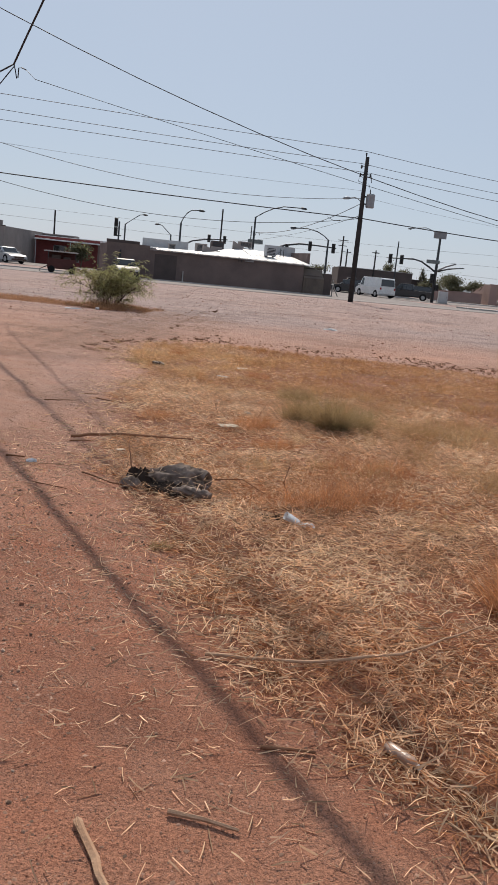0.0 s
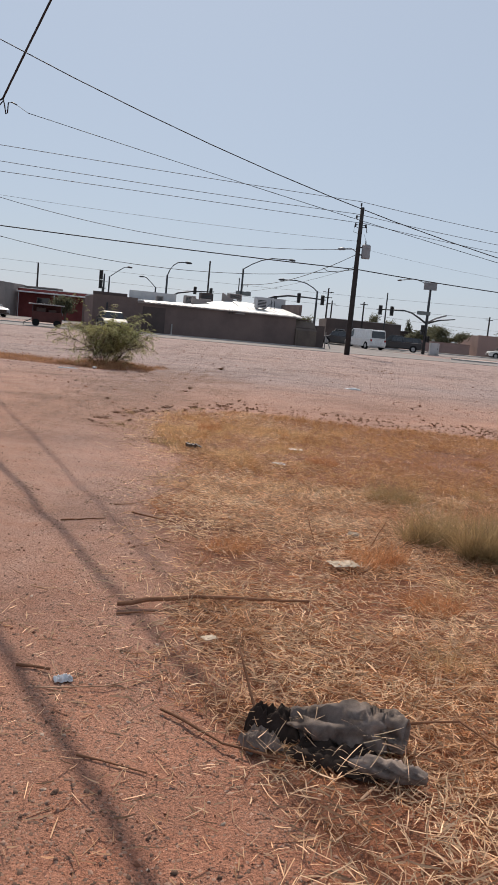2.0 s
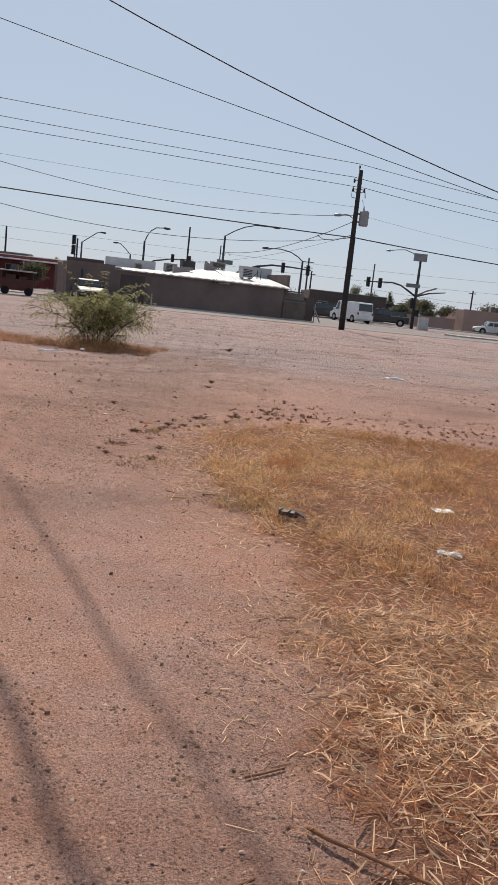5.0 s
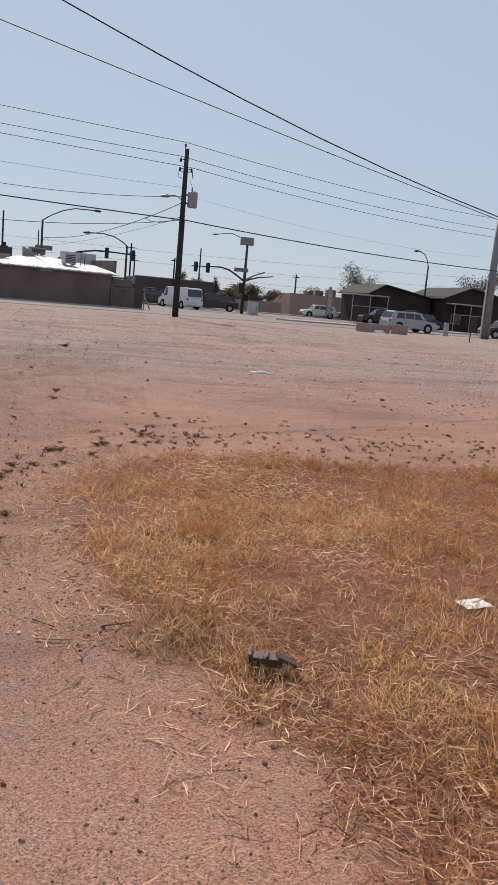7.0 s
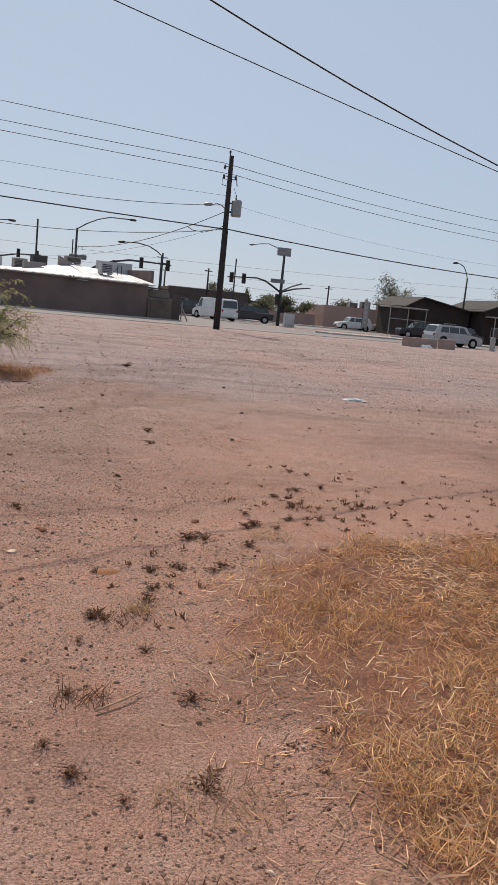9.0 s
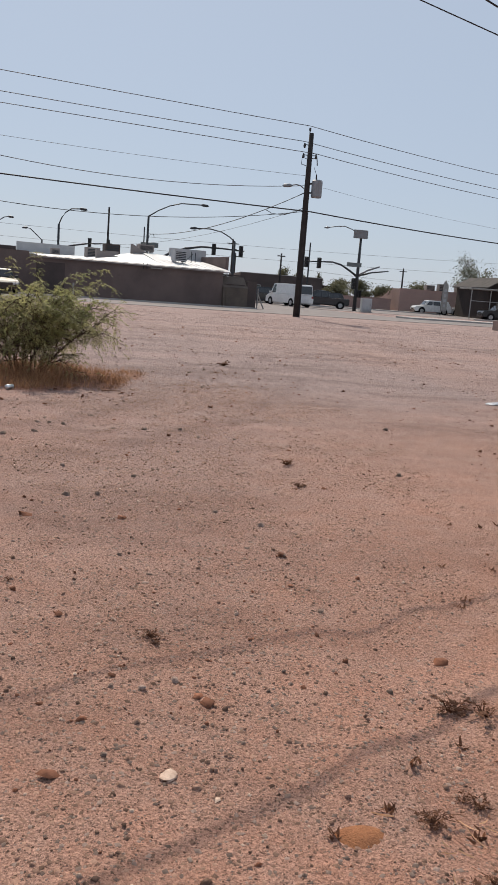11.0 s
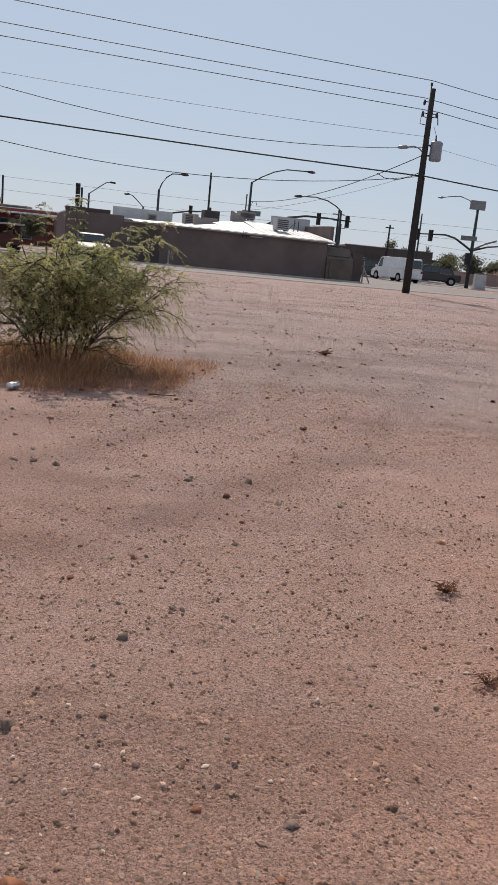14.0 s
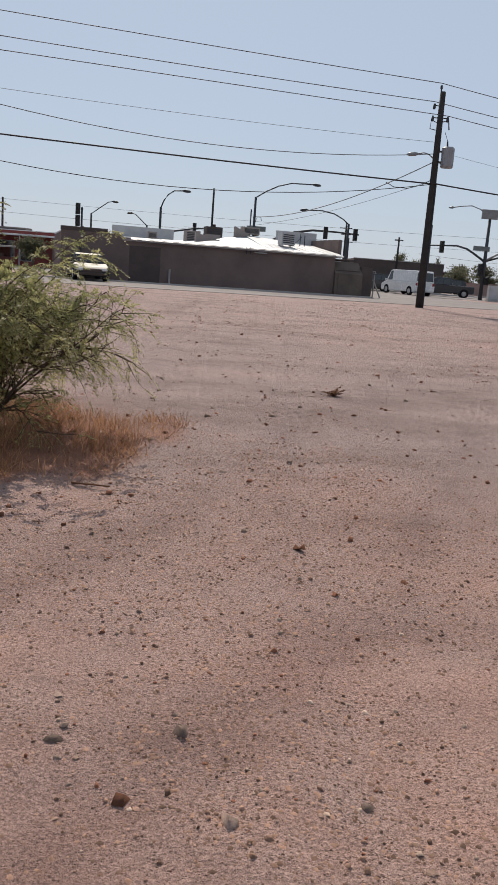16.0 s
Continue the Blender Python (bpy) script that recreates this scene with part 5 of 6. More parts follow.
cable("drop_cable", [S + Vector((0.36, -0.04, -0.13))] + [(x, 26.19 + 0.2571 * x, 3.6148 - 0.1555 * x + 0.001 * x * x + (0.008 * (x - 8) ** 2 if x > 8 else 0.0)) for x in np.linspace(-12.3, 34, 40)], 0.0068, M_WIRE, "thin slack drop cable crossing above the lot")
cable("splice", [S, S + Vector((0.05, -0.02, -0.14)), S + Vector((0.10, -0.03, -0.36)), S + Vector((0.14, -0.04, -0.34)), S + Vector((0.15, -0.04, -0.09)), S + Vector((0.24, -0.04, -0.08)), S + Vector((0.36, -0.04, -0.13))], 0.016, M_WIRE, "black cable splice with a hanging loop")


# ---- signals, lamps and signs at the crossing ----
def signal_head(parent, x, y, z, h=1.05):
    s = part("signal_head", boxes((x - 0.19, x + 0.19, y - 0.14, y + 0.14, z - h / 2, z + h / 2), bevel=0.03), M_SIGNALBLACK, parent, "black three-lens traffic signal")
    for k in (-1, 0, 1):
        bm = bmesh.new()
        zc = z + k * h * 0.32
        pts = 12
        a = [bm.verts.new((x + 0.13 * math.cos(q), y - 0.14, zc + 0.13 * math.sin(q))) for q in (-0.3 + i * 3.75 / (pts - 1) for i in range(pts))]
        b = [bm.verts.new((v.co.x, y - 0.34, v.co.z)) for v in a]
        for i in range(pts - 1):
            bm.faces.new((a[i], a[i + 1], b[i + 1], b[i]))
        part("visor", bm, M_SIGNALBLACK, s)
    return s


def lamp_post(x, y, top, arm, label):
    """A steel lamp post; arm: offsets (dx, dz) from the post's top out to the lamp head."""
    t = thing("street_lamp", label, "street lamp", pose(x, y, -0.3))
    part("post", tube(bmesh.new(), [(0, 0, 0), (0, 0, top + 0.3)], [0.14, 0.10], 10), M_DARKSTEEL, t, smooth=True)
    pts = [(0, 0, top + 0.25)] + [(dx, 0, top + 0.3 + dz) for dx, dz in arm]
    part("arm", tube(bmesh.new(), pts, 0.055, 8), M_DARKSTEEL, t, smooth=True)
    ex, ez = arm[-1][0], top + 0.3 + arm[-1][1]
    sgn = 1 if ex > 0 else -1
    part("lamp_head", tube(bmesh.new(), [(ex - 0.1 * sgn, 0, ez), (ex + 0.1 * sgn, 0, ez), (ex + 0.5 * sgn, 0, ez - 0.03), (ex + 0.65 * sgn, 0, ez - 0.05)], [0.05, 0.13, 0.11, 0.03], 10), M_DARKSTEEL, t, "flat cobra lamp head", smooth=True)
    return t


lp = lamp_post(-8.35, 97, 7.35, ((0.9, 0.55), (1.9, 1.05), (3.0, 1.36), (4.9, 1.38)), "tall dark steel lamp post with a long curved arm")
part("street_name_sign", boxes((-0.6, 1.05, -0.06, -0.02, 4.78, 5.22), bevel=0.01), M_SIGNGREEN, lp, "street name sign seen from behind")
part("side_bracket", tubes(([(0.1, 0, 5.6), (0.25, 0, 6.0), (0.55, 0, 6.0), (0.62, 0, 5.7)], 0.03)), M_DARKSTEEL, lp)
part("riser", tubes(([(-0.32, 0, 3.0), (-0.32, 0, 6.6)], 0.06)), M_DARKSTEEL, lp)
lamp_post(-0.1, 97.2, 5.7, ((-0.5, 0.35), (-1.3, 0.75), (-2.4, 0.95), (-3.7, 0.9)), "dark steel lamp post with an arm over the road")
lamp_post(-16.5, 97, 5.9, ((0.25, 0.6), (0.6, 1.1), (1.1, 1.45), (1.9, 1.5)), "curved dark lamp post behind the brown building")
lamp_post(-26.8, 121, 6.1, ((0.6, 0.4), (1.2, 0.85), (1.9, 1.35), (2.4, 1.45)), "far lamp post with a straight slanting arm")
lamp_post(-21.0, 126, 5.4, ((-0.6, 0.5), (-1.4, 1.2), (-1.8, 1.3)), "far lamp post with a slanting arm")
lamp_post(38.5, 110, 7.7, ((-0.25, 0.7), (-0.6, 1.3), (-1.2, 1.6), (-1.5, 1.65)), "thin lamp post with a bent arm behind the houses")

sm = thing("traffic_signal", "curved signal mast arm carrying black signals over the road", "traffic signal", pose(-7.2, 97.4, -0.3))
part("mast", tube(bmesh.new(), [(0, 0, 0), (0, 0, 3.9)], [0.17, 0.14], 10), M_DARKSTEEL, sm, smooth=True)
part("mast_arm", tube(bmesh.new(), [(0, 0, 3.8), (1.0, 0, 4.4), (2.4, 0, 4.95), (4.0, 0, 5.25), (6.0, 0, 5.25), (8.1, 0, 5.15)], [0.13, 0.12, 0.11, 0.1, 0.08, 0.06], 8), M_DARKSTEEL, sm, smooth=True)
for x, z in ((5.15, 5.1), (7.75, 5.1), (2.6, 4.7)):
    signal_head(sm, x, -0.2, z, 1.05 if x > 3 else 0.75)
sm2 = thing("traffic_signal", "far signal mast arm with small black signals", "traffic signal", pose(-18.0, 112, -0.3))
part("mast", tube(bmesh.new(), [(0, 0, 0), (0, 0, 4.1)], [0.16, 0.13], 10), M_DARKSTEEL, sm2, smooth=True)
part("mast_arm", tube(bmesh.new(), [(0, 0, 4.0), (1.5, 0, 4.8), (3.5, 0, 5.2), (6.0, 0, 5.35)], [0.12, 0.1, 0.08, 0.06], 8), M_DARKSTEEL, sm2, smooth=True)
for x in (3.6, 5.6):
    signal_head(sm2, x, -0.2, 5.3, 0.95)
sm3 = thing("traffic_signal", "black pair of signals on a short post behind the roof", "traffic signal", pose(-23.5, 97, -0.3))
part("mast", tube(bmesh.new(), [(0.2, 0, 0), (0.2, 0, 5.7)], 0.09, 10), M_DARKSTEEL, sm3, smooth=True)
signal_head(sm3, -0.12, -0.15, 5.55, 0.95)
signal_head(sm3, -0.12, -0.15, 4.55, 0.95)

sp = thing("signal_pole", "steel signal pole with lamp arm, signal arms and sign box", "signal pole", pose(12.1, 97, -0.3))
part("mast", tube(bmesh.new(), [(0, 0, 0), (0, 0, 3.6), (0, 0, 7.4)], [0.19, 0.16, 0.12], 12), M_DARKSTEEL, sp, smooth=True)
part("sign_box", boxes((-0.75, 0.62, -0.2, 0.1, 7.28, 8.08), bevel=0.04), M_STEEL, sp, "grey blank back of a sign box")
part("lamp_arm", tube(bmesh.new(), [(-0.05, 0, 7.5), (-0.9, 0, 8.05), (-1.7, 0, 8.3), (-2.6, 0, 8.2), (-3.3, 0, 8.05)], 0.045, 8), M_STEEL, sp, smooth=True)
part("lamp_head", tube(bmesh.new(), [(-3.2, 0, 8.06), (-3.4, 0, 8.04), (-3.7, 0, 8.0)], [0.05, 0.11, 0.04], 10), M_STEEL, sp, smooth=True)
part("signal_arm", tube(bmesh.new(), [(0, 0, 3.65), (-0.8, 0, 4.15), (-1.7, 0, 4.65), (-2.6, 0, 4.85), (-5.6, 0, 4.7)], [0.11, 0.1, 0.09, 0.08, 0.05], 8), M_DARKSTEEL, sp, smooth=True)
for x in (-5.2, -3.95):
    signal_head(sp, x, -0.2, 4.65, 1.0)
part("second_arm", tube(bmesh.new(), [(0, 0.1, 3.7), (1.4, 0.1, 4.15), (3.1, 0.1, 4.4)], [0.1, 0.08, 0.05], 8), M_DARKSTEEL, sp, smooth=True)
part("third_arm", tube(bmesh.new(), [(0.1, -0.1, 3.8), (1.0, -0.1, 4.35), (2.1, -0.1, 4.75)], [0.09, 0.09, 0.08], 8), M_STEEL, sp, smooth=True)
part("street_name_sign", boxes((-1.2, 0.25, -0.24, -0.2, 4.55, 4.95), bevel=0.01), M_SIGNGREEN, sp, "street name sign")
signal_head(sp, -0.38, -0.2, 2.95, 1.05)
signal_head(sp, 0.3, -0.2, 2.0, 0.7)


def plain_post(x, y, h, r, label, arms=(), material=M_POLE):
    t = thing("power_pole", label, "pole", pose(x, y, -0.3))
    part("pole", tube(bmesh.new(), [(0, 0, 0), (0, 0, h + 0.3)], [r, r * 0.75], 10), material, t, smooth=True)
    for z, w in arms:
        part("crossarm", boxes((-w / 2, w / 2, -0.06, 0.06, z + 0.24, z + 0.36)), material, t)
    return t


plain_post(-12.0, 97, 7.8, 0.11, "thin dark pole behind the brown building")
plain_post(8.6, 104, 6.6, 0.10, "thin dark steel pole by the road", (), M_DARKSTEEL)
plain_post(7.0, 112, 5.6, 0.12, "far wooden pole with a short crossarm", ((5.3, 0.9),))
plain_post(5.6, 150, 8.8, 0.17, "far wooden pole with crossarms", ((8.1, 1.8), (7.2, 1.4)))
plain_post(7.5, 162, 7.2, 0.17, "far wooden pole with crossarms", ((6.6, 1.5),))
plain_post(-33.8, 110, 6.5, 0.13, "thin dark pole behind the red building")
plain_post(-27.5, 120, 4.6, 0.1, "short far pole with a bracket", ((4.4, 0.8),))
plain_post(33.5, 150, 6.5, 0.16, "far wooden pole beyond the pink building", ((6.0, 1.2),))


def cabinet(x, y):
    t = thing("signal_cabinet", "pale grey metal signal cabinet on the pavement", "cabinet", pose(x, y, 0.0))
    part("plinth", boxes((-0.55, 0.55, -0.4, 0.4, 0.0, 0.12)), M_WALK, t)
    b = part("body", boxes((-0.5, 0.5, -0.35, 0.35, 0.12, 1.35), bevel=0.03), M_LTGREY, t)
    part("door", boxes((-0.44, 0.44, -0.375, -0.35, 0.2, 1.27), bevel=0.008), M_LTGREY, t)
    part("handle", boxes((0.3, 0.34, -0.40, -0.375, 0.65, 0.85)), M_DARKSTEEL, t)
    return t


cabinet(13.3, 97.2)


# ---- buildings ----
WA, WB = Vector((-0.6, 76.0, 0)), Vector((-20.05, 70.95, 0))
W_TURN = math.degrees(math.atan2(WA.y - WB.y, WA.x - WB.x))
W_LEN = (WA - WB).length          # about 20 m; x runs from the left end, y goes back from the street


def window_unit(parent, x0, x1, z0, z1, y=-0.02, name="window"):
    w = part(name, boxes((x0, x1, y - 0.02, y + 0.02, z0, z0 + 0.06), (x0, x1, y - 0.02, y + 0.02, z1 - 0.06, z1), (x0, x0 + 0.06, y - 0.02, y + 0.02, z0 + 0.06, z1 - 0.06), (x1 - 0.06, x1, y - 0.02, y + 0.02, z0 + 0.06, z1 - 0.06)), M_TRIM, parent)
    part("pane", boxes((x0 + 0.06, x1 - 0.06, y - 0.005, y + 0.005, z0 + 0.06, z1 - 0.06)), M_WINDOW, w, "dark glass pane")
    return w


def rooftop_unit(parent, x, y, z, sx, sy, sz, material=M_GREYWALL):
    u = part("rooftop_unit", boxes((x, x + sx, y, y + sy, z + 0.08, z + sz), (x + 0.05, x + 0.15, y, y + sy, z, z + 0.08), (x + sx - 0.15, x + sx - 0.05, y, y + sy, z, z + 0.08)), material, parent, "boxy rooftop cooler")
    for k in range(5):
        zz = z + 0.16 + k * (sz - 0.24) / 5
        part("louvre", boxes((x + 0.08, x + sx - 0.08, y - 0.02, y + 0.0, zz, zz + (sz - 0.24) / 9)), M_DARKSTEEL, u)
    return u


def brown_building():
    t = thing("brown_building", "long low brown stucco building with a white metal roof", "building", pose(WB.x, WB.y, -0.05, 0, 0, W_TURN))
    L = W_LEN - 0.1
    sx = 4.05                   # where the taller part ends
    part("wall", boxes((sx, L - 2.6, 0, 0.25, 0, 2.55), (L - 2.85, L - 2.6, 0.25, 13, 0, 2.45)), M_WALLBROWN, t, "shaded brown stucco wall")
    part("wall", boxes((0.55, sx - 0.005, -0.03, 0.22, 0, 2.75), (0.55, 0.8, 0.22, 10, 0, 2.65), (sx - 0.26, sx - 0.01, 0.22, 10, 0, 2.65)), M_WALLBROWN, t, "taller brown stucco wall")
    part("parapet", boxes((0.52, 3.2, -0.06, 0.26, 2.75, 2.98)), M_WALLDARK, t, "dark parapet on the wall")
    part("back_wall", boxes((0.55, L - 2.6, 13, 13.25, 0, 2.45)), M_WALLBROWN, t)
    part("flat_roof", boxes((0.55, sx, 0.22, 10, 2.66, 2.74)), M_ROOFWHITE, t)
    # painted-over panels and a shallow recess
    part("painted_panel", boxes((sx + 0.45, sx + 2.3, -0.012, -0.002, 0.03, 2.15)), M_WALLDARK, t, "dark overpainted wall panel")
    part("drain_pipe", tubes(([(6.93, -0.08, 0.05), (6.93, -0.08, 0.95)], 0.06)), M_TRIM, t, "short white standing pipe")
    part("vent_pipe", tubes(([(11.6, -0.05, 2.2), (11.6, -0.05, 2.6)], 0.03), ([(11.85, -0.05, 2.2), (11.85, -0.05, 2.6)], 0.03)), M_DARKSTEEL, t)
    part("wall_lamp", boxes((12.1, 12.9, -0.1, 0.0, 2.28, 2.36), bevel=0.01), M_TRIM, t, "small pale wall lamp strip")
    part("wall_lamp", boxes((1.6, 1.72, -0.12, -0.03, 1.6, 2.2), bevel=0.01), M_DARKSTEEL, t)
    # white metal roof: low eave to the street, ridge set back, broken into three slopes
    bm = bmesh.new()
    prof = ((-0.12, 2.5), (0.5, 2.62), (6.2, 3.55), (12.9, 2.9), (12.9, 2.8), (-0.12, 2.42))

    def slope(x0, x1, lift0, lift1):
        a = [bm.verts.new((x0, y, z + (lift0 if 0.6 < y < 12 else 0))) for y, z in prof]
        b = [bm.verts.new((x1, y, z + (lift1 if 0.6 < y < 12 else 0))) for y, z in prof]
        n = len(prof)
        for i in range(n):
            bm.faces.new((a[i], a[(i + 1) % n], b[(i + 1) % n], b[i]))
        bm.faces.new(a[::-1])
        bm.faces.new(b)
    slope(sx + 0.55, 8.6, -0.80, -0.72)
    slope(8.6, 13.0, -0.72, -0.1)
    slope(13.0, L - 2.1, 0.0, -0.35)
    r = part("roof", bm, M_ROOFWHITE, t, "sunlit white ribbed metal roof")
    for k in range(26):
        x = sx + 0.3 + k * 0.52
        if x < L - 2.9:
            part("roof_seam", tubes(([(x, 0.5, 2.64), (x, 6.1, 3.55 - (0.78 if x < 8.6 else 0.72 - 0.62 * min(1, (x - 8.6) / 4.4) if x < 13 else 0.1 + 0.35 * (x - 13) / 4.9))], 0.015), seg=4), M_ROOFWHITE, r)
    part("eave_trim", boxes((sx, L - 2.6, -0.16, -0.121, 2.40, 2.5)), M_GREYWALL, t, "grey worn eave edge")
    for x0, x1, y0, h0 in ((8.9, 11.9, 2.4, 0.75), (12.2, 13.6, 5.6, 0.7)):
        bm = bmesh.new()
        zb = 2.50 + (y0 - 0.5) * (0.03 if x0 < 10 else 0.163)
        prism(bm, ((x0, zb), (x1, zb), (x0, zb + h0)), y0, y0 + 0.5)
        part("roof_ramp", bm, M_GREYWALL, t, "grey sloping cheek wall on the roof")
    part("roof_wall", boxes((L - 4.6, L - 1.7, 6.6, 6.85, 2.5, 4.05), bevel=0.01), M_LTGREY, t, "pale upstand wall on the roof")
    part("roof_wall", boxes((L - 2.05, L - 1.8, 1.2, 6.6, 2.4, 3.55), bevel=0.01), M_WALLBROWN, t, "brown end wall above the roof")
    part("roof_wall", boxes((sx + 0.2, sx + 4.4, 8.0, 8.25, 2.5, 3.55), bevel=0.01), M_LTGREY, t, "pale upstand wall on the roof")
    part("roof_ramp", boxes((sx + 6.0, sx + 7.0, 5.0, 5.3, 2.75, 3.35)), M_GREYWALL, t)
    for x, y, z, w, d, h, mt in ((sx + 4.6, 4.5, 2.72, 0.95, 0.9, 0.75, M_GREYWALL), (sx + 6.3, 6.2, 3.05, 1.1, 1.0, 0.85, M_WALLDARK), (sx + 8.9, 6.4, 3.55, 1.15, 0.9, 0.55, M_GREYWALL), (sx + 10.5, 2.5, 2.95, 0.9, 0.9, 0.85, M_LTGREY), (sx + 2.2, 5, 2.70, 0.6, 0.6, 0.5, M_GREYWALL)):
        rooftop_unit(t, x, y, z, w, d, h, mt)
    part("vent_pipe", tubes(([(sx + 11.9, 3.0, 3.0), (sx + 11.9, 3.0, 3.75)], 0.03), ([(sx + 12.2, 3.0, 3.0), (sx + 12.2, 3.0, 3.7)], 0.03), ([(sx + 12.0, 3.0, 3.6), (sx + 11.4, 3.0, 3.0)], 0.02)), M_DARKSTEEL, t, "thin roof vent pipes")
    # enclosure at the street corner
    bm = bmesh.new()
    pro = ((-0.25, 0), (4.2, 0), (4.2, 2.25), (0.75, 2.2), (-0.2, 1.45))
    a = [bm.verts.new((L - 2.59, y, z)) for y, z in pro]
    b = [bm.verts.new((L - 0.75, y, z)) for y, z in pro]
    n = len(pro)
    for i in range(n):
        bm.faces.new((a[i], a[(i + 1) % n], b[(i + 1) % n], b[i]))
    bm.faces.new(a[::-1])
    bm.faces.new(b)
    e = part("enclosure", bm, M_ENCL, t, "olive brown corner enclosure with a slanted top")
    part("enclosure_wall", boxes((L - 0.74, L, -0.02, 4.2, 0, 1.95), bevel=0.01), M_WALLDARK, t, "dark side wall of the enclosure")
    part("enclosure_roof", boxes((L - 2.6, L - 0.7, 0.76, 4.25, 2.26, 2.34)), M_WALLDARK, t)
    part("door", boxes((L - 2.4, L - 1.7, -0.275, -0.252, 0.05, 1.4), bevel=0.006), M_ENCL, t, "flush panel of the enclosure")
    part("slat", boxes((L - 2.5, L - 0.9, -0.02, 0.6, 1.62, 1.66)), M_WALLDARK, t)
    part("gate_post", tubes(([(L + 0.25, 0.3, 0), (L + 0.25, 0.3, 1.5)], 0.05), ([(L + 0.2, 0.3, 1.2), (L + 0.9, 0.6, 0.1)], 0.05)), M_TRIM, t, "leaning white post beside the wall")
    return t


brown_building()


def plain_block(name, label, x0, x1, y0, y1, h, wall, roof, rz=0.0, parapet=0.3, units=(), openings=(), fascia=None):
    t = thing(name, label, "building", pose(x0, y0, -0.05, 0, 0, rz))
    W, Dp = x1 - x0, y1 - y0
    part("wall", boxes((0, W, 0, 0.25, 0, h), (0, W, Dp - 0.25, Dp, 0, h), (0, 0.25, 0.25, Dp - 0.25, 0, h), (W - 0.25, W, 0.25, Dp - 0.25, 0, h)), wall, t)
    part("roof", boxes((0.25, W - 0.25, 0.25, Dp - 0.25, h - parapet - 0.1, h - parapet)), roof, t)
    part("coping", boxes((-0.04, W + 0.04, -0.04, 0.29, h, h + 0.07)), fascia or roof, t)
    for x, y, sx, sy, sz in units:
        rooftop_unit(t, x, y, h - parapet, sx, sy, sz)
    for kind, a, b, z0, z1 in openings:
        if kind == "window":
            window_unit(t, a, b, z0, z1)
        else:
            d = part("door", boxes((a, b, -0.03, -0.002, z0, z1), bevel=0.005), M_WALLDARK, t, "dark flush door")
            part("handle", boxes((b - 0.16, b - 0.1, -0.08, -0.03, z0 + 0.95, z0 + 1.1)), M_STEEL, d)
    return t


plain_block("grey_building", "low grey stucco building with rooftop units", -51, -32.3, 85, 99, 3.45, M_GREYWALL, M_WALLDARK, 0, 0.25, ((14.9, 1.0, 1.0, 1.0, 1.45), (16.6, 2.5, 0.9, 0.8, 0.85)), (("window", 14.5, 16.0, 0.9, 1.9), ("door", 12.2, 13.1, 0.05, 2.1)))
rb = plain_block("red_building", "low red painted building with a white roof edge", -36.2, -23.8, 96, 108, 3.05, M_RED, M_GREYWALL, 0, 0.2, ((3.0, 3, 4.6, 2.2, 0.55),), (("window", 0.7, 1.5, 0.9, 2.3), ("window", 6.0, 7.4, 0.8, 2.2), ("window", 7.9, 8.9, 0.5, 2.0)), M_ROOFWHITE)
part("awning", boxes((4.2, 12.3, -1.6, -0.05, 2.62, 2.76), bevel=0.02), M_ROOFWHITE, rb, "white flat awning over the front")
for x in (4.4, 8.2, 12.1):
    part("awning_post", tubes(([(x, -1.5, 0), (x, -1.5, 2.62)], 0.05)), M_LTGREY, rb)
plain_block("grey_building", "long low dark brown building across the road", 2.5, 12.0, 112, 124, 3.2, M_WALLDARK, M_TRIM, 0, 0.2, (), (("window", 1.2, 2.4, 0.9, 2.0), ("window", 4.2, 5.8, 0.9, 2.0)))
plain_block("pink_building", "low pink stucco building with rooftop units", 25.4, 40, 125, 137, 3.0, M_PINK, M_PINK, 0, 0.2, ((4.6, 3, 1.2, 1.0, 1.0), (6.4, 3, 1.3, 1.0, 1.25), (8.9, 3, 1.0, 1.0, 1.0)), (("window", 9.5, 11.0, 0.9, 2.0), ("door", 12.4, 13.3, 0.05, 2.1)))
plain_block("low_house", "far low dark house beyond the crossing", 10, 18, 132, 140, 2.6, M_HOUSE, M_WALLDARK, 0, 0.1, (), (("window", 2, 3.4, 0.9, 1.9),))
plain_block("garden_wall", "long pale pink garden wall beside the pavement", 17, 24.6, 126, 126.6, 1.5, M_PINK, M_PINK, 0, 0.05)


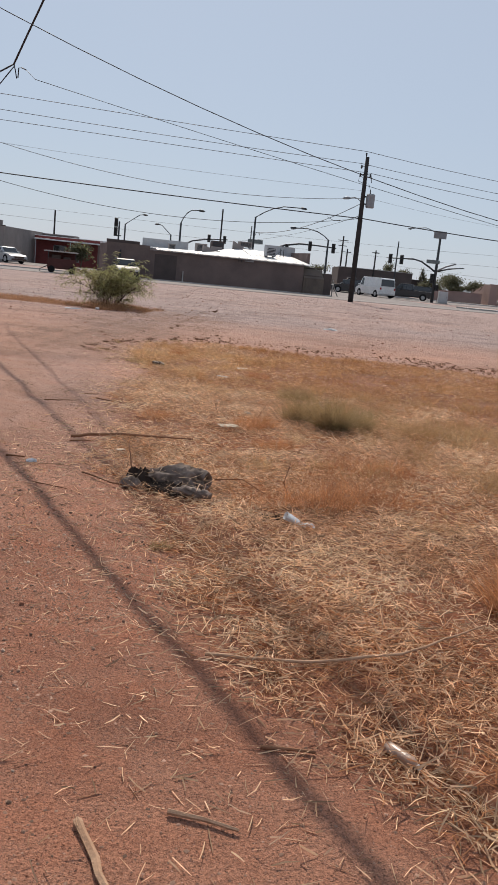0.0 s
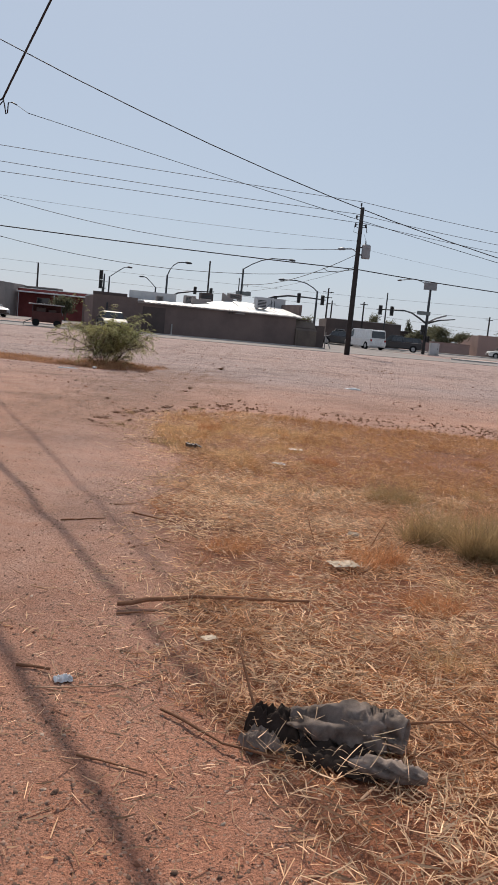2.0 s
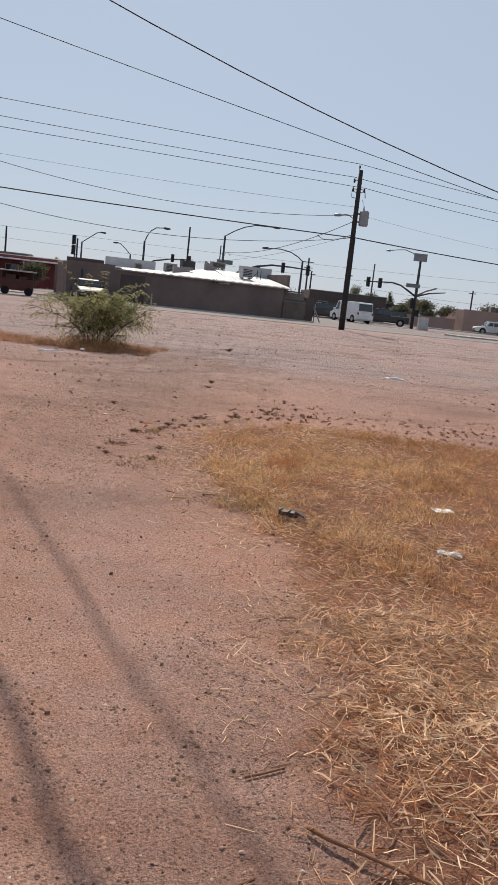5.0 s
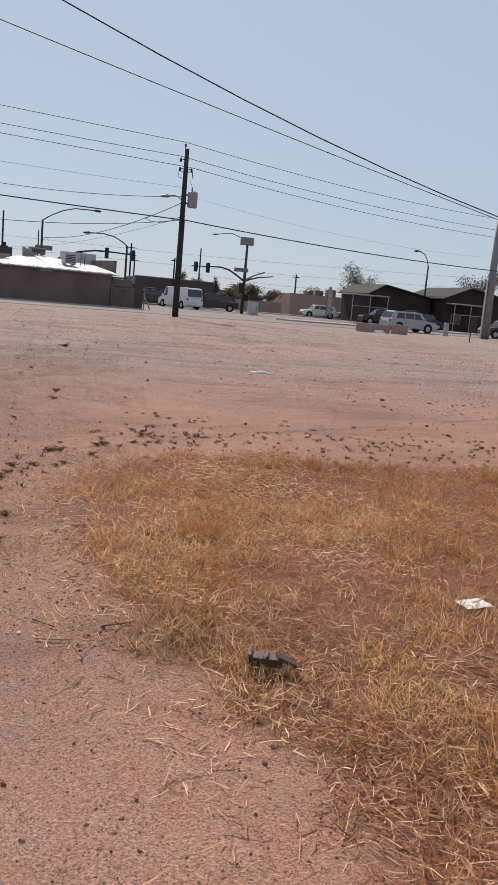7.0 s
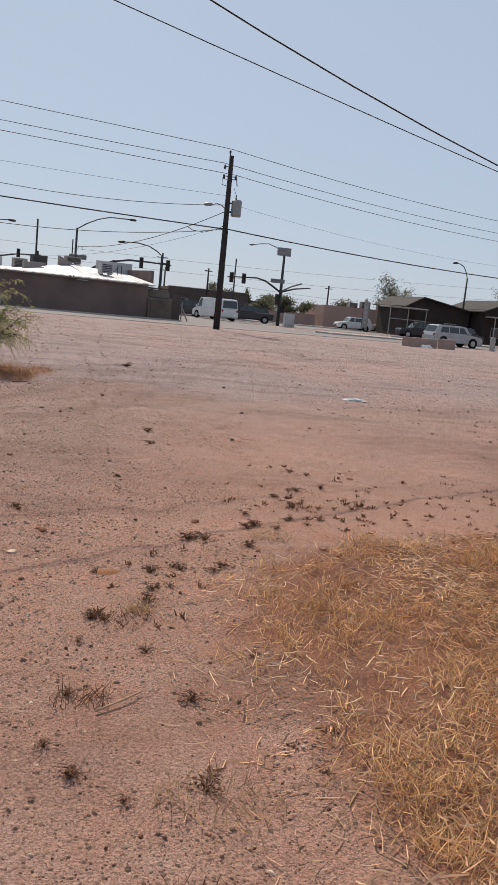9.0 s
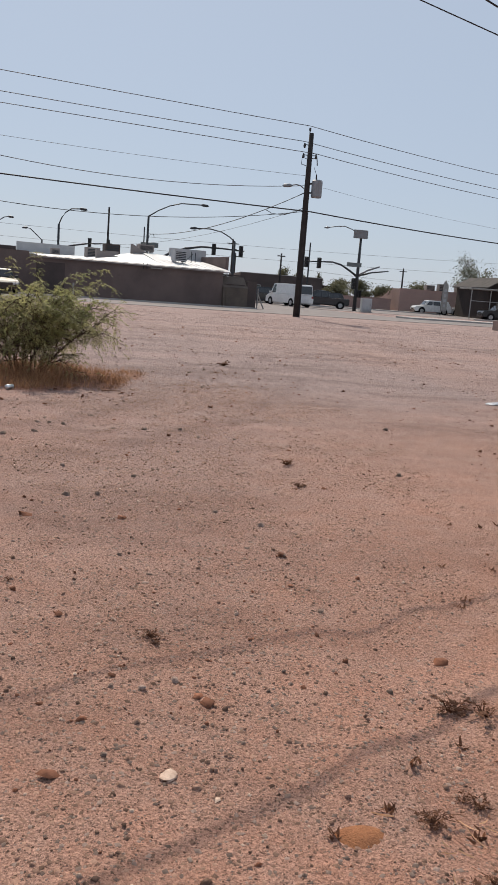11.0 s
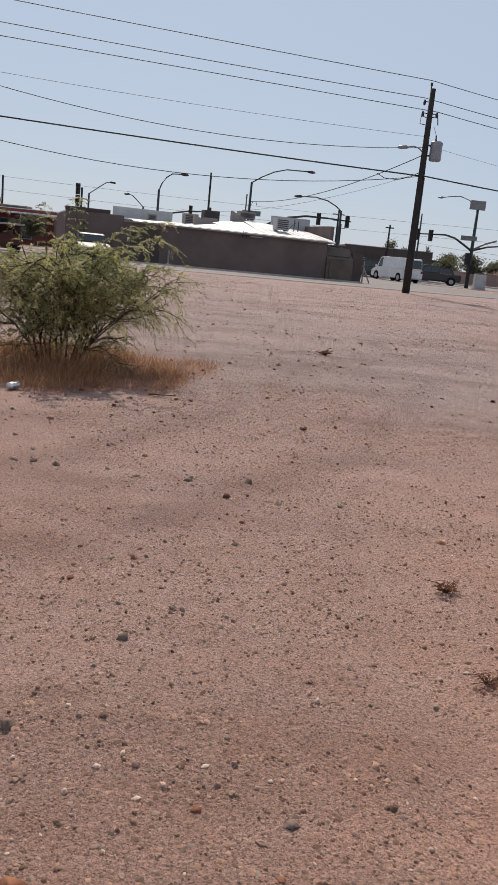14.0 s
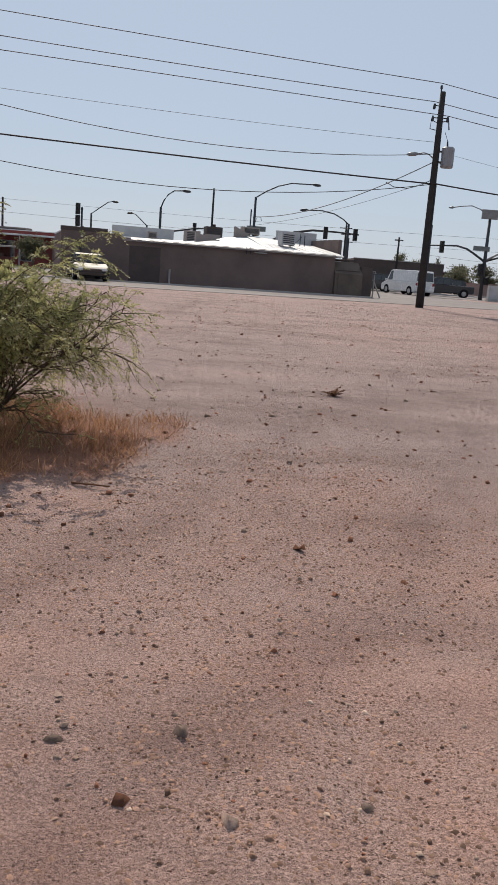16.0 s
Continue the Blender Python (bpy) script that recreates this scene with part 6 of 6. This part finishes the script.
def gable_house(name, label, x0, x1, y0, y1, eave, ridge_x, ridge_z, porch):
    t = thing(name, label, "house", pose(0, 0, -0.05))
    part("wall", boxes((x0, x1, y0, y0 + 0.2, 0, eave), (x0, x1, y1 - 0.2, y1, 0, eave), (x0, x0 + 0.2, y0 + 0.2, y1 - 0.2, 0, eave), (x1 - 0.2, x1, y0 + 0.2, y1 - 0.2, 0, eave)), M_HOUSE, t)
    bm = bmesh.new()
    prism(bm, ((x0 + 0.05, eave), (x1 - 0.05, eave), (ridge_x, ridge_z - 0.15)), y0 + 0.02, y0 + 0.18)
    part("gable", bm, M_HOUSE, t)
    for a in (x0 - 0.5, x1 + 0.5):
        za = eave - 0.15
        bm = bmesh.new()
        prism(bm, ((a, za), (ridge_x, ridge_z - 0.12), (ridge_x, ridge_z), (a, za + 0.12)), y0 - 0.6, y1 + 0.5)
        part("roof", bm, M_SHINGLE, t, "dark shingle roof slope")
    window_unit(t, x0 + 1.0, x0 + 2.3, 0.9, 2.1, y0 - 0.02)
    window_unit(t, x1 - 3.2, x1 - 1.6, 0.9, 2.1, y0 - 0.02)
    d = part("door", boxes((ridge_x + 0.6, ridge_x + 1.5, y0 - 0.03, y0 - 0.002, 0.05, 2.1), bevel=0.005), M_WALLDARK, t, "dark front door")
    part("handle", boxes((ridge_x + 1.3, ridge_x + 1.36, y0 - 0.08, y0 - 0.03, 1.0, 1.15)), M_STEEL, d)
    for (a, b, z, dep) in porch:
        p = part("porch_roof", boxes((a, b, y0 - dep, y0 - 0.05, z, z + 0.14), bevel=0.02), M_TRIM, t, "pale flat porch roof")
        for x in (a + 0.15, (a + b) / 2, b - 0.15):
            part("post", tubes(([(x, y0 - dep + 0.15, 0), (x, y0 - dep + 0.15, z)], 0.06), seg=6), M_TRIM, p)
        part("rail", boxes((a + 0.15, b - 0.15, y0 - dep + 0.12, y0 - dep + 0.18, 2.0, 2.07)), M_TRIM, p)
    return t


gable_house("house", "dark bungalow with a shingle roof and open carport", 30.5, 38.5, 108, 118, 3.7, 32.2, 4.9, ((26.9, 31.6, 3.3, 3.5),))
gable_house("house", "dark gabled bungalow with a pale porch frame", 38.9, 49.5, 105, 116, 3.9, 42.0, 5.35, ((39.0, 43.5, 3.2, 2.4),))
plain_block("shed_row", "low dark building with a pale roof behind the street", 51, 66, 104, 112, 3.1, M_HOUSE, M_TRIM, 0, 0.1, (), (("window", 2, 3.4, 0.9, 1.9), ("window", 6, 7.4, 0.9, 1.9)))


def banner(x, y):
    t = thing("feather_flag", "tall pale advertising feather flag", "flag", pose(x, y, 0.0))
    part("pole", tube(bmesh.new(), [(0, 0, 0), (0, 0, 3.2), (0.12, 0, 3.9), (0.35, 0, 4.15)], [0.03, 0.025, 0.02, 0.015], 6), M_DARKSTEEL, t)
    bm = bmesh.new()
    prism(bm, ((0.04, 0.5), (0.75, 0.6), (0.72, 3.4), (0.38, 4.1), (0.14, 3.85), (0.04, 3.2)), -0.012, 0.012)
    part("cloth", bm, M_TRIM, t, "pale printed cloth")
    for zb in (1.0, 1.6, 2.2, 2.8):
        part("print_bar", boxes((0.25, 0.55, -0.02, -0.014, zb, zb + 0.34)), M_LTGREY, t, "unreadable printed mark")
    return t


banner(26.4, 112)


def concrete_block(x, y, L, h, rz, label):
    t = part("concrete_block", boxes((-L / 2, L / 2, -0.3, 0.3, -0.03, h), bevel=0.04), M_BLOCK)
    t.matrix_basis = pose(x, y, 0, 0, 0, rz)
    return tagged(t, label, "barrier", "concrete blocks at the lot's edge")


concrete_block(14.7, 67.0, 2.7, 0.62, 20, "long pinkish concrete block at the lot's edge")
concrete_block(17.1, 67.9, 1.1, 0.68, 20, "short concrete block at the lot's edge")


def bollard(x, y):
    t = thing("bollard", "short pale concrete bollard at the kerb", "bollard", pose(x, y, -0.05))
    part("shaft", tube(bmesh.new(), [(0, 0, 0), (0, 0, 1.05), (0, 0, 1.15)], [0.22, 0.21, 0.15], 14), M_TRIM, t)
    part("base", tube(bmesh.new(), [(0, 0, 0), (0, 0, 0.1)], 0.3, 14), M_WALK, t)
    return t


bollard(24.1, 74.5)
ps = thing("sign_post", "thin dark post standing at the lot's edge", "post", pose(19.6, 62.0, -0.1))
part("post", tubes(([(0, 0, 0), (0, 0, 1.75)], 0.04)), M_DARKSTEEL, ps)
part("cap", tubes(([(0, 0, 1.75), (0, 0, 1.79)], 0.055)), M_DARKSTEEL, ps)
kb = part("kerb_block", boxes((-3.2, 3.2, -0.12, 0.12, 0, 0.16), bevel=0.03), M_WALK)
kb.matrix_basis = pose(27.5, 97.0, 0.02, 0, 0, 8)
tagged(kb, "low concrete kerb before the carport", "kerb")


# ---- vehicles ----
def vehicle(name, label, paint_m, x, y, rz, kind="suv", z=0.02):
    L, W, H = {"suv": (4.7, 1.86, 1.68), "van": (5.6, 2.02, 2.15), "sedan": (4.6, 1.8, 1.45), "pickup": (5.6, 1.95, 1.8)}[kind]
    t = thing(name, label, "van" if kind == "van" else "car" if kind != "pickup" else "pickup truck", pose(x, y, z, 0, 0, rz))
    h = L / 2
    belt = {"suv": 1.02, "van": 1.15, "sedan": 0.92, "pickup": 1.08}[kind]
    body = {"suv": ((-h, 0.42), (-h + 0.1, 0.3), (h - 0.12, 0.28), (h, 0.45), (h - 0.02, 0.72), (h - 0.18, 0.88), (h - 1.15, belt), (-h + 0.1, belt + 0.03), (-h, 0.8)),
            "van": ((-h, 0.42), (-h + 0.1, 0.3), (h - 0.12, 0.28), (h, 0.45), (h - 0.03, 0.85), (h - 0.75, belt), (-h + 0.04, belt), (-h, 0.8)),
            "sedan": ((-h, 0.45), (-h + 0.12, 0.26), (h - 0.12, 0.24), (h, 0.42), (h - 0.05, 0.64), (h - 0.3, 0.78), (h - 1.3, belt), (-h + 0.9, belt + 0.02), (-h + 0.1, 0.93), (-h, 0.8)),
            "pickup": ((-h, 0.5), (-h + 0.1, 0.38), (h - 0.12, 0.36), (h, 0.5), (h - 0.02, 0.85), (h - 0.15, 0.98), (h - 1.3, belt), (-h + 0.02, belt - 0.02), (-h, 0.9))}[kind]
    cab = {"suv": ((-h + 0.08, belt), (-h + 0.4, H - 0.06), (-h + 0.75, H), (0.35, H), (0.75, H - 0.07), (h - 1.2, belt)),
           "van": ((-h + 0.03, belt), (-h + 0.12, H - 0.08), (-h + 0.3, H), (h - 1.6, H), (h - 1.3, H - 0.08), (h - 0.8, belt)),
           "sedan": ((-h + 0.55, belt), (-h + 1.25, H - 0.04), (-h + 1.7, H), (0.2, H), (0.5, H - 0.06), (h - 1.35, belt)),
           "pickup": ((-0.75, belt), (-0.6, H - 0.05), (-0.4, H), (0.7, H), (0.95, H - 0.06), (h - 1.35, belt))}[kind]
    bm = bmesh.new()
    prism(bm, body, -W / 2, W / 2)
    bmesh.ops.bevel(bm, geom=list(bm.edges), offset=0.06, segments=2, affect='EDGES', profile=0.6)
    b = part("body", bm, paint_m, t, smooth=False)
    bm = bmesh.new()
    vs = prism(bm, cab, -W / 2 + 0.06, W / 2 - 0.06)
    for v in vs:
        k = (v.co.z - belt) / (H - belt)
        v.co.y *= 1 - (0.16 if kind != "van" else 0.08) * max(0, k)
    bmesh.ops.bevel(bm, geom=list(bm.edges), offset=0.05, segments=2, affect='EDGES', profile=0.6)
    part("cabin", bm, paint_m, t)
    # glass, set just proud of the cabin
    zc0, zc1 = belt + 0.07, H - 0.13
    inset = 0.16 if kind != "van" else 0.08

    def side_y(zv):
        return (W / 2 - 0.06) * (1 - inset * (zv - belt) / (H - belt)) + 0.004
    xr, xf = cab[0][0], cab[-1][0]
    spans = {"suv": ((-1.75, -0.95), (-0.87, 0.0), (0.08, 0.85)), "van": ((1.05, 1.75),), "sedan": ((-1.1, -0.25), (-0.17, 0.65)), "pickup": ((-0.5, 0.12), (0.2, 0.9))}[kind]
    for sy in (-1, 1):
        for i, (a, c) in enumerate(spans):
            bm = bmesh.new()
            lean0 = 0.16 if i == 0 and kind in ("suv", "sedan") else 0.0
            lean1 = 0.34 if i == len(spans) - 1 else 0.0
            co = ((a, zc0), (c, zc0), (c - lean1, zc1), (a + lean0, zc1))
            v0 = [bm.verts.new((px, sy * (side_y(pz) - 0.01), pz)) for px, pz in co]
            v1 = [bm.verts.new((px, sy * (side_y(pz) + 0.004), pz)) for px, pz in co]
            for q in range(4):
                bm.faces.new((v0[q], v0[(q + 1) % 4], v1[(q + 1) % 4], v1[q]))
            bm.faces.new(v0)
            bm.faces.new(v1)
            part("side_window", bm, M_WINDOW, t)
    for (xa, za), (xb, zb), nm in (((cab[-1][0], cab[-1][1]), cab[-2], "windscreen"), (cab[0], cab[1], "rear_window")):
        bm = bmesh.new()
        out = 0.012 if nm == "windscreen" else -0.012
        co = []
        for f, sgn in ((0.12, -1), (0.12, 1), (0.9, 1), (0.9, -1)):
            px, pz = xa + (xb - xa) * f, za + (zb - za) * f
            co.append((px + out, sgn * (side_y(pz) - 0.09), pz + 0.012))
        v0 = [bm.verts.new(c) for c in co]
        v1 = [bm.verts.new((c[0] - out * 2.2, c[1], c[2] - 0.02)) for c in co]
        for q in range(4):
            bm.faces.new((v0[q], v0[(q + 1) % 4], v1[(q + 1) % 4], v1[q]))
        bm.faces.new(v0)
        bm.faces.new(v1)
        part(nm, bm, M_WINDOW, t)
    r = 0.36 if kind != "sedan" else 0.33
    for wx in (-h + 0.92, h - 0.95):
        for sy in (-1, 1):
            yy = sy * (W / 2 - 0.09)
            w = part("wheel", tube(bmesh.new(), [(wx, yy - 0.11, r), (wx, yy - 0.09, r), (wx, yy + 0.09, r), (wx, yy + 0.11, r)], [r - 0.04, r, r, r - 0.04], 22), M_TYRE, t, "black tyre")
            part("rim", tube(bmesh.new(), [(wx, yy + sy * 0.10, r), (wx, yy + sy * 0.118, r), (wx, yy + sy * 0.122, r)], [0.24, 0.22, 0.05], 18), M_RIM, w, "alloy wheel rim")
            part("wheel_arch", tube(bmesh.new(), [(wx, sy * (W / 2 - 0.06), r + 0.02), (wx, sy * (W / 2 + 0.003), r + 0.02)], r + 0.065, 22), M_TYRE, t)
    for sy in (-1, 1):
        zl = body[4][1] - 0.02 if kind != "van" else 0.8
        part("headlight", boxes((h - 0.22, h - 0.015, sy * (W / 2 - 0.26) - 0.17, sy * (W / 2 - 0.26) + 0.17, zl - 0.07, zl + 0.06), bevel=0.02), M_CHROME, t)
        part("tail_light", boxes((-h + 0.0, -h + 0.14, sy * (W / 2 - 0.13) - 0.1, sy * (W / 2 - 0.13) + 0.1, belt - 0.28, belt - 0.05), bevel=0.02), M_TAIL, t)
        part("mirror", boxes((xf - 0.3, xf - 0.12, sy * (W / 2 + 0.08) - 0.09, sy * (W / 2 + 0.08) + 0.09, belt + 0.03, belt + 0.17), bevel=0.03), paint_m, t)
    part("grille", boxes((h - 0.06, h + 0.004, -0.5, 0.5, 0.46, 0.64), bevel=0.01), M_BLACKPLASTIC, t)
    part("bumper", boxes((h - 0.12, h + 0.02, -W / 2 + 0.1, W / 2 - 0.1, 0.3, 0.44), bevel=0.03), M_BLACKPLASTIC, t)
    if kind == "van":
        part("side_panel", boxes((-h + 0.5, 0.2, -W / 2 + 0.05, -W / 2 + 0.075, belt + 0.12, H - 0.3), bevel=0.01), paint_m, t, "pressed van side panel")
    if kind == "pickup":
        part("bed", boxes((-h + 0.1, -0.8, -W / 2 + 0.12, W / 2 - 0.12, belt - 0.06, belt + 0.002)), M_BLACKPLASTIC, t)
    return t


vehicle("van", "white cargo van standing on the far road", M_WHITE, 5.9, 99.0, 113, "van")
vehicle("suv", "silver sport utility car parked at the kerb", M_SILVER, 22.3, 78.0, 8, "suv")
vehicle("suv", "white sport utility car parked by the pink wall", M_WHITE, 27.2, 117.5, 178, "suv")
vehicle("pickup_truck", "black pickup truck parked before the carport", M_BLACK, 30.2, 102.5, 175, "pickup")
vehicle("suv", "black sport utility car under the carport", M_BLACK, 34.6, 101.0, 20, "suv")
vehicle("suv", "black car parked behind the steel pole", M_BLACK, 33.6, 81.5, 178, "suv")
vehicle("pickup_truck", "dark grey pickup truck behind the van", M_DKBLUE, 10.4, 104, 170, "pickup")
vehicle("suv", "dark car standing at the crossing", M_BLACK, 13.8, 118, 175, "suv")
vehicle("suv", "dark car waiting beyond the van", M_DKBLUE, 3.6, 106, 178, "suv")
vehicle("sedan", "black sedan standing beside the brown wall", M_DUSTBLACK, -17.6, 69.0, -72, "sedan")
vehicle("sedan", "pale car parked at the grey building", M_SILVER, -31.0, 81.5, -40, "sedan")
vehicle("suv", "light car parked by the pink building", M_SILVER, 32.5, 119.5, 175, "suv")


def food_cart(x, y):
    t = thing("food_cart", "dark covered market cart with a pale canopy", "cart", pose(x, y, 0.0, 0, 0, 14))
    part("body", boxes((-1.0, 1.0, -0.5, 0.5, 0.3, 1.0), bevel=0.02), M_MAROON, t)
    part("canopy", boxes((-1.25, 1.15, -0.7, 0.7, 1.45, 1.53), bevel=0.02), M_TRIM, t, "pale flat canopy")
    part("back_panel", boxes((-0.95, 0.95, 0.42, 0.46, 0.95, 1.44)), M_MAROON, t, "faded maroon back panel")
    for sx in (-0.95, 0.95):
        for sy in (-0.45, 0.45):
            part("post", tubes(([(sx, sy, 0.35), (sx, sy, 1.46)], 0.03), seg=6), M_DARKSTEEL, t)
            part("wheel", tube(bmesh.new(), [(sx * 0.75, sy * 1.1 - 0.05, 0.25), (sx * 0.75, sy * 1.1 + 0.05, 0.25)], 0.25, 14), M_TYRE, t)
    part("drawbar", tubes(([(-1.0, 0, 0.45), (-1.5, 0, 0.2), (-1.52, 0, 0.02)], 0.03)), M_DARKSTEEL, t)
    part("load", boxes((-0.7, -0.1, -0.3, 0.3, 0.955, 1.25), (0.1, 0.6, -0.3, 0.25, 0.955, 1.15), bevel=0.03), M_BLACKPLASTIC, t, "dark boxes on the cart")
    return t


food_cart(-20.9, 62.0)


# ---- far trees ----
def tree(x, y, h, w, seed, label, leaves=2600, trunk=0.18, sparse=0.0, size=0.13):
    leaves = int(leaves * 2.4)
    g = np.random.default_rng(seed)
    t = thing("tree", label, "tree", pose(x, y, -0.1))
    bm = bmesh.new()
    tips = []

    def limb(p, d, L, r, depth):
        pts, rad = [p], [r]
        for i in range(4):
            d = (d + Vector((g.normal(0, 0.16), g.normal(0, 0.16), 0.05))).normalized()
            pts.append(pts[-1] + d * L / 4)
            rad.append(r * (1 - 0.16 * (i + 1)))
            if depth < 2 and i >= 1:
                a = g.uniform(0, 6.283)
                limb(pts[-1], (d * 0.6 + Vector((math.cos(a), math.sin(a), g.uniform(0.0, 0.7))) * 0.8).normalized(), L * 0.6, r * 0.5, depth + 1)
        tips.extend(pts[2:] if depth else pts[-1:])
        tube(bm, pts, rad, 6)
    limb(Vector((0, 0, 0)), Vector((0, 0, 1)), h * 0.52, trunk, 0)
    P = np.array([tuple(p) for p in tips])
    P[:, :2] *= (w / 2) / max(0.3, np.abs(P[:, :2]).max()) * 0.85
    P[:, 2] *= h * 0.93 / P[:, 2].max()
    part("trunk", bm, M_BARK, t, "brown trunk and limbs")
    pick = P[g.integers(0, len(P), leaves)]
    c = pick + g.normal(0, 1, (leaves, 3)) * np.array([w * 0.085, w * 0.085, h * 0.06])
    c[:, 2] = np.maximum(c[:, 2], h * 0.12)
    u = g.normal(0, 1, (leaves, 3))
    u /= np.linalg.norm(u, axis=1)[:, None]
    v = np.cross(u, g.normal(0, 1, (leaves, 3)))
    v /= np.linalg.norm(v, axis=1)[:, None]
    s = (size * g.uniform(0.5, 1.2, leaves))[:, None]
    quad = np.stack([c - u * s, c + v * s * 0.5, c + u * s, c - v * s * 0.5], 1).reshape(-1, 3)
    f = np.arange(leaves * 4).reshape(-1, 4)
    cr = mesh_from_arrays("crown", quad, f, M_TREELEAF, "uneven dusty green crown", "", "")
    cr.parent = t
    return t


tree(34.6, 124, 8.0, 6.4, 1, "sparse dusty tree behind the houses", 1500, 0.2)
tree(54.5, 126, 8.9, 7.5, 2, "broad dusty tree behind the houses", 2200, 0.22)
tree(61.5, 127, 8.2, 7.0, 3, "broad dusty tree behind the houses", 2200, 0.22)
tree(21.8, 128, 3.9, 5.2, 4, "low bushy tree by the garden wall", 2000, 0.14)
tree(18.2, 131, 3.0, 4.2, 5, "low bushy tree by the garden wall", 1600, 0.14)
tree(13.2, 146, 5.2, 3.6, 6, "small far tree beyond the crossing", 1000, 0.14)
tree(16.5, 150, 4.4, 4.6, 7, "small far tree beyond the crossing", 1200, 0.14)
tree(20.5, 152, 4.8, 1.8, 8, "thin far tree beyond the crossing", 700, 0.14)
tree(9.8, 128, 3.4, 3.6, 9, "low bush by the dark building", 1200, 0.12)
tree(-26.0, 91, 2.6, 4.0, 12, "low shrub before the red building", 900, 0.1)
for i, (x, y, h, w) in enumerate(((-60, 150, 4, 9), (-48, 170, 4.5, 10), (-14, 190, 4.2, 9), (2, 200, 4.5, 10), (30, 175, 4.6, 9), (44, 170, 5.0, 9), (70, 150, 6, 9), (84, 160, 6, 10))):
    tree(x, y, h, w, 20 + i, "far dusty tree on the skyline", 900, 0.16, size=0.2)
